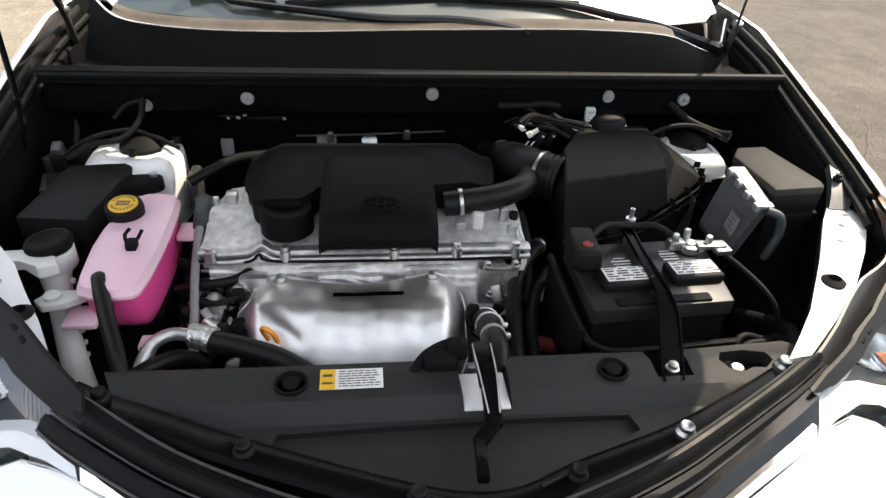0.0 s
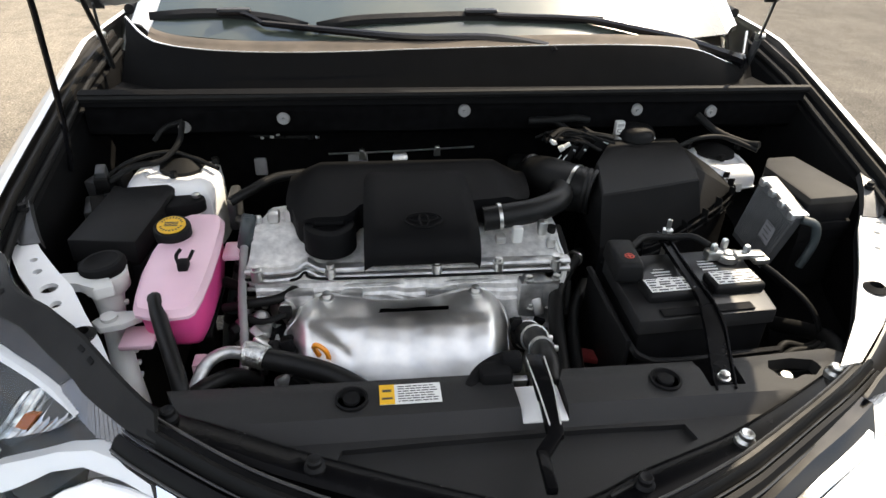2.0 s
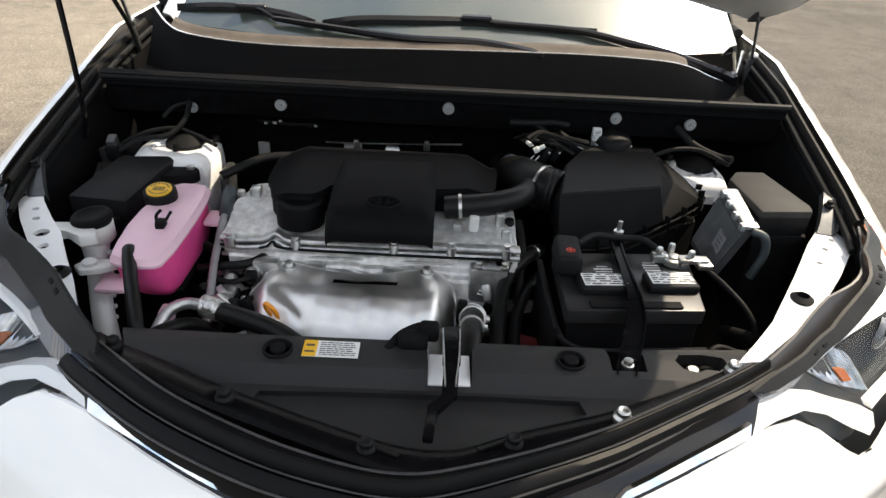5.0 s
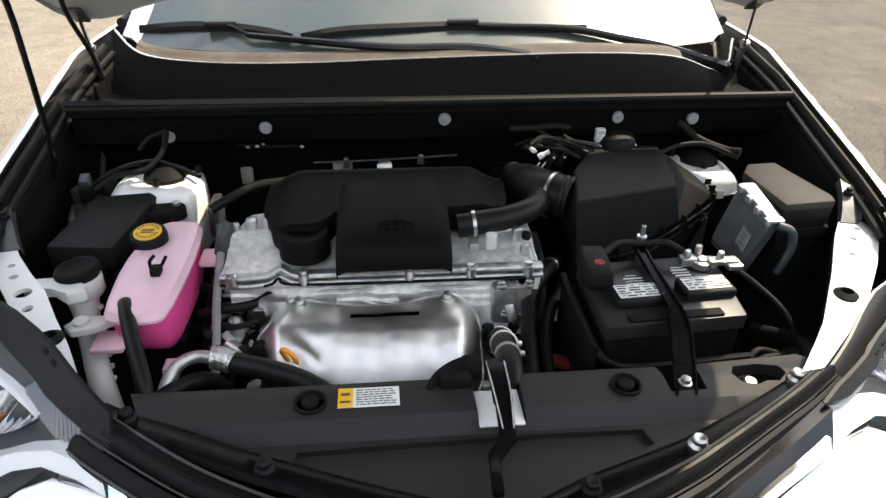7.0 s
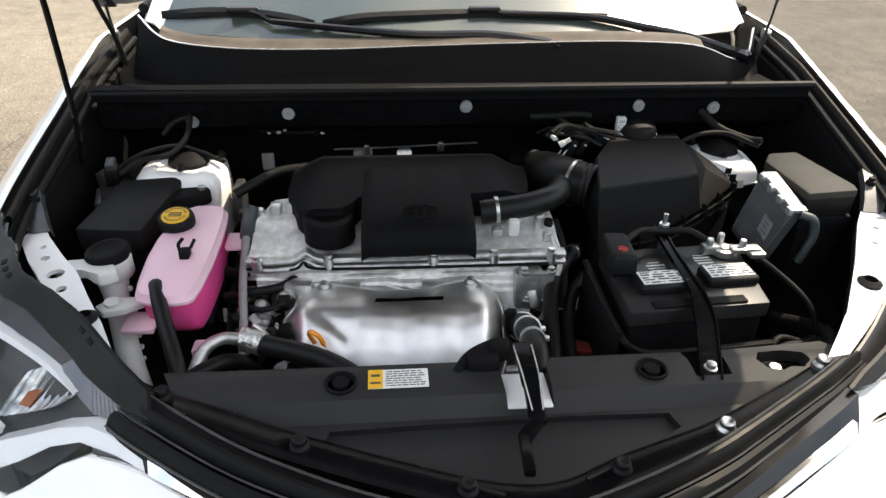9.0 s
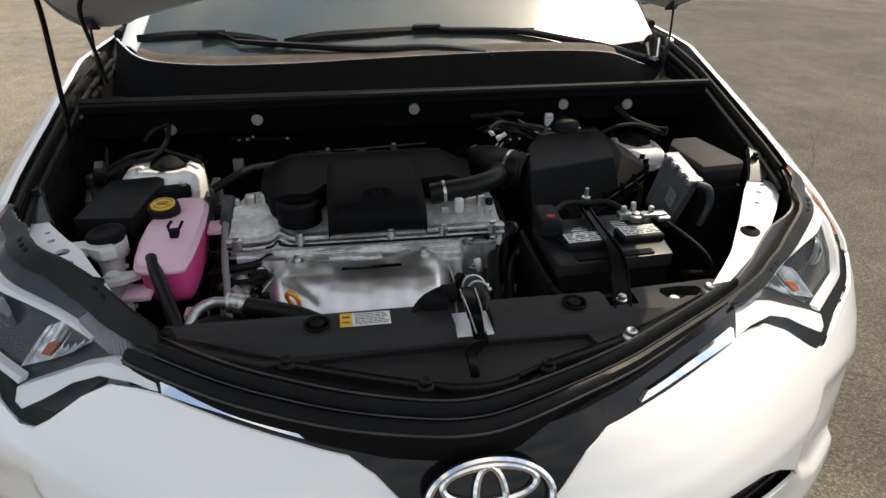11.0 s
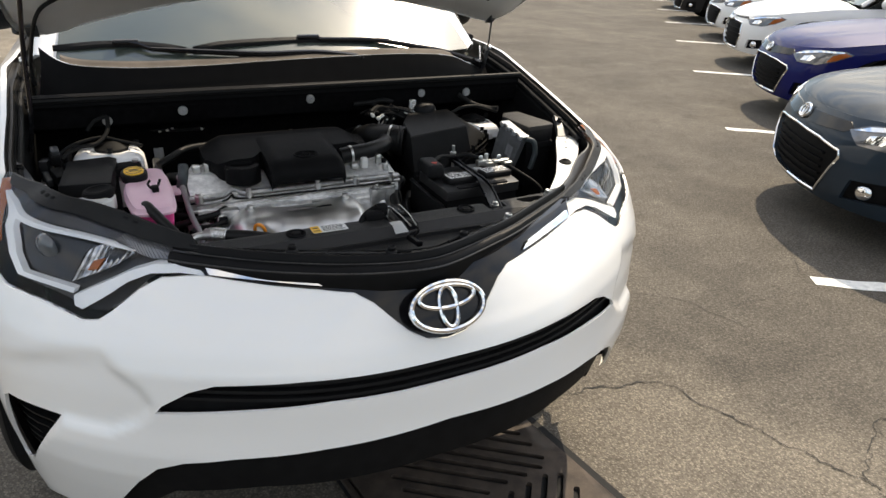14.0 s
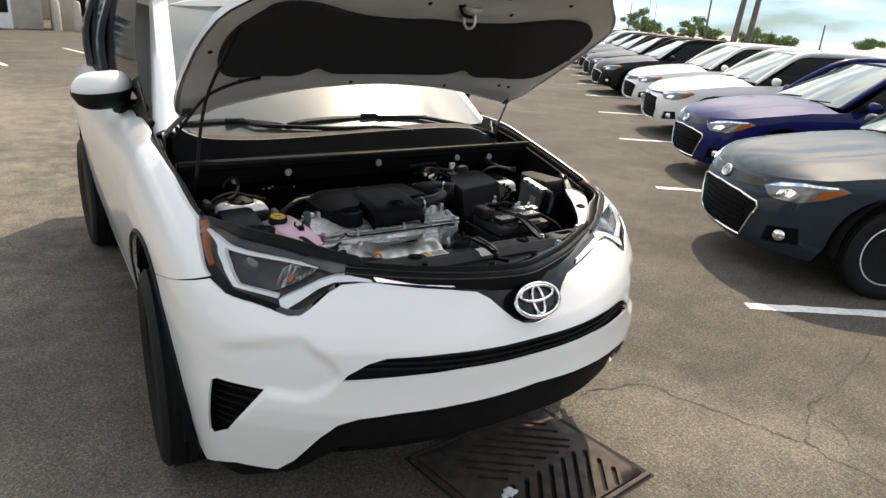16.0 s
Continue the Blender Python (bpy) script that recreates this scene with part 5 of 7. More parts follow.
tube(bm, [(.222, .72, .88), (.224, .64, .875), (.232, .53, .86), (.25, .515, .845), (.30, .512, .835), (.49, .52, .84)], .006, 6, 4)
box(bm, (.226, .62, .79), (.010, .20, .17), .003)
box(bm, (.36, .515, .76), (.26, .008, .14), .003)
part("tray", bm, BLACK, holder, "black plastic tray wall")


# ---- hoses and cables ----
def lettering(name, text, size, m, material, parent):
    """Flat letters in the built-in font, in the plane of m, as a mesh."""
    curve = bpy.data.curves.new(name, "FONT")
    curve.body, curve.size, curve.align_x = text, size, "CENTER"
    curve.extrude = .0002
    src = new(name, curve)
    me = bpy.data.meshes.new_from_object(src)
    bpy.data.objects.remove(src)
    bm = bmesh.new()
    bm.from_mesh(me)
    bm.transform(m)
    return part(name, bm, material, parent, smooth=False)


def hose(name, pts, r, material, label, category="hose", sides=12, n=6, ridges=0.0):
    bm = bmesh.new()
    tube(bm, pts, r, sides, n, ridges)
    ob = part(name, bm, material)
    return tagged(ob, label, category)


def clamp(parent, at, d, r, material=None):
    bm = bmesh.new()
    m = Matrix.Translation(at) @ Vector(d).to_track_quat("Z", "Y").to_matrix().to_4x4()
    lathe(bm, [(r, -.0032), (r + .002, -.0032), (r + .002, .0032), (r, .0032)], m, 18)
    box(bm, m @ Vector((r + .004, 0, 0)), (.009, .010, .007), .002, m=m.to_3x3())
    part("clamp", bm, material or STEEL, parent, "bright spring clamp")


hose("battery_cable", [(.285, .70, .935), (.32, .728, .938), (.37, .735, .932), (.41, .725, .937), (.435, .705, .93)], .006, RUBBER, "black battery cable across the battery top", "cable")
hose("battery_cable", [(.50, .69, .92), (.56, .66, .885), (.60, .60, .85), (.615, .56, .78)], .005, RUBBER, "black ground cable beside the battery", "cable")
for k in range(3):
    hose("wiring_harness", [(.46 + .01 * k, .50, .80 - .01 * k), (.52, .51 + .02 * k, .82), (.58, .53 + .015 * k, .825 - .01 * k), (.65, .60, .80)], .006, RUBBER, "black taped wiring harness beside the battery tray", "cable", ridges=.06)
hose("wiring_harness", [(.56, .45, .80), (.60, .52, .83), (.62, .60, .80), (.60, .68, .76)], .014, RUBBER, "black corrugated harness beside the apron rail", "cable", ridges=.1, n=12)

# ---- engine ----
engine = thing("engine", (-.1, .75, .45), "four-cylinder engine with a black cover and bare alloy castings", "engine")
# black cover: wide rear part, raised middle panel, filler
bm = bmesh.new()


def rear_at(x, y, off=0.0):
    e = smoothstep(.72, 1.0, abs((x + .095) / .235))
    return Vector((x, y, .955 - .03 * e + .008 * math.sin((y - .85) * 12) - .02 * smoothstep(1.0, 1.06, y) + off))


panel(bm, rear_at, rounded([(-.325, 1.05), (-.33, .90), (-.315, .875), (-.305, .83), (-.28, .805), (-.22, .805), (-.20, .825), (-.19, .845), (.03, .845), (.10, .86), (.14, .90), (.15, 1.0), (.13, 1.055)], .15, 2), (), .025, .05)
ecover = part("engine_cover", bm, COVERB, engine, "matt black plastic engine cover")
MID = [(.724, .898), (.719, .908), (.720, .922), (.728, .935), (.744, .948), (.765, .956), (.83, .966), (.92, .972), (.945, .968), (.955, .95)]
bm = bmesh.new()
rows = []
for y, z in MID:
    w0, w1 = -.187 + .01 * (z - .9), .014
    row = []
    for t in np.linspace(0, 1, 15):
        e = max(0, abs(2 * t - 1) - .82) / .18
        row.append(Vector((w0 + (w1 - w0) * t + (.012 * (y - .71)), y + .004 * e * e, z - .012 * e * e)))
    rows.append([Vector((row[0].x + .001, row[0].y + .008, max(.878, row[0].z - .05)))] + row + [Vector((row[-1].x - .001, row[-1].y + .008, max(.878, row[-1].z - .05)))])
grid_sheet(bm, rows)
part("middle_panel", bm, COVERB, ecover, "raised middle panel", angle=50)
bm = bmesh.new()
MM = Matrix.Rotation(radians(9), 3, "X")
for rx, rz, dx, dz, w in ((.032, .019, 0, 0, .0045), (.008, .017, 0, 0, .0035), (.024, .009, 0, .006, .0035)):
    ring(bm, Vector((-.082 + dx, .770 + dz, .9590)), MM, rx, rz, w, .0022, 32)
part("moulded_badge", bm, COVERB, ecover, "moulded oval badge")
bm = bmesh.new()
lathe(bm, [(.046, -.04), (.046, .0), (.043, .006), (.030, .008), (.028, .003), (.001, .003)], Matrix.Translation((-.245, .818, .922)), 28)
box(bm, (-.245, .818, .930), (.05, .007, .010), .003)
part("oil_cap", bm, COVERB, engine, "black oil filler cap")
# cam cover
bm = bmesh.new()


def cam_at(x, y, off=0.0):
    return Vector((x, y, .872 + .018 * smoothstep(.80, .86, y) + .010 * math.exp(-((x + .285) / .012) ** 2) * (1 - smoothstep(.80, .84, y)) + off))


panel(bm, cam_at, [(-.388, .775), (-.30, .770), (-.285, .782), (-.27, .770), (.02, .768), (.16, .770), (.178, .79), (.178, .90), (.12, .96), (-.30, .97), (-.36, .955), (-.385, .88)], (), .02, .05)
cam_cover = part("cam_cover", bm, ALLOY, engine, "bare alloy cam cover")
for dz, dy, h, m in ((0, 0, .007, ALLOY2), (-.013, -.004, .008, ALLOY2)):
    bm = bmesh.new()
    rows = []
    for x in np.linspace(-.392, .182, 70):
        k = .011 * math.exp(-((x + .285) / .014) ** 2)
        y = .762 + dy + .012 * smoothstep(-.34, -.392, x) + k * .6
        z = .874 + dz + k - .006 * smoothstep(-.30, -.39, x)
        rows.append([Vector((x, y + .016, z - .002)), Vector((x, y + .004, z)), Vector((x, y - .004, z)), Vector((x, y - .007, z - .003)), Vector((x, y - .007, z - h))])
    grid_sheet(bm, rows)
    part("cover_flange", bm, m, cam_cover, "bright machined flange", angle=30)
for k, (y, z, r) in enumerate(((.768, .866, .004), (.765, .850, .003), (.763, .835, .004))):
    bm = bmesh.new()
    tube(bm, [(-.39, y + .004, z - .004), (-.31, y - .002, z), (-.288, y + .006, z + .010), (-.268, y - .002, z + .002), (-.1, y - .003, z), (.1, y - .003, z), (.18, y, z)], r, 8, 6)
    part("casting_rib", bm, ALLOY2, engine, "cast rib")
bm = bmesh.new()
rows = []
for z, y in ((.900, .738), (.890, .732), (.886, .724), (.878, .722), (.875, .716), (.866, .716), (.862, .711), (.852, .711), (.848, .706), (.838, .706), (.834, .700), (.822, .700), (.806, .694), (.79, .690), (.74, .70), (.70, .72), (.55, .74)):
    rows.append([Vector((x, y + (.007 * math.copysign(min(1, abs(2.2 * math.sin(x * 36 + z * 9))), math.sin(x * 36 + z * 9)) + .006 * noise.noise(Vector((x * 26, z * 40, 3)))) * .5 * (1 - smoothstep(.86, .885, z)), z + .002 * noise.noise(Vector((x * 40, 1, z * 30))))) for x in np.linspace(-.375 if z > .845 else -.312, .16, 110)])
grid_sheet(bm, rows)
part("cylinder_head", bm, ALLOY, engine, "bare alloy cylinder head")
for x, w, h in ((-.30, .05, .05), (-.21, .04, .03), (-.05, .06, .022), (.11, .045, .08), (.145, .03, .10)):
    bm = bmesh.new()
    box(bm, (x, .745, .825 - h * .25), (w, .03, h), .006)
    part("cast_boss", bm, ALLOY2, engine, "cast boss")
for x in (-.37, -.245, -.06, .05, .155):
    bm = bmesh.new()
    m = Matrix.Translation((x, .758, .876))
    lathe(bm, [(.010, -.02), (.010, .0), (.007, .001), (.007, .008), (.001, .009)], m, 10)
    part("cover_bolt", bm, STEEL, engine)
bm = bmesh.new()
lathe(bm, [(.0165, -.012), (.0165, .006), (.014, .008), (.008, .008), (.007, .002), (.004, .002), (.004, .006), (.001, .006)], Matrix.Translation((.094, .722, .809)) @ Matrix.Rotation(radians(60), 4, "X"), 20)
part("plug_bolt", bm, STEEL, engine, "round bright plug")
for p, s in (((-.352, .905, .898), (.022, .026, .022)), ((-.322, .910, .898), (.020, .026, .024)), ((-.382, .90, .890), (.016, .018, .024)), ((.092, .805, .902), (.020, .018, .032)), ((.06, .80, .897), (.02, .02, .016)), ((.145, .83, .90), (.018, .018, .03)), ((.155, .80, .885), (.016, .016, .02))):
    bm = bmesh.new()
    box(bm, p, s, .005)
    part("sensor", bm, MILK if p[0] > .07 and p[0] < .1 else STEEL, engine, "small sensor plug")
bm = bmesh.new()
tube(bm, [(.165, .80, .88), (.172, .76, .85), (.16, .74, .82)], .003, 6, 4)
tube(bm, [(.17, .81, .885), (.178, .765, .855), (.165, .74, .815)], .003, 6, 4)
part("bright_wire", bm, MILK, engine, "pale wires")
# heat shield: a pressed sheet with a rolled wavy edge, slot and creases
bm = bmesh.new()
rows = []
PY, PZ = (.700, .690, .668, .645, .622, .600, .578, .556, .535, .515), (.860, .868, .868, .869, .868, .862, .848, .828, .803, .775)
NR, NC = 40, 72
for i in range(NR + 1):
    f = i / NR
    y, z = float(np.interp(f * 9, range(10), PY)), float(np.interp(f * 9, range(10), PZ))
    x0 = -.298 - .026 * smoothstep(.1, .5, f) + .05 * smoothstep(.75, 1, f)
    x1 = .050 + .014 * smoothstep(0, .3, f) - .02 * smoothstep(.75, 1, f)
    row = []
    for j in range(NC + 1):
        x = x0 + (x1 - x0) * j / NC
        e = max(0, abs(2 * j / NC - 1) - .74) / .26
        dip = math.exp(-((x + .125) / .085) ** 2) * (1 - smoothstep(0, .26, f))
        wave = (.0048 * math.sin(x * 64) + .0030 * math.sin(x * 131 + 1) + .002 * noise.noise(Vector((x * 30, f * 5, 2)))) * smoothstep(.38, .75, f)
        side = (x + .232) * .51 + (y - .592) * .86
        along = (x + .232) * .86 - (y - .592) * .51
        dent = -.005 * math.exp(-(side / .010) ** 2 - (along / .030) ** 4) + .003 * math.exp(-((side + .018) / .010) ** 2 - (along / .032) ** 4)
        row.append(Vector((x, y - .038 * dip + .05 * e * e * smoothstep(.2, .6, f) + wave * .6, z - (.018 + .024 * smoothstep(.05, .5, f)) * e * e * (1.9 if j > NC / 2 else 1.2) - .006 * dip + wave + dent)))
    rows.append(row)
vs = [[bm.verts.new(p) for p in row] for row in rows]
for i in range(NR):
    for j in range(NC):
        if not (i in (14, 15) and 29 <= j <= 50):
            bm.faces.new((vs[i][j], vs[i][j + 1], vs[i + 1][j + 1], vs[i + 1][j]))
shield = part("heat_shield", bm, SHEET, engine, "bright pressed steel heat shield", angle=60)
bm = bmesh.new()
tube(bm, [rows[0][j] + Vector((0, .002, .001)) for j in range(0, NC + 1, 3)], .0045, 8, 2)
tube(bm, [rows[i][NC] for i in range(0, NR + 1, 3)], .003, 6, 2)
tube(bm, [rows[i][0] for i in range(0, NR + 1, 3)], .003, 6, 2)
part("rolled_edge", bm, SHEET, shield)
bm = bmesh.new()
box(bm, (-.105, .64, .848), (.16, .10, .004))
part("slot_shadow_plate", bm, BLACK_DARK, shield)
for x in (-.252, .005):
    bm = bmesh.new()
    lathe(bm, [(.013, -.01), (.013, .001), (.008, .002), (.008, .010), (.001, .011)], Matrix.Translation((x, .680, .868)), 12)
    part("shield_bolt", bm, STEEL, shield)
# dark gasket seam below the flange
bm = bmesh.new()
tube(bm, [(-.392, .764, .853), (-.31, .753, .857), (-.288, .758, .868), (-.266, .752, .858), (-.1, .750, .856), (.1, .750, .856), (.182, .755, .856)], .0028, 6, 6)
part("gasket", bm, BLACK_DARK, engine, "black gasket seam")
HEAD, TOP = Vector((0, -.042, .030)), Vector((0, -.030, .022))
for ob in engine.children_recursive:
    kind = ob.name.split(".")[0]
    if kind in ("cam_cover", "cover_flange", "casting_rib", "cover_bolt", "sensor", "bright_wire", "gasket", "oil_cap", "cast_boss"):
        ob.data.transform(Matrix.Translation(HEAD))
    elif kind in ("engine_cover", "middle_panel", "moulded_badge"):
        ob.data.transform(Matrix.Translation(TOP))
# oil control valve, its collar and plug, at the belt end
bm = bmesh.new()
lathe(bm, [(.001, .030), (.010, .030), (.013, .026), (.013, .012), (.015, .010), (.015, .004), (.012, .002), (.012, -.012), (.018, -.014), (.018, -.022), (.001, -.022)], Matrix.Translation((-.318, .700, .838)) @ Matrix.Rotation(radians(62), 4, "X") @ Matrix.Rotation(radians(-12), 4, "Y"), 20)
valve = part("oil_control_valve", bm, STEEL, engine, "bright cylindrical control valve")
bm = bmesh.new()
box(bm, (-.322, .668, .850), (.022, .020, .018), .004)
part("plug", bm, BLACK, valve, "black connector")
bm = bmesh.new()
tube(bm, [(-.322, .66, .852), (-.345, .645, .852), (-.372, .65, .848), (-.392, .672, .845)], .005, 8, 5)
part("wire", bm, RUBBER, valve)
# water outlet at the gearbox end: stacked flanges with bolts
for z, w, d in ((.852, .060, .040), (.842, .052, .034), (.815, .036, .030), (.790, .046, .036), (.782, .040, .030)):
    bm = bmesh.new()
    box(bm, (.128, .706, z + .024), (w, d, .008 if w > .037 else .045), .003)
    part("outlet_flange", bm, ALLOY2, engine, "cast outlet flange")
for x, y, z in ((.103, .692, .881), (.152, .692, .881), (.112, .690, .820), (.146, .690, .820)):
    bm = bmesh.new()
    lathe(bm, [(.009, -.004), (.009, .0), (.006, .001), (.006, .007), (.001, .008)], Matrix.Translation((x, y, z)), 8)
    part("outlet_bolt", bm, STEEL, engine)
bm = bmesh.new()
tube(bm, [(.19, .84, .90), (.196, .79, .87), (.192, .74, .83), (.185, .70, .79)], .008, 10, 12, .12)
part("wire_sleeve", bm, RUBBER, engine, "black corrugated wire sleeve")
# belt side: pulleys, brackets and small parts below the tank
for k in range(54):
    random.seed(100 + k)
    p = Vector((random.uniform(-.41, -.295), random.uniform(.555, .745), random.uniform(.755, .838)))
    bm = bmesh.new()
    if k % 3 == 0:
        lathe(bm, [(.011, -.014), (.014, .0), (.011, .004), (.006, .006), (.006, .012), (.001, .012)], Matrix.Translation(p) @ Matrix.Rotation(radians(random.uniform(30, 100)), 4, "X") @ Matrix.Rotation(radians(random.uniform(-40, 40)), 4, "Y"), 14)
    else:
        box(bm, p, (random.uniform(.008, .035), random.uniform(.008, .03), random.uniform(.01, .035)), .003, m=Euler((random.uniform(-.5, .5), random.uniform(-.5, .5), random.uniform(-.8, .8))).to_matrix())
    part("fitting", bm, (ALLOY2, BLACK, STEEL, BLACK_DARK)[k % 4], engine)
for k in range(30):
    random.seed(300 + k)
    p = Vector((random.uniform(.06, .165), random.uniform(.56, .745), random.uniform(.74, .83)))
    bm = bmesh.new()
    box(bm, p, (random.uniform(.008, .028), random.uniform(.008, .03), random.uniform(.01, .05)), .003, m=Euler((random.uniform(-.5, .5), random.uniform(-.5, .5), 0)).to_matrix())
    part("fitting", bm, (ALLOY2, BLACK, BLACK_DARK)[k % 3], engine)
random.seed(5)
# rear of the engine: rail with bright screws and a bracket
bm = bmesh.new()
tube(bm, [(-.26, 1.188, .908), (-.1, 1.19, .911), (.08, 1.188, .920)], .0022, 6, 4)
for x in (-.195, -.02):
    box(bm, (x + .012, 1.182, .917 + .03 * (x + .1)), (.012, .012, .014), .003)
    box(bm, (x + .012, 1.184, .906 + .03 * (x + .1)), (.016, .006, .016), .002)
lathe(bm, [(.018, -.02), (.018, .0), (.010, .004), (.001, .004)], Matrix.Translation((-.094, 1.195, .893)) @ Matrix.Rotation(radians(60), 4, "X"), 16)
part("rear_rail", bm, STEEL, engine, "thin rail with bright screws")
bm = bmesh.new()
box(bm, (-.193, 1.198, .893), (.045, .006, .024), .002)
part("rear_plate", bm, CLIPGREY, engine, "dull grey plate behind the engine cover")
bm = bmesh.new()
box(bm, (-.418, 1.203, .873), (.028, .010, .042), .003)
part("rear_plate", bm, CLIPGREY, engine, "dull grey plate behind the engine cover")

# ---- intake hose, coolant hoses, pipes ----
h = hose("breather_hose", [(.035, .800, .945), (.075, .800, .950), (.135, .815, .952), (.188, .85, .952), (.213, .91, .945), (.208, .98, .940), (.190, 1.05, .932), (.165, 1.11, .91)], .023, HOSEB, "black ribless air hose curving behind the engine cover", sides=16)
clamp(h, (.065, .800, .949), (1, 0, .1), .0235, STEEL)
clamp(h, (.188, 1.055, .931), (-.3, 1, -.2), .0235)
h = hose("radiator_hose", [(.098, .66, .77), (.094, .635, .80), (.090, .59, .835), (.086, .54, .86), (.080, .47, .88), (.07, .40, .85)], [.025, .025, .023, .018, .018, .018], HOSEB, "black radiator hose with bright clamps", sides=16)
clamp(h, (.094, .63, .805), (0, -.8, .6), .0248)
clamp(h, (.089, .575, .843), (0, -.85, .5), .0222)
clamp(h, (.084, .52, .868), (0, -.9, .4), .0188)
h = hose("heater_hose", [(.24, .83, .84), (.215, .79, .85), (.165, .71, .85), (.145, .64, .83), (.135, .55, .80), (.13, .45, .76)], .014, HOSEB, "black heater hose beside the battery tray", sides=12)
clamp(h, (.222, .80, .85), (.5, .6, 0), .0145)
hose("heater_hose", [(.235, .76, .82), (.20, .70, .815), (.175, .62, .80), (.165, .5, .76)], .011, HOSEB, "thinner black hose beside the heater hose", sides=10)
ac = hose("refrigerant_pipe", [(-.445, .475, .80), (-.44, .505, .84), (-.425, .535, .862), (-.40, .55, .868), (-.37, .546, .868)], .0100, ALLOY2, "bent bare aluminium refrigerant pipe with a crimped collar", "pipe", sides=14)
bm = bmesh.new()
tube(bm, [(-.372, .5465, .868), (-.365, .545, .868), (-.355, .541, .868), (-.345, .537, .867), (-.338, .534, .866)], .0185, 18, 3, .06)
part("crimped_collar", bm, KNURL, ac, "crimped metal collar")
hose("refrigerant_hose", [(-.34, .535, .866), (-.29, .52, .862), (-.24, .502, .855), (-.19, .475, .84), (-.12, .44, .80)], .0165, HOSEB, "black refrigerant hose with faint print", sides=14)
bm = bmesh.new()
tube(bm, [(-.262, .560, .845), (-.268, .552, .868), (-.262, .540, .882), (-.25, .535, .875), (-.246, .54, .855), (-.252, .545, .84)], .0042, 8, 5)
dip = part("dipstick", bm, ORANGE)
tagged(dip, "orange plastic dipstick loop beside the heat shield", "dipstick")
bm = bmesh.new()
tube(bm, [(-.25, .54, .855), (-.235, .52, .85), (-.20, .485, .838), (-.18, .46, .82)], .003, 6, 3)
part("dipstick_tube", bm, STEEL, dip)
hose("vacuum_hose", [(-.43, .70, .84), (-.38, .695, .852), (-.33, .70, .858), (-.30, .73, .865), (-.285, .755, .872)], .0085, HOSEB, "thin black hose across the engine front", sides=10)
hose("coolant_hose", [(-.50, .602, .93), (-.497, .585, .945), (-.475, .53, .93), (-.445, .46, .905), (-.435, .43, .87), (-.43, .40, .8)], .0115, HOSEB, "black coolant hose from the tank to the radiator", sides=12)
hose("coolant_hose", [(-.44, .48, .85), (-.42, .50, .85), (-.39, .53, .84), (-.36, .56, .80)], .012, HOSEB, "short black hose below the tank", sides=12)
hose("wiring_harness", [(-.40, .84, .92), (-.398, .78, .905), (-.395, .70, .87), (-.385, .62, .84), (-.382, .57, .81)], .007, CLIPGREY, "grey taped harness beside the cam cover", "cable", ridges=.08, n=10)

# ---- coolant tank ----
tank = thing("coolant_tank", (-.465, .70, .84), "milky plastic coolant tank, half full of pink coolant", "coolant tank")
TOPQ = [(-.530, .588), (-.517, .560), (-.452, .555), (-.436, .572), (-.430, .70), (-.434, .828), (-.448, .850), (-.508, .850), (-.526, .80), (-.540, .70)]


def inset2(poly, d):
    cx, cy = sum(p[0] for p in poly) / len(poly), sum(p[1] for p in poly) / len(poly)
    return [(cx + (x - cx) * (1 - d / .05), cy + (y - cy) * (1 - d / .15)) for x, y in poly]


bm = bmesh.new()
lo = inset2(TOPQ, .008)
rows = []
for z, d, back in ((.836, .018, .05), (.840, .011, .042), (.862, .008, .022), (.90, .006, .004), (.927, .005, 0)):
    rows.append([(x, y + back * (.85 - y) / .29, z) for x, y in rounded(inset2(TOPQ, d), .25, 1)])
grid_sheet(bm, rows, closed=True)
bm.faces.new(list(bm.verts)[:len(rows[0])][::-1])
part("lower_shell", bm, PINK, tank, "plastic full of pink coolant")
bm = bmesh.new()
rows = []
for z, d in ((.926, .0048), (.929, .003), (.930, -.002), (.935, -.002), (.938, .001), (.946, .004), (.950, .012)):
    rows.append([(x, y, z) for x, y in rounded(inset2(TOPQ, d), .25, 1)])
grid_sheet(bm, rows, closed=True)
bm.faces.new(list(bm.verts)[-len(rows[0]):])
part("upper_shell", bm, PINKTOP, tank, "milky pink upper shell")
bm = bmesh.new()
box(bm, (-.470, .664, .956), (.016, .022, .014), .003)
tube(bm, [(-.478, .667, .956), (-.484, .682, .962), (-.478, .692, .968)], .003, 6, 3)
tube(bm, [(-.463, .672, .96), (-.456, .682, .972)], .003, 6, 2)
part("clip", bm, BLACK_DARK, tank, "small black clip")
bm = bmesh.new()
CAP = Matrix.Translation((-.508, .768, .960)) @ Matrix.Rotation(radians(8), 4, "X")
prof = [(.030, -.012), (.031, .0), (.030, .008), (.028, .010), (.001, .010)]
lathe(bm, prof, CAP, 32)
cap = part("filler_cap", bm, BLACK, tank, "black filler cap with a yellow disc")
bm = bmesh.new()
lathe(bm, [(.001, .0128), (.022, .0128), (.0235, .0115), (.0235, .0095), (.001, .0095)], CAP, 28)
disc = part("yellow_disc", bm, YELLOW, cap)
bm = bmesh.new()
for k in range(9):
    a = radians(20 + 17 * k)
    for s in (1, -1):
        q = Matrix.Rotation(a * s + (0 if s > 0 else 0), 3, "Z")
        box(bm, CAP @ Vector((.0175 * math.cos(a), s * .0175 * math.sin(a), .0130)), (.0035, .0026, .0006), m=CAP.to_3x3() @ q)
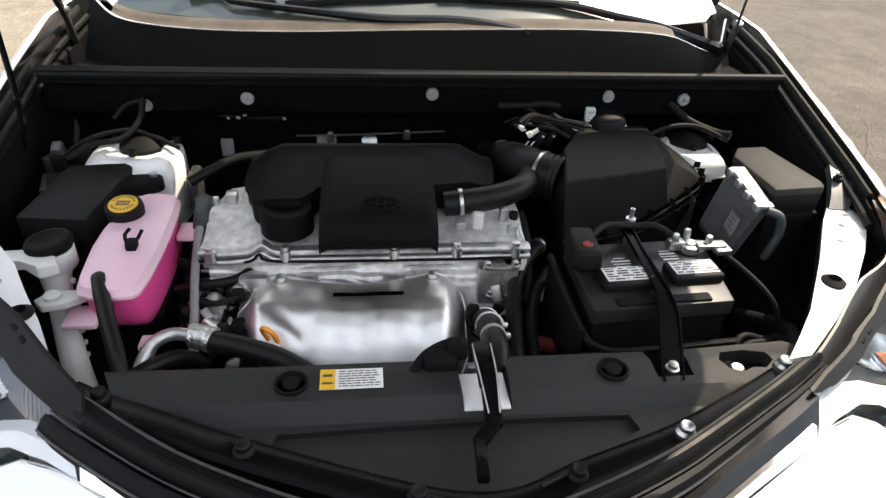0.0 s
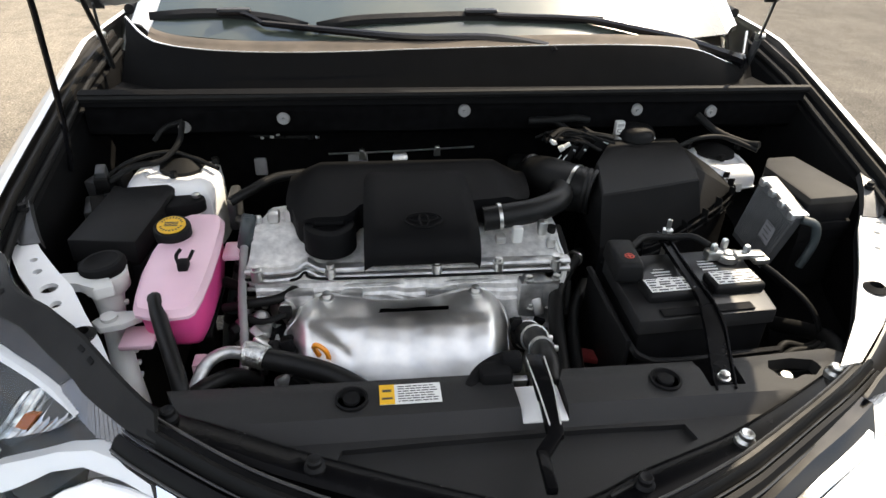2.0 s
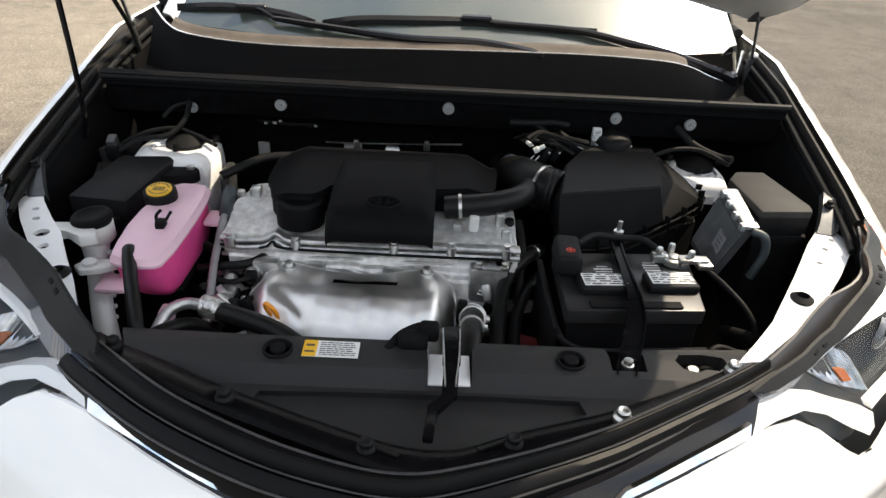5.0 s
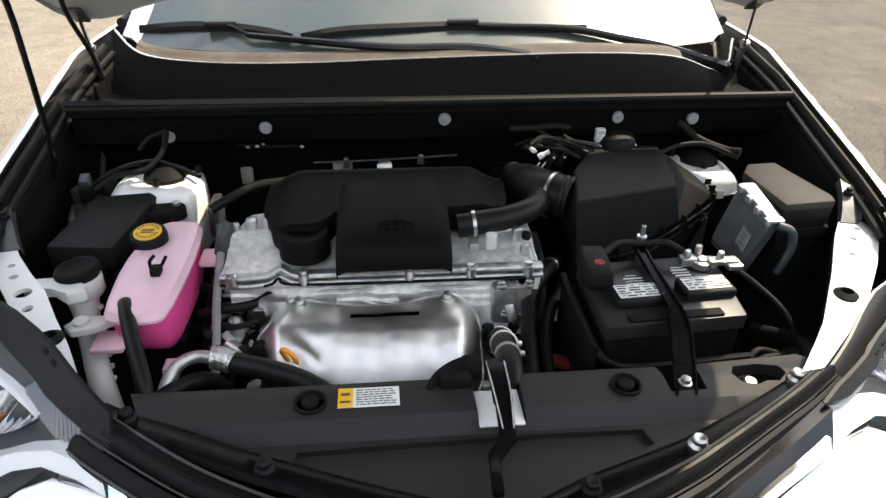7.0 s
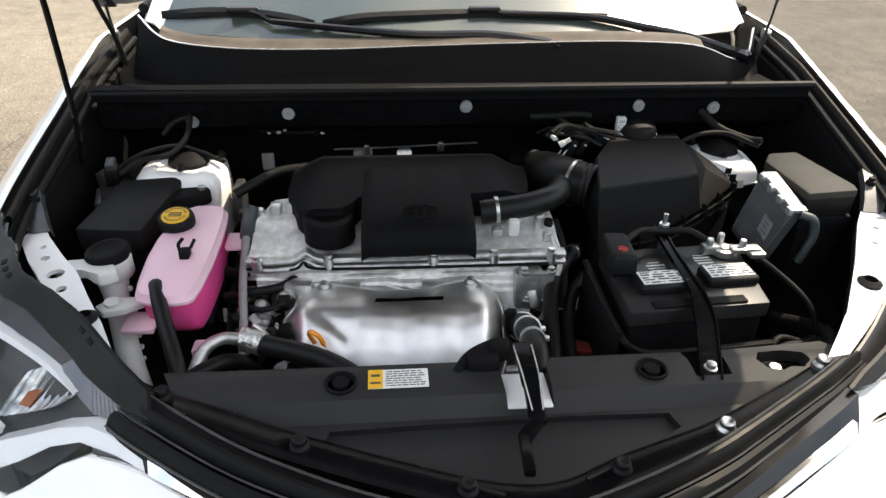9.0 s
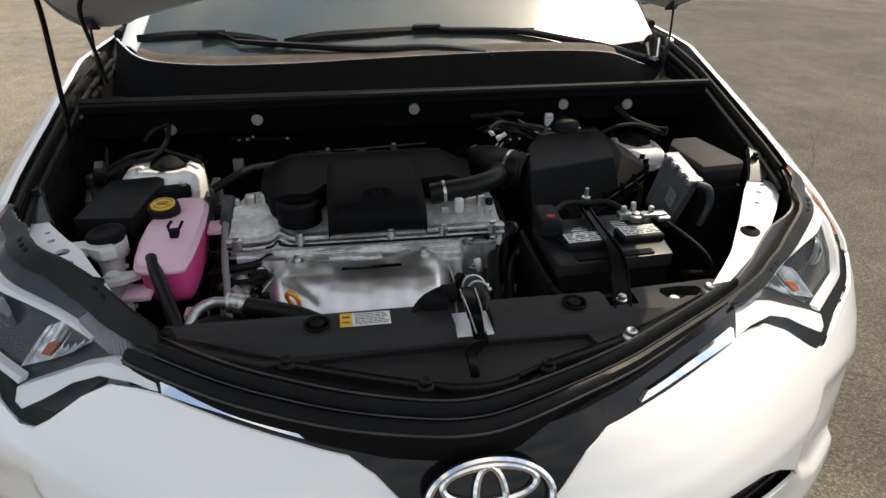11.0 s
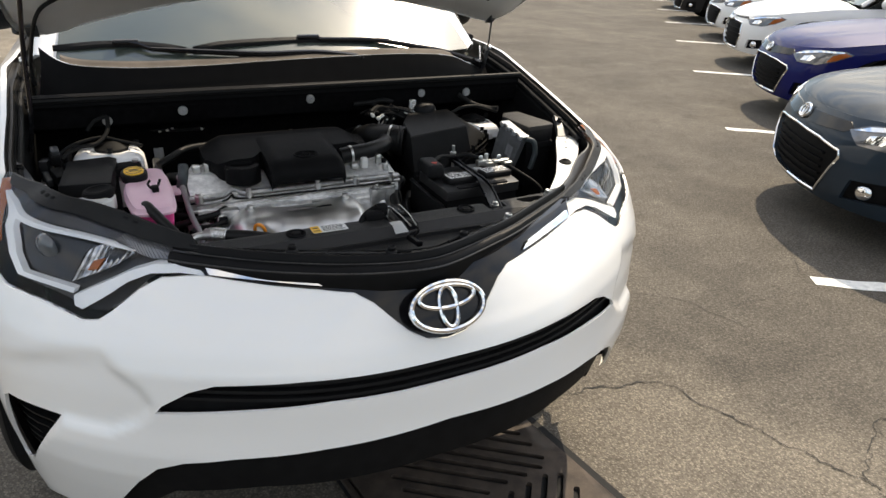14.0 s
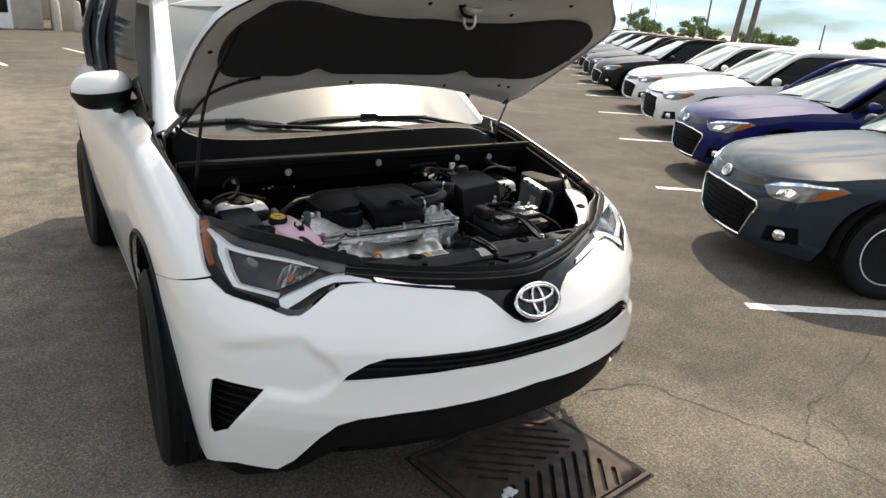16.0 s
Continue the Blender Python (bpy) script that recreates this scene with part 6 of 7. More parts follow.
for dy in (.0045, 0, -.0045):
    box(bm, CAP @ Vector((0, dy, .0130)), (.022, .0022, .0006), m=CAP.to_3x3())
part("print_bar", bm, PRINT, disc)
bm = bmesh.new()
lathe(bm, [(.023, -.03), (.023, .01), (.001, .01)], Matrix.Translation((-.508, .768, .942)), 20)
part("filler_neck", bm, PINKTOP, tank, "moulded filler neck")
for at, size in (((-.420, .79, .90), (.03, .05, .012)), ((-.445, .565, .83), (.02, .03, .03)), ((-.528, .575, .885), (.05, .05, .01))):
    bm = bmesh.new()
    box(bm, at, size, .004)
    part("tank_lug", bm, PINKTOP, tank, "moulded lug")
bm = bmesh.new()
box(bm, (-.465, .70, .72), (.03, .03, .22), .004)
box(bm, (-.475, .72, .832), (.07, .17, .008), .003)
part("tank_bracket", bm, BLACK_DARK, tank, "black steel bracket")

# ---- washer filler ----
washer = thing("washer_filler", (-.57, .62, .70), "natural plastic washer filler neck with a black cap", "washer tank")
bm = bmesh.new()
lathe(bm, [(.028, -.014), (.033, -.006), (.035, .0), (.035, .004), (.032, .009), (.026, .010), (.021, .006), (.001, .005)], Matrix.Translation((-.590, .664, .960)) @ Matrix.Rotation(radians(-6), 4, "Y"), 28)
part("cap", bm, BLACK_DARK, washer, "black snap cap")
bm = bmesh.new()
lathe(bm, [(.031, -.034), (.034, -.030), (.034, -.002), (.030, .0), (.029, -.03)], Matrix.Translation((-.590, .662, .953)), 28)
tube(bm, [(-.590, .660, .940), (-.588, .652, .915), (-.582, .635, .89), (-.570, .60, .855), (-.553, .56, .81), (-.53, .52, .74)], [.030, .024, .019, .018, .019, .02], 20, 5)
neck = part("neck", bm, MILK, washer, "translucent filler neck")
for k in range(7):
    bm = bmesh.new()
    q = Vector((-.5605, .642, .905)).lerp(Vector((-.538, .572, .815)), k / 6)
    box(bm, q, (.007, .008, .007), .002)
    part("rack_tooth", bm, MILK, neck)
bm = bmesh.new()
prism(bm, [(-.665, .632), (-.648, .652), (-.612, .655), (-.575, .640), (-.560, .612), (-.585, .600), (-.615, .625), (-.640, .618)], .940, .958, bevel=.004)
part("lug", bm, MILK, washer, "moulded fixing arm")
bm = bmesh.new()
prism(bm, [(-.592, .578), (-.575, .600), (-.535, .602), (-.520, .585), (-.545, .568), (-.575, .560)], .908, .918, bevel=.003)
lathe(bm, [(.012, 0), (.012, .006), (.006, .007), (.001, .007)], Matrix.Translation((-.566, .582, .918)), 18)
part("lug", bm, MILK, washer, "moulded fixing lug")
bm = bmesh.new()
box(bm, (-.54, .50, .66), (.12, .14, .18), .02)
part("reservoir", bm, MILK, washer, "translucent reservoir")

# ---- fuse box beside the tank ----
fuse = thing("fuse_box", (-.61, .86, .86), "black plastic fuse box with a flat lid", "fuse box")
FQ = [(-.675, .752), (-.562, .739), (-.540, .935), (-.556, .953), (-.655, .940)]
bm = bmesh.new()
prism(bm, FQ, .915, .957, bevel=.004)
part("lid", bm, BLACK, fuse, "black lid")
bm = bmesh.new()
prism(bm, inset2(FQ, .006), .905, .917, bevel=.001)
part("lid_gap", bm, BLACK_DARK, fuse)
bm = bmesh.new()
prism(bm, inset2(FQ, .001), .78, .907, bevel=.004)
part("base", bm, BLACK_DARK, fuse, "black base")
for x, y in ((-.64, .745), (-.59, .739)):
    bm = bmesh.new()
    box(bm, (x, y, .905), (.02, .008, .03), .002)
    part("latch_tab", bm, BLACK, fuse)
bm = bmesh.new()
prism(bm, [(-.552, .87), (-.505, .885), (-.484, .90), (-.482, .918), (-.495, .93), (-.545, .925)], .922, .947, bevel=.006)
lug = part("lug", bm, BLACK_DARK, fuse, "black lug")
bm = bmesh.new()
lathe(bm, [(.008, 0), (.008, .006), (.001, .008)], Matrix.Translation((-.497, .908, .950)), 10)
part("screw", bm, STEEL, lug)

# ---- air filter box ----
air = thing("air_filter_box", (.40, .92, .80), "black plastic air filter box with a sloping lid", "air filter")
LID_TOP = [(.263, .818, .975), (.37, .838, .979), (.476, .862, .982), (.492, .93, .985), (.505, 1.0, .987), (.508, 1.06, .987), (.359, 1.056, .987), (.293, .949, .983)]
LID_LOW = [(.272, .802, .862), (.379, .812, .872), (.50, .866, .902), (.598, .935, .922), (.604, 1.0, .926), (.54, 1.078, .93), (.345, 1.075, .925), (.262, .955, .90)]
mid = Vector((.39, .95, .985))
rows = [[Vector(p) for p in LID_LOW]]
rows.append([Vector(a).lerp(Vector(b), .93) + Vector((0, 0, -.002)) for a, b in zip(LID_LOW, LID_TOP)])
rows.append([Vector(b) for b in LID_TOP])
rows.append([Vector(b).lerp(mid, .035) + Vector((0, 0, .003)) for b in LID_TOP])
bm = bmesh.new()
grid_sheet(bm, rows, closed=True)
bm.faces.new(list(bm.verts)[-8:])
part("lid", bm, COVERG, air, "dark grey lid", angle=25)
bm = bmesh.new()
prism(bm, [(.268, .80), (.379, .808), (.50, .862), (.602, .935), (.608, 1.02), (.53, 1.075), (.32, 1.07)], .66, .872, bevel=.006)
part("base", bm, BLACK_DARK, air, "black lower box")
bm = bmesh.new()
tube(bm, [Vector(p) + Vector((.004, -.006, -.004)) for p in LID_LOW[:6]], .0024, 6, 3)
tube(bm, [Vector(p) + Vector((.004, -.006, -.022)) for p in LID_LOW[:6]], .0024, 6, 3)
part("flange", bm, COVERG, air)
fl = [Vector(p) for p in LID_LOW[:6]]
for k in range(11):
    t = .35 + 4.3 * k / 10
    i = min(4, int(t))
    p, d = fl[i].lerp(fl[i + 1], t - i), (fl[i + 1] - fl[i]).normalized()
    out = Vector((d.y, -d.x, 0))
    bm = bmesh.new()
    box(bm, p + out * .006 + Vector((0, 0, -.008)), (.0018, .014, .042), .0006, 1, d.to_track_quat("X", "Z").to_matrix())
    part("rib", bm, COVERG, air)
h = hose("intake_hose", [(.28, .90, .94), (.24, .93, .94), (.205, .99, .93), (.19, 1.06, .90)], .045, HOSEB, "black corrugated intake hose from the air filter box", sides=20, ridges=.06, n=8)
clamp(h, (.245, .925, .94), (-.6, .5, 0), .047)
# wiring behind
for k in range(9):
    random.seed(40 + k)
    a = Vector((random.uniform(.19, .24), random.uniform(1.03, 1.08), random.uniform(.99, 1.01)))
    b = Vector((random.uniform(.30, .36), random.uniform(1.0, 1.06), random.uniform(.985, 1.01)))
    hose("wiring_harness", [a, a.lerp(b, .3) + Vector((0, .01, .02 * random.random())), a.lerp(b, .7) + Vector((0, -.02 * random.random(), .012)), b], random.choice((.003, .004, .006)), RUBBER, "loose engine wiring against the firewall", "cable", sides=6)
# thin bright arcs stand for the glints on the clamp's rim
for k in range(2):
    rim = Vector((.252 + .012 * k, .975, .952))
    hose("clamp_band", [rim + Vector((-.038 * math.cos(q), .01 * math.sin(q), .045 * math.sin(q))) for q in np.linspace(-1.2, .9, 8)], .0013, STEEL, "thin bright arc for the glint on the intake bellows' clamp rim", "clamp", sides=6)
T = [Vector(p) for p in ((.182, 1.1, 1.018), (.236, 1.095, 1.021), (.28, 1.09, 1.026), (.317, 1.1, 1.018))]
loom = hose("wiring_harness", T, .008, RUBBER, "black taped harness branching against the firewall", "cable", ridges=.05, n=8)
bm = bmesh.new()
tube(bm, [T[1], Vector((.262, 1.09, 1.005)), Vector((.285, 1.085, .985)), Vector((.292, 1.06, .975))], .007, 10, 6, .05)
part("branch", bm, RUBBER, loom)
for p, size, turn in (((.300, 1.045, 1.006), (.030, .022, .022), .5), ((.328, 1.04, .992), (.034, .026, .026), .45), ((.262, 1.03, .972), (.014, .016, .040), .4), ((.285, 1.03, .975), (.013, .018, .034), .5)):
    bm = bmesh.new()
    r = Matrix.Rotation(turn, 3, "Y")
    box(bm, p, size, .003, m=r)
    for e in (-1, 1):
        box(bm, Vector(p) + r @ Vector((e * size[0] * .42, -size[1] * .5, 0)), (.003, .003, size[2] * 1.05), .0008, m=r)
    plug = part("connector", bm, BLACK)
    tagged(plug, "glossy black wiring connector over the intake bellows", "connector", "intake connectors")
    bm = bmesh.new()
    box(bm, Vector(p) + r @ Vector((size[0] * .2, -size[1] * .55, size[2] * .25)), (size[0] * .4, .002, .004), .0008, m=r)
    part("clip", bm, MILK, plug)
bm = bmesh.new()
d = Vector((.019, 0, .011)).normalized()
m = Matrix.Translation((.237, 1.02, .985)) @ d.to_track_quat("Z", "Y").to_matrix().to_4x4()
lathe(bm, [(.001, -.004), (.007, -.004), (.007, .006), (.005, .008), (.005, .022), (.001, .022)], m, 14)
tagged(part("sensor", bm, MILK), "small pale sensor beside the intake bellows", "sensor")
for k in range(16):
    random.seed(70 + k)
    bm = bmesh.new()
    p = (random.uniform(-.43, -.27), 1.20, .948 + random.uniform(-.006, .006)) if k < 10 else (random.uniform(.20, .34), random.uniform(.98, 1.08), random.uniform(.985, 1.01))
    box(bm, p, (random.uniform(.006, .012), .010, random.uniform(.004, .008)), .0015, m=Euler((0, random.uniform(-.6, .6), random.uniform(-.6, .6))).to_matrix())
    ob = part("connector", bm, MILK if k % 3 == 0 else BLACK)
    tagged(ob, "small wiring connector against the firewall", "connector", "firewall connectors")
random.seed(9)
hose("wiring_harness", [(-.45, 1.203, .955), (-.38, 1.203, .947), (-.31, 1.203, .946), (-.27, 1.203, .957), (-.15, 1.203, .955)], .005, RUBBER, "black harness clipped along the firewall", "cable", sides=8, ridges=.08, n=10)
bm = bmesh.new()
box(bm, (.379, 1.068, 1.012), (.02, .016, .03), .003)
lab = part("relay", bm, PAPER)
tagged(lab, "small white labelled relay behind the air filter box", "relay")
lettering("tag_text", "C1", .013, Matrix.Translation((.379, 1.0592, 1.003)) @ Matrix.Rotation(radians(90), 4, "X"), PRINT, lab)
for k in range(3):
    bm = bmesh.new()
    box(bm, (.379, 1.0592, 1.0165 + .003 * k), (.014, .001, .001))
    part("print_bar", bm, ECUGREY, lab)
bm = bmesh.new()
lathe(bm, [(.04, -.03), (.042, .0), (.036, .01), (.02, .016), (.001, .017)], Matrix.Translation((.42, 1.07, 1.0)), 24)
ob = part("brake_fluid_cap", bm, BLACK)
tagged(ob, "black brake fluid cap behind the air filter box", "cap")
bm = bmesh.new()
box(bm, (.42, 1.075, .97), (.09, .05, .05), .01)
part("fluid_reservoir", bm, MILK, ob, "pale fluid reservoir")

# ---- small things packed beside the engine ----
loom = hose("wiring_harness", [(-.388, .82, .955), (-.393, .80, .933), (-.413, .80, .851), (-.433, .80, .787), (-.450, .80, .719), (-.461, .80, .65)], .0125, BLUEGREY, "grey corrugated conduit running down beside the engine", "cable", ridges=.07, n=16)
for p, q in (((-.408, .80, .868), (-.413, .80, .852)), ((-.44, .80, .76), (-.446, .80, .738))):
    bm = bmesh.new()
    tube(bm, [Vector(p), Vector(q)], .0142, 12, 1)
    part("tape", bm, BLACK, loom, "black tape wrap")
pipe = hose("heater_hose", [(-.440, .775, .846), (-.389, .755, .838), (-.332, .748, .837), (-.300, .750, .852), (-.285, .757, .866)], .0095, HOSEB, "black hose curving up to the cam cover", n=8)
bm = bmesh.new()
lathe(bm, [(.001, .012), (.007, .012), (.008, .008), (.011, .006), (.011, -.004), (.008, -.006), (.008, -.014), (.001, -.014)], Matrix.Translation((-.281, .752, .876)) @ Matrix.Rotation(.35, 4, "Y"), 14)
part("end_fitting", bm, MILK, pipe, "cream plastic end fitting")
hose("wiring_harness", [(-.425, .77, .808), (-.395, .755, .802), (-.372, .752, .793), (-.345, .75, .780), (-.326, .75, .772)], .005, BLACK, "thin black cable to the knock sensor", "cable")
bm = bmesh.new()
d = Vector((.033, -.012, .038)).normalized()
m = Matrix.Translation((-.345, .755, .788)) @ d.to_track_quat("Z", "Y").to_matrix().to_4x4()
lathe(bm, [(.001, -.004), (.019, -.004), (.020, .0), (.020, .030), (.017, .032), (.017, .036), (.022, .037), (.022, .043), (.015, .045), (.015, .055), (.001, .055)], m, 20)
ob = part("coolant_sensor", bm, ALLOY2)
tagged(ob, "bare alloy barrel fitting on the cylinder head", "sensor")
bm = bmesh.new()
lathe(bm, [(.0225, .020), (.0235, .022), (.0235, .027), (.0225, .029)], m, 20)
part("ring_clamp", bm, STEEL, ob)
bm = bmesh.new()
ring(bm, Vector((-.325, .745, .770)), Matrix.Rotation(radians(80), 3, "X"), .010, .010, .005, .003, 20)
tagged(part("ring_terminal", bm, STEEL), "bright ring terminal bolted to the engine", "terminal")
for p, size, e, mt in (((-.387, .765, .800), (.040, .03, .018), (0, .2, .3), ALLOY2), ((-.362, .77, .815), (.018, .03, .020), (.3, 0, .2), ALLOY), ((-.40, .77, .760), (.030, .02, .012), (0, -.5, 0), ALLOY2), ((-.355, .755, .742), (.030, .03, .020), (.2, .3, 0), BLACK), ((-.372, .75, .717), (.055, .05, .050), (0, .1, .3), BLACK), ((-.335, .75, .730), (.014, .02, .018), (0, .3, 0), ALLOY), ((-.352, .74, .700), (.026, .02, .012), (0, -.2, 0), STEEL)):
    bm = bmesh.new()
    r = Euler(e).to_matrix()
    box(bm, p, size, min(size) * .2, m=r)
    for sx in (-.3, .3):
        lathe(bm, [(min(size) * .28, 0), (min(size) * .28, .004), (.001, .0045)], Matrix.Translation(Vector(p) + r @ Vector((sx * size[0], -size[1] * .5, 0))) @ Matrix.Rotation(radians(90), 4, "X"), 8)
    part("mount_lug", bm, mt, engine, "bolted lug on the engine's end")
bm = bmesh.new()
box(bm, (-.424, .775, .735), (.022, .02, .030), .003)
box(bm, (-.424, .765, .735), (.026, .004, .006), .001)
plug = part("connector", bm, BLUEGREY)
tagged(plug, "grey wiring connector on the conduit beside the engine", "connector", "engine connectors")
hose("wiring_harness", [(.166, .80, .925), (.170, .80, .88), (.172, .80, .839), (.164, .80, .794), (.150, .80, .74)], .0085, RUBBER, "black corrugated conduit beside the cylinder head", "cable", ridges=.12, n=16)
for k in range(3):
    hose("wiring_harness", [(.150 + .006 * k, .775, .905), (.158 + .004 * k, .77, .88), (.150 + .004 * k, .77, .850), (.132 + .003 * k, .772, .824 + .004 * k)], .0011, MILK, "thin pale wire looping beside the cylinder head", "cable", sides=6)
bm = bmesh.new()
box(bm, (.20, .62, .76), (.05, .03, .012), .003, m=Matrix.Rotation(.3, 3, "Y"))
tagged(part("red_cover", bm, DULLRED), "dull red plastic cover deep beside the battery", "cover")

# ---- relay box and engine computer beside the battery ----
relay = thing("relay_box", (.69, .84, .86), "black relay box with a dusty flat lid", "fuse box")
RQ = [(.632, .742), (.735, .752), (.742, .775), (.712, .93), (.65, .925), (.622, .885)]
bm = bmesh.new()
prism(bm, RQ, .986, 1.0, bevel=.005)
part("lid", bm, RELAYTOP, relay, "dusty grey-black lid")
bm = bmesh.new()
prism(bm, inset2(RQ, .001), .95, .988, bevel=.002)
part("lid_skirt", bm, BLACK, relay)
for z in (.945, .925, .90):
    bm = bmesh.new()
    prism(bm, inset2(RQ, -.003 if z > .93 else .002), z - .018, z, bevel=.002)
    part("rib", bm, BLACK_DARK, relay)
bm = bmesh.new()
prism(bm, inset2(RQ, .004), .80, .95, bevel=.004)
part("base", bm, BLACK_DARK, relay)
ecu = thing("engine_computer", (.60, .77, .84), "finned aluminium engine computer on edge", "control unit")
A, B = Vector((.597, .845, .99)), Vector((.601, .722, .968))
C, D = Vector((.552, .710, .872)), Vector((.545, .81, .885))
E1 = Vector((.02, .004, .002))
bm = bmesh.new()
f = [A, B, C, D]
bk = [p + E1 for p in f]
va = [bm.verts.new(p) for p in f]
vb = [bm.verts.new(p) for p in bk]
bm.faces.new(va)
bm.faces.new(vb[::-1])
for i in range(4):
    bm.faces.new((va[i], va[(i + 1) % 4], vb[(i + 1) % 4], vb[i]))
body = part("case", bm, ECUGREY, ecu, "cast aluminium case", smooth=False)
N = -(B - A).cross(D - A).normalized()
if N.x > 0:
    N = -N
for k in range(22):
    t = (k + .5) / 22
    bm = bmesh.new()
    a, b = A.lerp(B, t), D.lerp(C, t)
    tube(bm, [a.lerp(b, .12) + N * .002, a.lerp(b, .93) + N * .002], .0019, 6, 1)
    part("fin", bm, ECUGREY, body)
bm = bmesh.new()
c = A.lerp(B, .72).lerp(D.lerp(C, .72), .5) + N * .006
m = Matrix((((B - A).normalized()), ((A - D).normalized()), N)).transposed()
box(bm, c, (.032, .036, .001), m=m)
lab = part("label", bm, ECULABEL, ecu, "printed label")
bm = bmesh.new()
for k in range(5):
    box(bm, c + N * .001 + m @ Vector((random.uniform(-.004, .004), .016 - .008 * k, 0)), (.018, .0022, .0006), m=m)
part("print_bar", bm, PRINT, lab)
bm = bmesh.new()
ux = (B - A).normalized()
box(bm, A.lerp(B, .5) + Vector((.012, 0, .004)), ((B - A).length * .98, .030, .008), .003, 2, ux.to_track_quat("X", "Z").to_matrix())
for t in (.08, .36, .64, .92):
    box(bm, A.lerp(B, t) + Vector((-.003, 0, .0)), (.012, .016, .016), .004)
part("top_flange", bm, SHEETW, ecu, "bright folded flange")
hose("wiring_harness", [B + Vector((.012, 0, .0)), B + Vector((.035, -.01, -.008)), B + Vector((.043, -.012, -.04)), B + Vector((.036, -.014, -.07)), B + Vector((.03, -.012, -.095))], .008, BLUEGREY, "thick grey harness leaving the engine computer", "cable", sides=12)
hose("wiring_harness", [(.565, 1.09, 1.03), (.60, 1.05, 1.005), (.645, 1.01, .995), (.665, .985, 1.0)], .008, RUBBER, "black harness over the strut tower", "cable", ridges=.06, n=10)
hose("wiring_harness", [(.50, 1.02, .985), (.55, 1.03, 1.0), (.61, 1.03, 1.0), (.66, .98, .99)], .005, RUBBER, "thin black cable round the strut tower", "cable")
hose("wiring_harness", [(-.69, .98, .95), (-.64, 1.02, .975), (-.57, 1.04, .985), (-.52, 1.035, .972), (-.47, 1.00, .965)], .0045, RUBBER, "thin black cable lying over the strut tower", "cable", n=8)
hose("wiring_harness", [(-.67, .97, .955), (-.63, 1.0, .972), (-.58, 1.02, .975), (-.55, 1.05, 1.0), (-.545, 1.085, 1.03)], .006, RUBBER, "black cable round the strut tower", "cable")
hose("wiring_harness", [(-.60, 1.06, 1.0), (-.58, 1.08, 1.02), (-.545, 1.09, 1.03)], .005, RUBBER, "thin cable up to the cowl", "cable")
hose("vacuum_hose", [(-.44, .92, .93), (-.41, .94, .94), (-.36, .98, .95), (-.30, 1.0, .95)], .010, HOSEB, "black hose behind the engine cover")
hose("vacuum_hose", [(-.42, .90, .90), (-.40, .86, .91), (-.39, .82, .90)], .012, HOSEB, "short black hose beside the cam cover")
for k in range(10):
    random.seed(500 + k)
    bm = bmesh.new()
    p = Vector((random.uniform(-.72, -.64), random.uniform(.90, 1.02), random.uniform(.90, .97)))
    box(bm, p, (random.uniform(.01, .03), random.uniform(.02, .06), random.uniform(.02, .07)), .004, m=Euler((random.uniform(-.3, .3), 0, random.uniform(-.5, .5))).to_matrix())
    part("bracket", bm, ECUGREY if k % 2 else BLACK, fuse, "small bracket behind the box")
random.seed(11)
# ---- car park: lines, drain grate, patches and cracks ----
LINE_DIR = Vector((0.83, -0.56, 0)).normalized()
LINE_N = Vector((-LINE_DIR.y, LINE_DIR.x, 0))
for k in range(0, 8):
    o = Vector((2.6 + 2.06 * k, 0.87 + 2.43 * k, 0.004))
    bm = bmesh.new()
    n = 40
    a = [bm.verts.new(o + LINE_DIR * 4.6 * i / n - LINE_N * .05 * (1 + 0.25 * random.uniform(-1, 1))) for i in range(n + 1)]
    b = [bm.verts.new(o + LINE_DIR * 4.6 * i / n + LINE_N * .05 * (1 + 0.25 * random.uniform(-1, 1))) for i in range(n + 1)]
    for i in range(n):
        bm.faces.new((a[i], a[i + 1], b[i + 1], b[i]))
    tagged(part("parking_line", bm, LINEWHITE), "worn white painted parking line on asphalt", "road marking", "parking lines", "structure")
for pts in ([(1.9, 14.5), (1.3, 18.5), (.7, 21.5)], [(-.9, 16.0), (-1.1, 17.4)]):
    bm = bmesh.new()
    line = [Vector((x, y, .004)) for x, y in pts]
    grid_sheet(bm, [[p + Vector((-.05, 0, 0)), p + Vector((.05, 0, 0))] for p in smooth_line(line, 5)])
    tagged(part("parking_line", bm, LINEWHITE), "faded white painted line on asphalt", "road marking", "parking lines", "structure")

GO = Vector((.70, .045, 0))
GX, GY = Vector((-.595, -.06, 0)).normalized(), Vector((-.075, .585, 0)).normalized()
grate = thing("drain_grate", (.36, .33, 0), "rusty cast iron drain grate with slanting slots", "drain grate")


def gp(a, b, z):
    p = GO + GX * a + GY * b
    return Vector((p.x, p.y, z))


# flat black sheet on the ground: the shade below the grate, put into colour
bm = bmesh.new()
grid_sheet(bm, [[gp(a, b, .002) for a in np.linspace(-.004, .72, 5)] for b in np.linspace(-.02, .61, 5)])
part("pit", bm, PITSHADE, grate, "flat black sheet for the shade below the grate")
FR = [(0, 0), (.70, 0), (.70, .59), (0, .59)]
for a, b in zip(FR, FR[1:]):
    p, q = gp(*a, .006), gp(*b, .006)
    d = q - p
    bm = bmesh.new()
    box(bm, (p + q) / 2, (d.length - .012, .018, .016), .002, m=d.to_track_quat("X", "Z").to_matrix())
    part("frame_bar", bm, IRON, grate, "cast iron frame")


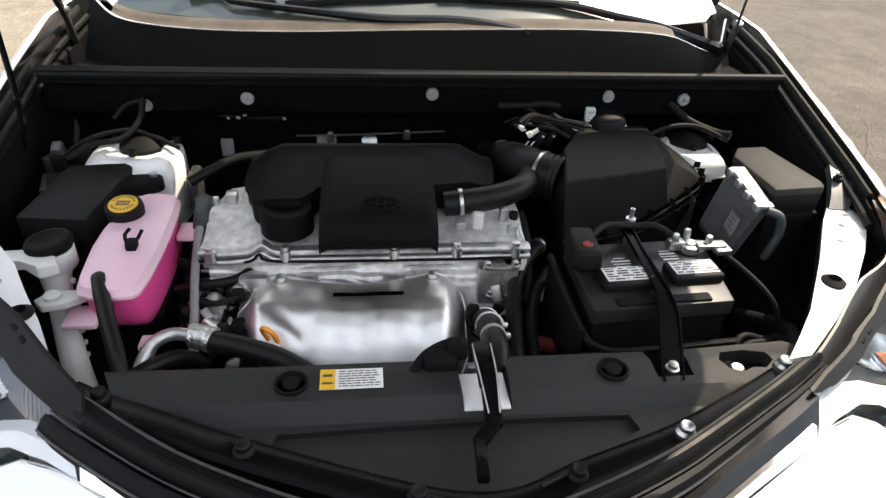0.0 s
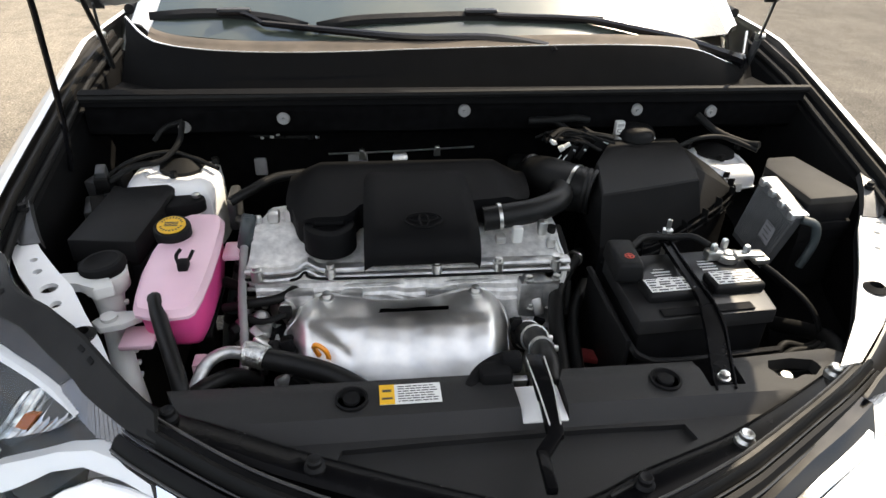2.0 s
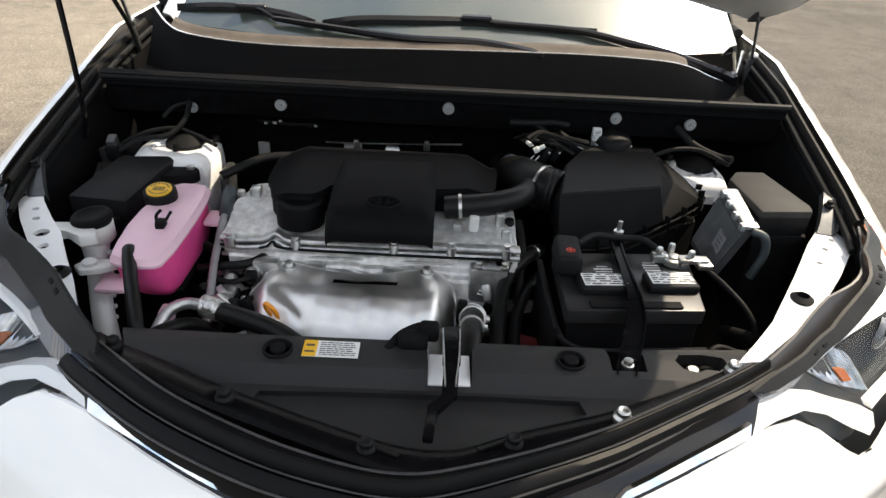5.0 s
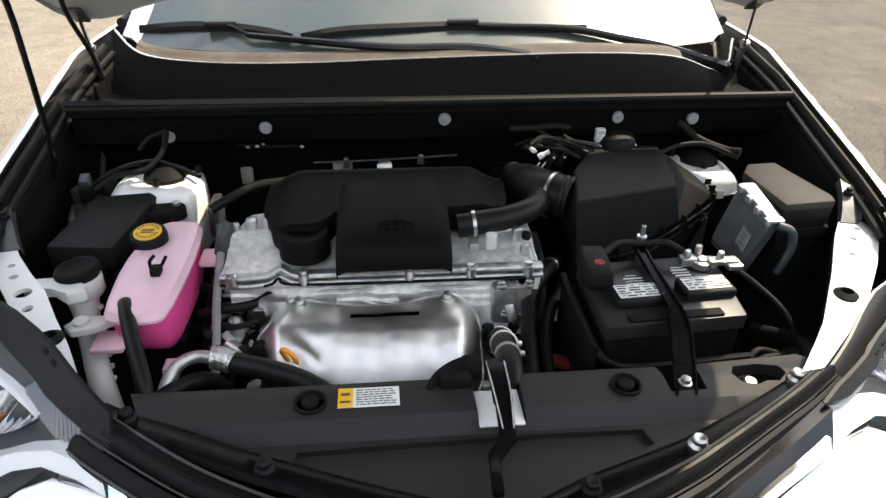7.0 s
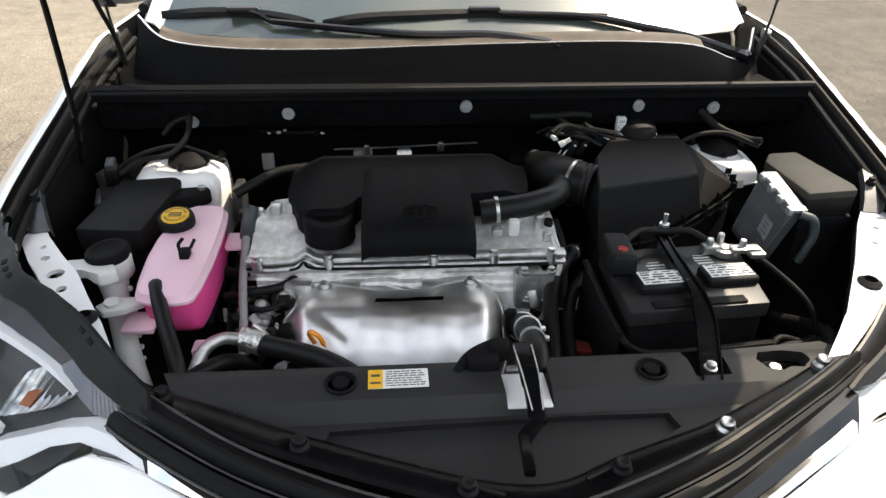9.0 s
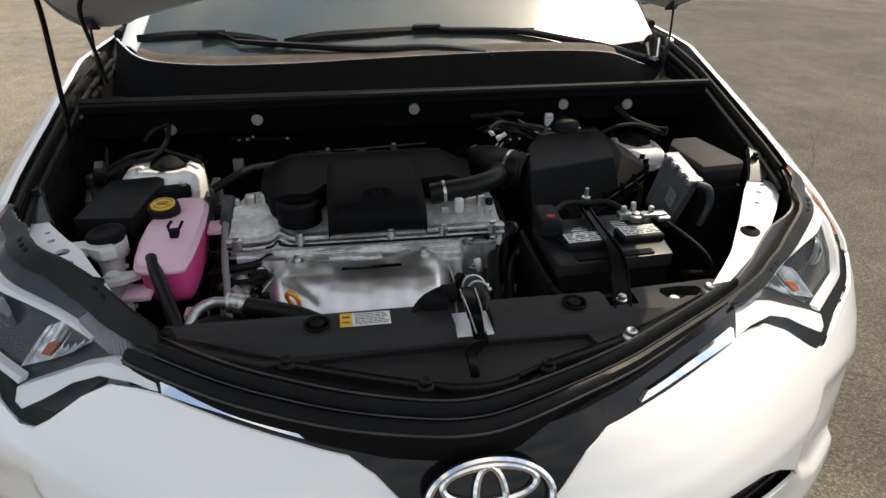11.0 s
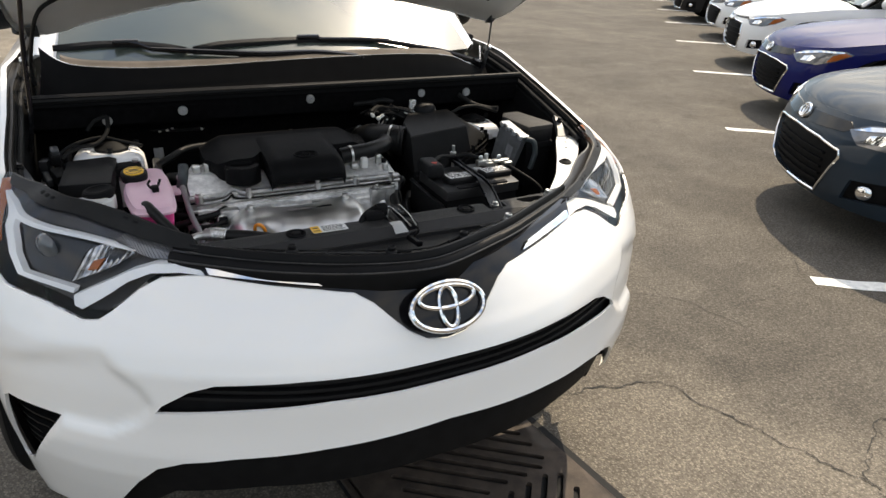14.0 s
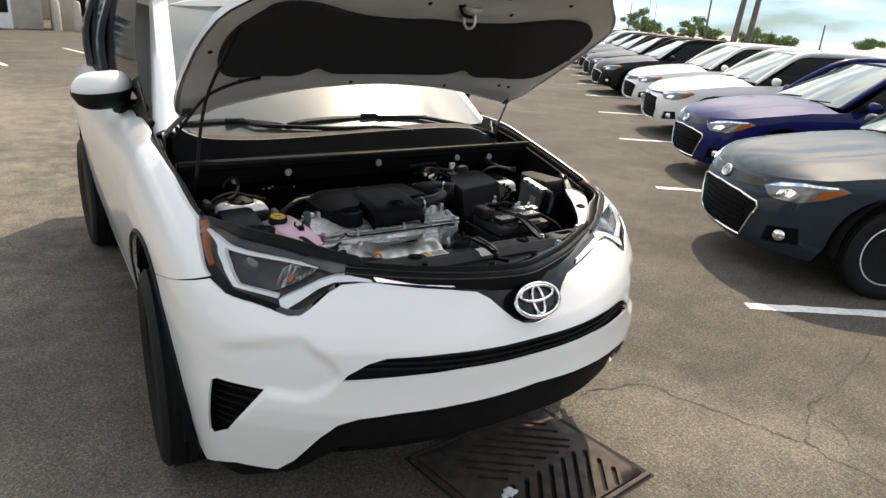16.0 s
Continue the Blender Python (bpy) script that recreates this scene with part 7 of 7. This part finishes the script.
def stadium(p, q, w):
    """The outline of a slot with round ends from p to q."""
    d = (Vector(q) - Vector(p)).normalized()
    a0 = math.atan2(d.y, d.x)
    out = []
    for c, s in ((q, -90), (p, 90)):
        out += [(c[0] + w * math.cos(a0 + radians(s + k)), c[1] + w * math.sin(a0 + radians(s + k))) for k in range(0, 181, 30)]
    return out


def plate_at(x, y, off=0.0):
    return Vector((x, y, .016 + off))


# two families of slots that meet along a diagonal
DA, DB = Vector((.80, -.60)), Vector((-.61, -.79))
slots = []
for k, (x, y, n) in enumerate(((.455, .535, .10), (.395, .525, .185), (.325, .512, .275), (.247, .514, .335), (.188, .503, .33), (.115, .502, .33), (.075, .463, .29), (.085, .401, .195), (.094, .335, .095))):
    slots.append(stadium((x, y), (x + DA.x * n, y + DA.y * n), .0095))
for x, y, n in ((.168, .236, .10), (.237, .238, .19), (.306, .248, .24), (.374, .257, .26), (.443, .265, .275), (.510, .275, .29), (.557, .258, .265), (.569, .191, .175), (.580, .126, .09)):
    slots.append(stadium((x, y), (x + DB.x * n, y + DB.y * n), .0095))
bm = bmesh.new()
edge = [gp(a, b, 0).xy[:] for a, b in ((.034, .016), (.684, .016), (.684, .574), (.034, .574))]
panel(bm, plate_at, edge, slots, .05, .014)
bmesh.ops.remove_doubles(bm, verts=bm.verts, dist=.0006)
part("plate", bm, IRON, grate, "rusty iron plate with two families of slanting slots")
bm = bmesh.new()
for k in range(9):
    a = random.uniform(0, 6.28)
    r = .022 * math.sqrt(random.random())
    bmesh.ops.create_icosphere(bm, subdivisions=1, radius=random.uniform(.008, .016), matrix=Matrix.Translation((.13 + r * math.cos(a) * 1.3, .21 + r * math.sin(a), .022)) @ Matrix.Diagonal((1, 1, .4, 1)))
tagged(part("paper_scrap", bm, PAPER), "small white crumpled scrap on the drain grate", "litter")


bm = bmesh.new()
grid_sheet(bm, [[(x, y, .02) for x in (32, 60, 120, 300, 590)] for y in (-40, 0, 40, 120, 390)])
tagged(part("pale_lot", bm, PALELOT), "pale sunlit concrete lot beyond the parked cars", "pavement", kind="structure")


def crack(pts, width, seed):
    random.seed(seed)
    line = smooth_line([(x, y, 0) for x, y in pts], 14)
    bm = bmesh.new()
    rows = []
    for i, p in enumerate(line):
        j = Vector((noise.noise(p * 9 + Vector((seed, 0, 0))), noise.noise(p * 9 + Vector((0, seed, 5))), 0)) * .035 + Vector((noise.noise(p * 40), noise.noise(p * 40 + Vector((7, 0, 0))), 0)) * .018
        d = (line[min(i + 1, len(line) - 1)] - line[max(0, i - 1)]).normalized()
        n = Vector((-d.y, d.x, 0)) * width * .45 * (.25 + .9 * abs(noise.noise(p * 17 + Vector((0, 0, seed))))) * (1 if 0 < i < len(line) - 1 else .1)
        q = p + j
        rows.append([Vector((q.x - n.x, q.y - n.y, .0035)), Vector((q.x + n.x, q.y + n.y, .0035))])
    grid_sheet(bm, rows)
    tagged(part("crack", bm, CRACK), "dark open crack in the asphalt", "crack", "asphalt cracks", "structure")


for k, (pts, w) in enumerate((
        ([(.80, .60), (1.2, .52), (1.30, .26), (1.39, .03), (1.46, -.17), (1.48, -.46)], .011),
        ([(1.2, 1.3), (1.75, 1.02), (1.85, .81), (1.88, .65)], .007), ([(1.85, .81), (2.1, .85), (2.45, .80)], .006), ([(1.46, -.17), (1.6, -.08), (1.77, .01), (1.98, .02)], .008),
        ([(1.77, .01), (1.72, -.12), (1.62, -.3)], .006), ([(2.6, .95), (2.9, 1.15), (3.2, 1.0)], .007), ([(1.35, 2.2), (1.6, 1.6), (1.75, 1.02)], .006),
        ([(2.2, 1.7), (2.5, 2.6), (3.2, 3.6), (3.4, 5.0)], .008), ([(1.4, 3.0), (2.0, 3.6), (2.6, 5.2)], .007),
        ([(-1.5, .3), (-1.7, 1.0), (-1.65, 1.8)], .008), ([(-1.65, 1.8), (-2.2, 2.1), (-2.9, 2.0)], .007), ([(-1.2, .75), (-1.6, .62), (-2.0, .8)], .007),
        ([(-1.6, 3.0), (-1.9, 4.2), (-1.5, 5.6), (-1.7, 7.5)], .012), ([(-1.5, 5.6), (-2.4, 6.0), (-3.2, 5.8)], .010), ([(-2.4, 2.6), (-2.2, 3.6), (-1.9, 4.2)], .008), ([(-3.0, 9.0), (-1.5, 9.6), (.2, 9.3)], .014), ([(1.4, 2.6), (1.3, 3.6), (1.55, 4.6)], .009), ([(2.9, .2), (2.4, .1), (2.0, .02)], .007))):
    crack(pts, w, 20 + k)
random.seed(21)


# ---- parked cars ----
S_PLAN = [(0, 0), (.3, .02), (.52, .09), (.68, .22), (.79, .42), (.85, .66), (.88, 1.0), (.888, 1.6), (.888, 3.2), (.87, 3.9), (.80, 4.3), (.66, 4.52)]
S_FRONT = [(.15, .12), (.22, .04), (.3, .0), (.45, -.01), (.55, .0), (.62, .02), (.68, .05), (.73, .10), (.78, .18), (.85, .35), (1.1, .9)]
S_SIDE = [(.15, .08), (.22, .04), (.35, .012), (.5, 0), (.62, .004), (.7, .0), (.76, .012), (.82, .03), (.88, .06), (.92, .10), (.97, .16)]
sshell = Shell(S_PLAN, S_FRONT, S_SIDE, (.06, .6, 2.5), (.45, .95))


def s_top(u):
    """The height of the sedan's shoulder along its plan line."""
    return float(np.interp(abs(u), (0, .5, .8, 1.1, 1.6, 2.4, 4.0, 5.2), (.71, .72, .745, .80, .875, .93, .97, .97)))


def s_arch(cu, a0, a1):
    return [(cu + .37 * math.cos(radians(a)), .32 + .385 * math.sin(radians(a))) for a in np.linspace(a0, a1, 14)]


def sedan(paint, wide_grille):
    """A sedan with its nose at the origin and its tail along +y."""
    car = thing("parked_car", (0, 0, 0), "dark grey compact sedan parked nose out", "car", "parked car row")
    us = [0, .3, .5, .8, 1.1, 1.4, 1.6, 2.0, 2.4, 3.0, 3.6, 4.2, 4.85]
    half = [(u, s_top(u)) for u in us] + [(4.85, .3), (4.55, .25)] + s_arch(4.17, 0, 180) + [(3.75, .2), (1.95, .2)] + s_arch(1.35, 0, 180) + [(.92, .2), (.5, .22), (0, .22)]
    if wide_grille:
        g = mirror_poly([(0, .26), (.36, .26), (.44, .42), (.40, .60), (0, .63)])
    else:
        g = mirror_poly([(0, .25), (.36, .255), (.40, .30), (.50, .50), (.485, .535), (.30, .565), (0, .575)])
    fg = [(.56, .28), (.82, .30), (.80, .42), (.60, .40)]
    bm = bmesh.new()
    panel(bm, sshell, mirror_poly(half), [g, fg, flip(fg)], .06, .04)
    part("body", bm, paint, car, angle=60)
    bm = bmesh.new()
    panel(bm, sshell, [(u * 1.02, .44 + (z - .44) * 1.03) for u, z in g], (), .06, .004, -.03)
    gr = part("grille", bm, BLACK_DARK, car, "black mesh grille")
    for k in range(5):
        z = .31 + (.065 if wide_grille else .042) * k
        bm = bmesh.new()
        panel(bm, sshell, mirror_poly([(0, z), (.36, z), (.36, z + .012), (0, z + .012)]), (), .08, .02, -.012)
        part("slat", bm, BLACK_DARK, gr)
    bm = bmesh.new()
    loop = [sshell(u, z, .004) for u, z in dense(g, .06)]
    tube(bm, loop + [loop[0]], .008, 6, 1)
    part("grille_frame", bm, CHROME, car, "chrome grille frame")
    bm = bmesh.new()
    panel(bm, sshell, mirror_poly([(0, .60 if not wide_grille else .655), (.45, .635 if not wide_grille else .66), (.5, .66), (.45, .69), (0, .675)]), (), .06, .012, .003)
    part("upper_grille", bm, GLOSS, car, "gloss black upper grille")
    bm = bmesh.new()
    ring(bm, sshell(0, .655, .012), Matrix.Rotation(radians(65), 3, "X"), .058, .042, .014, .008, 28)
    ring(bm, sshell(0, .655, .012), Matrix.Rotation(radians(65), 3, "X"), .016, .034, .009, .007, 20)
    part("emblem", bm, CHROME, car, "chrome oval emblem")
    for s in (1, -1):
        o = (lambda p: p) if s > 0 else flip
        bm = bmesh.new()
        panel(bm, sshell, o([(.82, .43), (.58, .42), (.55, .26), (.84, .28)]), (), .06, .004, -.03)
        part("fog_pocket", bm, BLACK_DARK, car)
        bm = bmesh.new()
        c = sshell(s * .68, .345, -.012)
        nn = (sshell(s * .68, .345, .02) - c).normalized()
        lathe(bm, [(.001, .012), (.03, .008), (.042, 0), (.046, -.008), (.001, -.008)], Matrix.Translation(c) @ nn.to_track_quat("Z", "Y").to_matrix().to_4x4(), 18)
        part("fog_light", bm, CHROME, car, "round fog light")
        hl = [(.48, .655), (.57, .592), (.76, .592), (.92, .642), (1.05, .712), (.98, .736), (.76, .727), (.58, .70)]
        bm = bmesh.new()
        panel(bm, sshell, o(hl), (), .04, .012, .004)
        h = part("headlight", bm, LAMPGREY, car, "clear headlight with amber corner")
        bm = bmesh.new()
        panel(bm, sshell, o([(.90, .642), (1.03, .708), (.97, .724), (.88, .688), (.84, .625)]), (), .03, .005, .008)
        part("amber_lens", bm, AMBER, h)
        bm = bmesh.new()
        panel(bm, sshell, o([(.60, .615), (.70, .618), (.74, .655), (.70, .672), (.62, .655)]), (), .03, .005, .008)
        part("reflector", bm, CHROME, h)
        bm = bmesh.new()
        panel(bm, sshell, o([(.51, .660), (.60, .697), (.76, .723), (.97, .732), (.97, .722), (.76, .704), (.60, .673)]), (), .03, .005, .0085)
        part("bright_brow", bm, CHROME, h)
        # flank glass and mirror
        bm = bmesh.new()
        lo = [sshell(s * u, s_top(u), -.02) for u in np.linspace(2.0, 4.25, 9)]
        hi = [Vector((s * (.585 - .03 * t), 2.12 + 1.25 * t, 1.375 + .03 * math.sin(math.pi * t) - .02 * t)) for t in np.linspace(0, 1, 9)]
        grid_sheet(bm, [[p.lerp(q, v) + Vector((s * .05 * math.sin(math.pi * v), 0, 0)) for v in np.linspace(0, 1, 6)] for p, q in zip(lo, hi)], .005)
        part("side_window", bm, DARKGLASS, car, "dark side window")
        bm = bmesh.new()
        tube(bm, [Vector((s * .73, 1.42, .93)), Vector((s * .69, 1.75, 1.18)), Vector((s * .60, 2.12, 1.385)), Vector((s * .585, 2.7, 1.42)), Vector((s * .57, 3.3, 1.385)), Vector((s * .66, 3.75, 1.15)), Vector((s * .76, 4.05, 1.0))], [.03, .035, .04, .04, .045, .06, .05], 8, 5)
        part("roof_pillar", bm, paint, car)
        bm = bmesh.new()
        a = lo[4].lerp(lo[3], .3)
        tube(bm, [a, a.lerp(hi[4], .5) + Vector((s * .05, 0, 0)), hi[4]], .025, 6, 3)
        part("window_pillar", bm, GLOSS, car)
        bm = bmesh.new()
        rows = []
        for t in np.linspace(-1, 1, 9):
            k = math.sqrt(max(.06, 1 - abs(t) ** 3))
            rows.append([Vector((s * (.95 + .10 * t), 1.62 + .04 * t * t + .05 * math.cos(q) * k, .985 + .062 * math.sin(q) * k)) for q in np.linspace(0, 2 * math.pi, 13)[:-1]])
        grid_sheet(bm, rows, closed=True)
        tube(bm, [Vector((s * .88, 1.64, .95)), Vector((s * .80, 1.68, .93))], .025, 6, 1)
        part("door_mirror", bm, paint, car)
        for y in (.86, 3.62):
            wheel(car, (s * .77, y, .315), .315, .2, s, 10, ALLOY)
            bm = bmesh.new()
            grid_sheet(bm, [[Vector((s * .77 + dx, y + .385 * math.cos(q), .32 + .40 * math.sin(q))) for dx in (-.13, .10)] for q in np.linspace(-.1, math.pi + .1, 14)], .004)
            part("arch_liner", bm, BLACK_DARK, car)
    # hood, screen, roof, tail
    bm = bmesh.new()
    rows = []
    for u in (.0, .12, .3, .5, .7, .9, 1.1, 1.3, 1.5, 1.7, 1.9):
        a, b = sshell(-u - .001, s_top(u)), sshell(u + .001, s_top(u))
        w = b.x
        crown = .075 * smoothstep(0, .8, u)
        rows.append([Vector((a.x + (b.x - a.x) * t, a.y - .06 * (1 - (2 * t - 1) ** 2) * smoothstep(1.3, 1.9, u), a.z + crown * (1 - abs(2 * t - 1) ** 2.4) + .010 * (math.exp(-((abs(2 * t - 1) - .62) / .07) ** 2)) * smoothstep(.4, 1.0, u))) for t in np.linspace(0, 1, 25)])
    grid_sheet(bm, rows, .01)
    part("hood", bm, paint, car, angle=60)
    bm = bmesh.new()
    rows = [[Vector((x * (.72 - .13 * t), 1.30 + .82 * t + .09 * x * x, .945 + .45 * t + .02 * math.sin(math.pi * t))) for x in np.linspace(-1, 1, 13)] for t in np.linspace(0, 1, 8)]
    grid_sheet(bm, rows, .005)
    part("windscreen", bm, CARGLASS, car, "greenish windscreen")
    bm = bmesh.new()
    for x0 in (-.55, .1):
        tube(bm, [(x0, 1.34, .955), (x0 + .2, 1.345, .97), (x0 + .5, 1.36, .985)], .008, 6, 3)
    part("wipers", bm, RUBBER, car)
    bm = bmesh.new()
    rows = [[Vector((x * (.60 - .02 * t), 2.10 + 1.25 * t + .07 * x * x * (1 - 2 * t), 1.395 + .04 * math.sin(math.pi * min(1, t * .9 + .05)) - .03 * t - .03 * x ** 4)) for x in np.linspace(-1, 1, 13)] for t in np.linspace(0, 1, 9)]
    grid_sheet(bm, rows, .02)
    part("roof", bm, paint, car)
    bm = bmesh.new()
    rows = [[Vector((x * (.58 + .1 * t), 3.33 + .62 * t, 1.37 - .34 * t)) for x in np.linspace(-1, 1, 9)] for t in np.linspace(0, 1, 5)]
    grid_sheet(bm, rows, .005)
    part("rear_window", bm, DARKGLASS, car)
    bm = bmesh.new()
    rows = [[Vector((x * .74, 3.93 + .55 * t + .06 * (1 - x * x) * t, 1.03 - .04 * t)) for x in np.linspace(-1, 1, 9)] for t in np.linspace(0, 1, 4)]
    rows += [[Vector((x * .72, 4.52 + .08 * (1 - x * x), .97 - .7 * t)) for x in np.linspace(-1, 1, 9)] for t in (.05, .5, 1)]
    grid_sheet(bm, rows, .01)
    part("tail", bm, paint, car)
    bm = bmesh.new()
    box(bm, (0, 2.3, .5), (1.3, 2.6, .5), .1)
    part("cabin", bm, BLACK_DARK, car)
    return car


PAINTS = {}
for n, c, mt in (("grey", (.020, .031, .043), .4), ("blue", (.005, .008, .085), .35), ("black", (.012, .012, .013), .3), ("bronze", (.04, .032, .03), .4)):
    PAINTS[n] = mat(n + "_car_paint", c, .45, mt * .2, coat=.35, vary=.06, noise_scale=6, spec=.08)
YAW = math.degrees(math.atan2(LINE_DIR.y, LINE_DIR.x)) - 90
first = sedan(PAINTS["grey"], False)
second = sedan(WHITE, True)
ROW = ((first, "grey", (3.33, 1.70), 0, "dark grey compact sedan parked nose out"), (first, "blue", (5.65, 3.85), 0, "dark blue compact sedan parked nose out"), (second, "white", (7.87, 6.28), -1, "white sedan with a wide black grille"), (first, "white", (10.0, 8.65), 0, "white compact sedan with a black grille"), (first, "black", (11.75, 11.3), 1, "black compact sedan further along the row"), (second, "bronze", (13.8, 13.7), 0, "dark brown car far along the row"), (first, "black", (15.95, 16.1), 0, "black sedan far along the row"), (second, "grey", (18.1, 18.5), 0, "grey sedan far along the row"), (first, "white", (20.1, 21.0), 0, "white sedan at the end of the row"), (second, "bronze", (22.2, 23.4), 0, "dark car at the end of the row"))
used = set()
for src, name, (x, y), dyaw, label in ROW:
    m = pose(x, y, 0, 0, 0, YAW + dyaw)
    if id(src) not in used:
        used.add(id(src))
        src.matrix_world = m
        ob = src
    else:
        ob = copy_thing(src, m)
    ob["label"] = label
    paint = WHITE if name == "white" else PAINTS[name]
    for ch in ob.children_recursive:
        if ch.material_slots and ch.material_slots[0].material and (ch.material_slots[0].material is WHITE or "car_paint" in ch.material_slots[0].material.name):
            ch.material_slots[0].link = "OBJECT"
            ch.material_slots[0].material = paint

# ---- far things: light poles, trees, a service building ----
for x, y, hgt, r in ((67.3, 45, 12, .35), (69.0, 44.4, 12, .35), (85.4, 45, 3.4, .12), (82.9, 60, 9, .16), (67.2, 60, 4.6, .08), (71.9, 60, 4.8, .05), (70.6, 60, 5.2, .05)):
    bm = bmesh.new()
    tube(bm, [(x, y, 0), (x + hgt * .06, y, hgt * .5), (x + hgt * .12, y, hgt)] if hgt > 9 else [(x, y, 0), (x, y, hgt * .5), (x, y, hgt)], [r, r * .8, r * .65], 10, 3)
    lathe(bm, [(r * 1.8, 0), (r * 1.8, .25), (r * 1.2, .4)], Matrix.Translation((x, y, 0)), 12)
    tagged(part("light_pole", bm, POLEM), "tall weathered wooden pole beyond the cars" if hgt > 9 else "thin pole beyond the parked cars", "pole", "far poles")


def tree(at, height, spread, seed):
    """A tapered trunk with limbs and a low, broken crown of many small leaf clumps."""
    random.seed(seed)
    t = thing("tree", at, "low green tree beyond the parked cars", "tree", "far trees")
    base = Vector(at)
    bm = bmesh.new()
    tube(bm, [base, base + Vector((.1, 0, height * .3)), base + Vector((0, .1, height * .6))], [height * .035, height * .025, height * .01], 8, 3)
    tips = []
    for k in range(22):
        a = random.uniform(0, 6.28)
        r = spread * math.sqrt(random.random())
        top = height * (.95 - .5 * (r / spread) ** 2) * random.uniform(.75, 1.08)
        tip = base + Vector((r * math.cos(a), r * math.sin(a), max(height * .14, top - height * .35 * random.random() ** 2 * 2)))
        root = base + Vector((0, 0, height * random.uniform(.1, .4)))
        tube(bm, [root, root.lerp(tip, .5) + Vector((0, 0, .1)), tip], [height * .012, height * .008, height * .003], 5, 2)
        tips.append((tip, random.uniform(.5, 1.0)))
    part("trunk", bm, BARK, t)
    vs, fs = [], []
    for k in range(5200):
        tip, size = random.choice(tips)
        d = Vector((random.gauss(0, 1), random.gauss(0, 1), random.gauss(0, .75))) * spread * .15 * size
        c = tip + d
        if c.z < base.z + .15:
            continue
        s = .11 * random.uniform(.6, 1.6)
        e = Euler((random.uniform(0, 6), random.uniform(0, 6), random.uniform(0, 6))).to_matrix()
        i = len(vs)
        vs += [c + e @ Vector(q) * s for q in ((-1, -.5, 0), (0, -.7, .2), (1, 0, 0), (0, .7, .2), (-.6, .5, 0))]
        fs.append((i, i + 1, i + 2, i + 3, i + 4))
    me = bpy.data.meshes.new("crown")
    me.from_pydata(vs, [], fs)
    me.materials.append(LEAF)
    ob = new("crown", me)
    ob.parent = t
    ob.matrix_parent_inverse = Matrix.Translation(at).inverted()
    ob["kind"] = "stuff"


for k, (x, y, h, s) in enumerate(((91.5, 80, 5.4, 2.6), (95.5, 79, 3.2, 2.6), (107, 80, 4.2, 2.8), (111.5, 79, 2.6, 2.6), (125.5, 80, 2.9, 3.0), (133, 79, 2.7, 3.2), (173, 80, 2.6, 3.6))):
    tree((x, y, 0), h, s, 60 + k)
random.seed(31)

bld = thing("service_building", (-8, 32, 0), "pale service building with glazed garage doors", "building")
bm = bmesh.new()
box(bm, (-9.5, 36.0, 2.6), (20.8, 9.0, 5.2), .03)
part("wall", bm, STUCCO, bld, "tan rendered wall")
for k in range(3):
    x = -.9 - 4.2 * k
    bm = bmesh.new()
    box(bm, (x - .95, 31.42, 1.5), (3.4, .10, 3.0), .01)
    d = part("garage_door", bm, WHITE_IN, bld, "white glazed garage door")
    for r in range(4):
        for c in range(4):
            bm = bmesh.new()
            box(bm, (x - 2.2 + .83 * c, 31.36, .85 + .62 * r), (.7, .03, .5), .005)
            part("pane", bm, DARKGLASS, d)
for x in (1.35, 2.1, 2.6):
    bm = bmesh.new()
    lathe(bm, [(.16, 0), (.16, 1.1), (.1, 1.18), (.001, 1.2)], Matrix.Translation((x, 31.0, 0)), 14)
    tagged(part("bollard", bm, STUCCO), "pale concrete bollard beside the building", "bollard", "bollards")
bm = bmesh.new()
box(bm, (1.7, 32.3, 2.6), (.9, .9, 5.2), .03)
tagged(part("column", bm, STUCCO), "tan rendered column of the service canopy", "column")
bm = bmesh.new()
box(bm, (8.5, 46.0, 2.6), (14, 4, 5.2), .03)
far = part("far_building", bm, STUCCO)
tagged(far, "low tan building behind the service lane", "building")
for k in range(4):
    bm = bmesh.new()
    box(bm, (3.5 + 2.6 * k, 43.96, 1.3), (1.7, .12, 2.2), .02)
    part("window", bm, DARKGLASS, far)
bm = bmesh.new()
box(bm, (5.6, 5.0 + 36.5, .75), (1.0, .5, 1.5), .05)
tagged(part("dark_bin", bm, BLACK), "dark upright bin before the far wall", "bin")
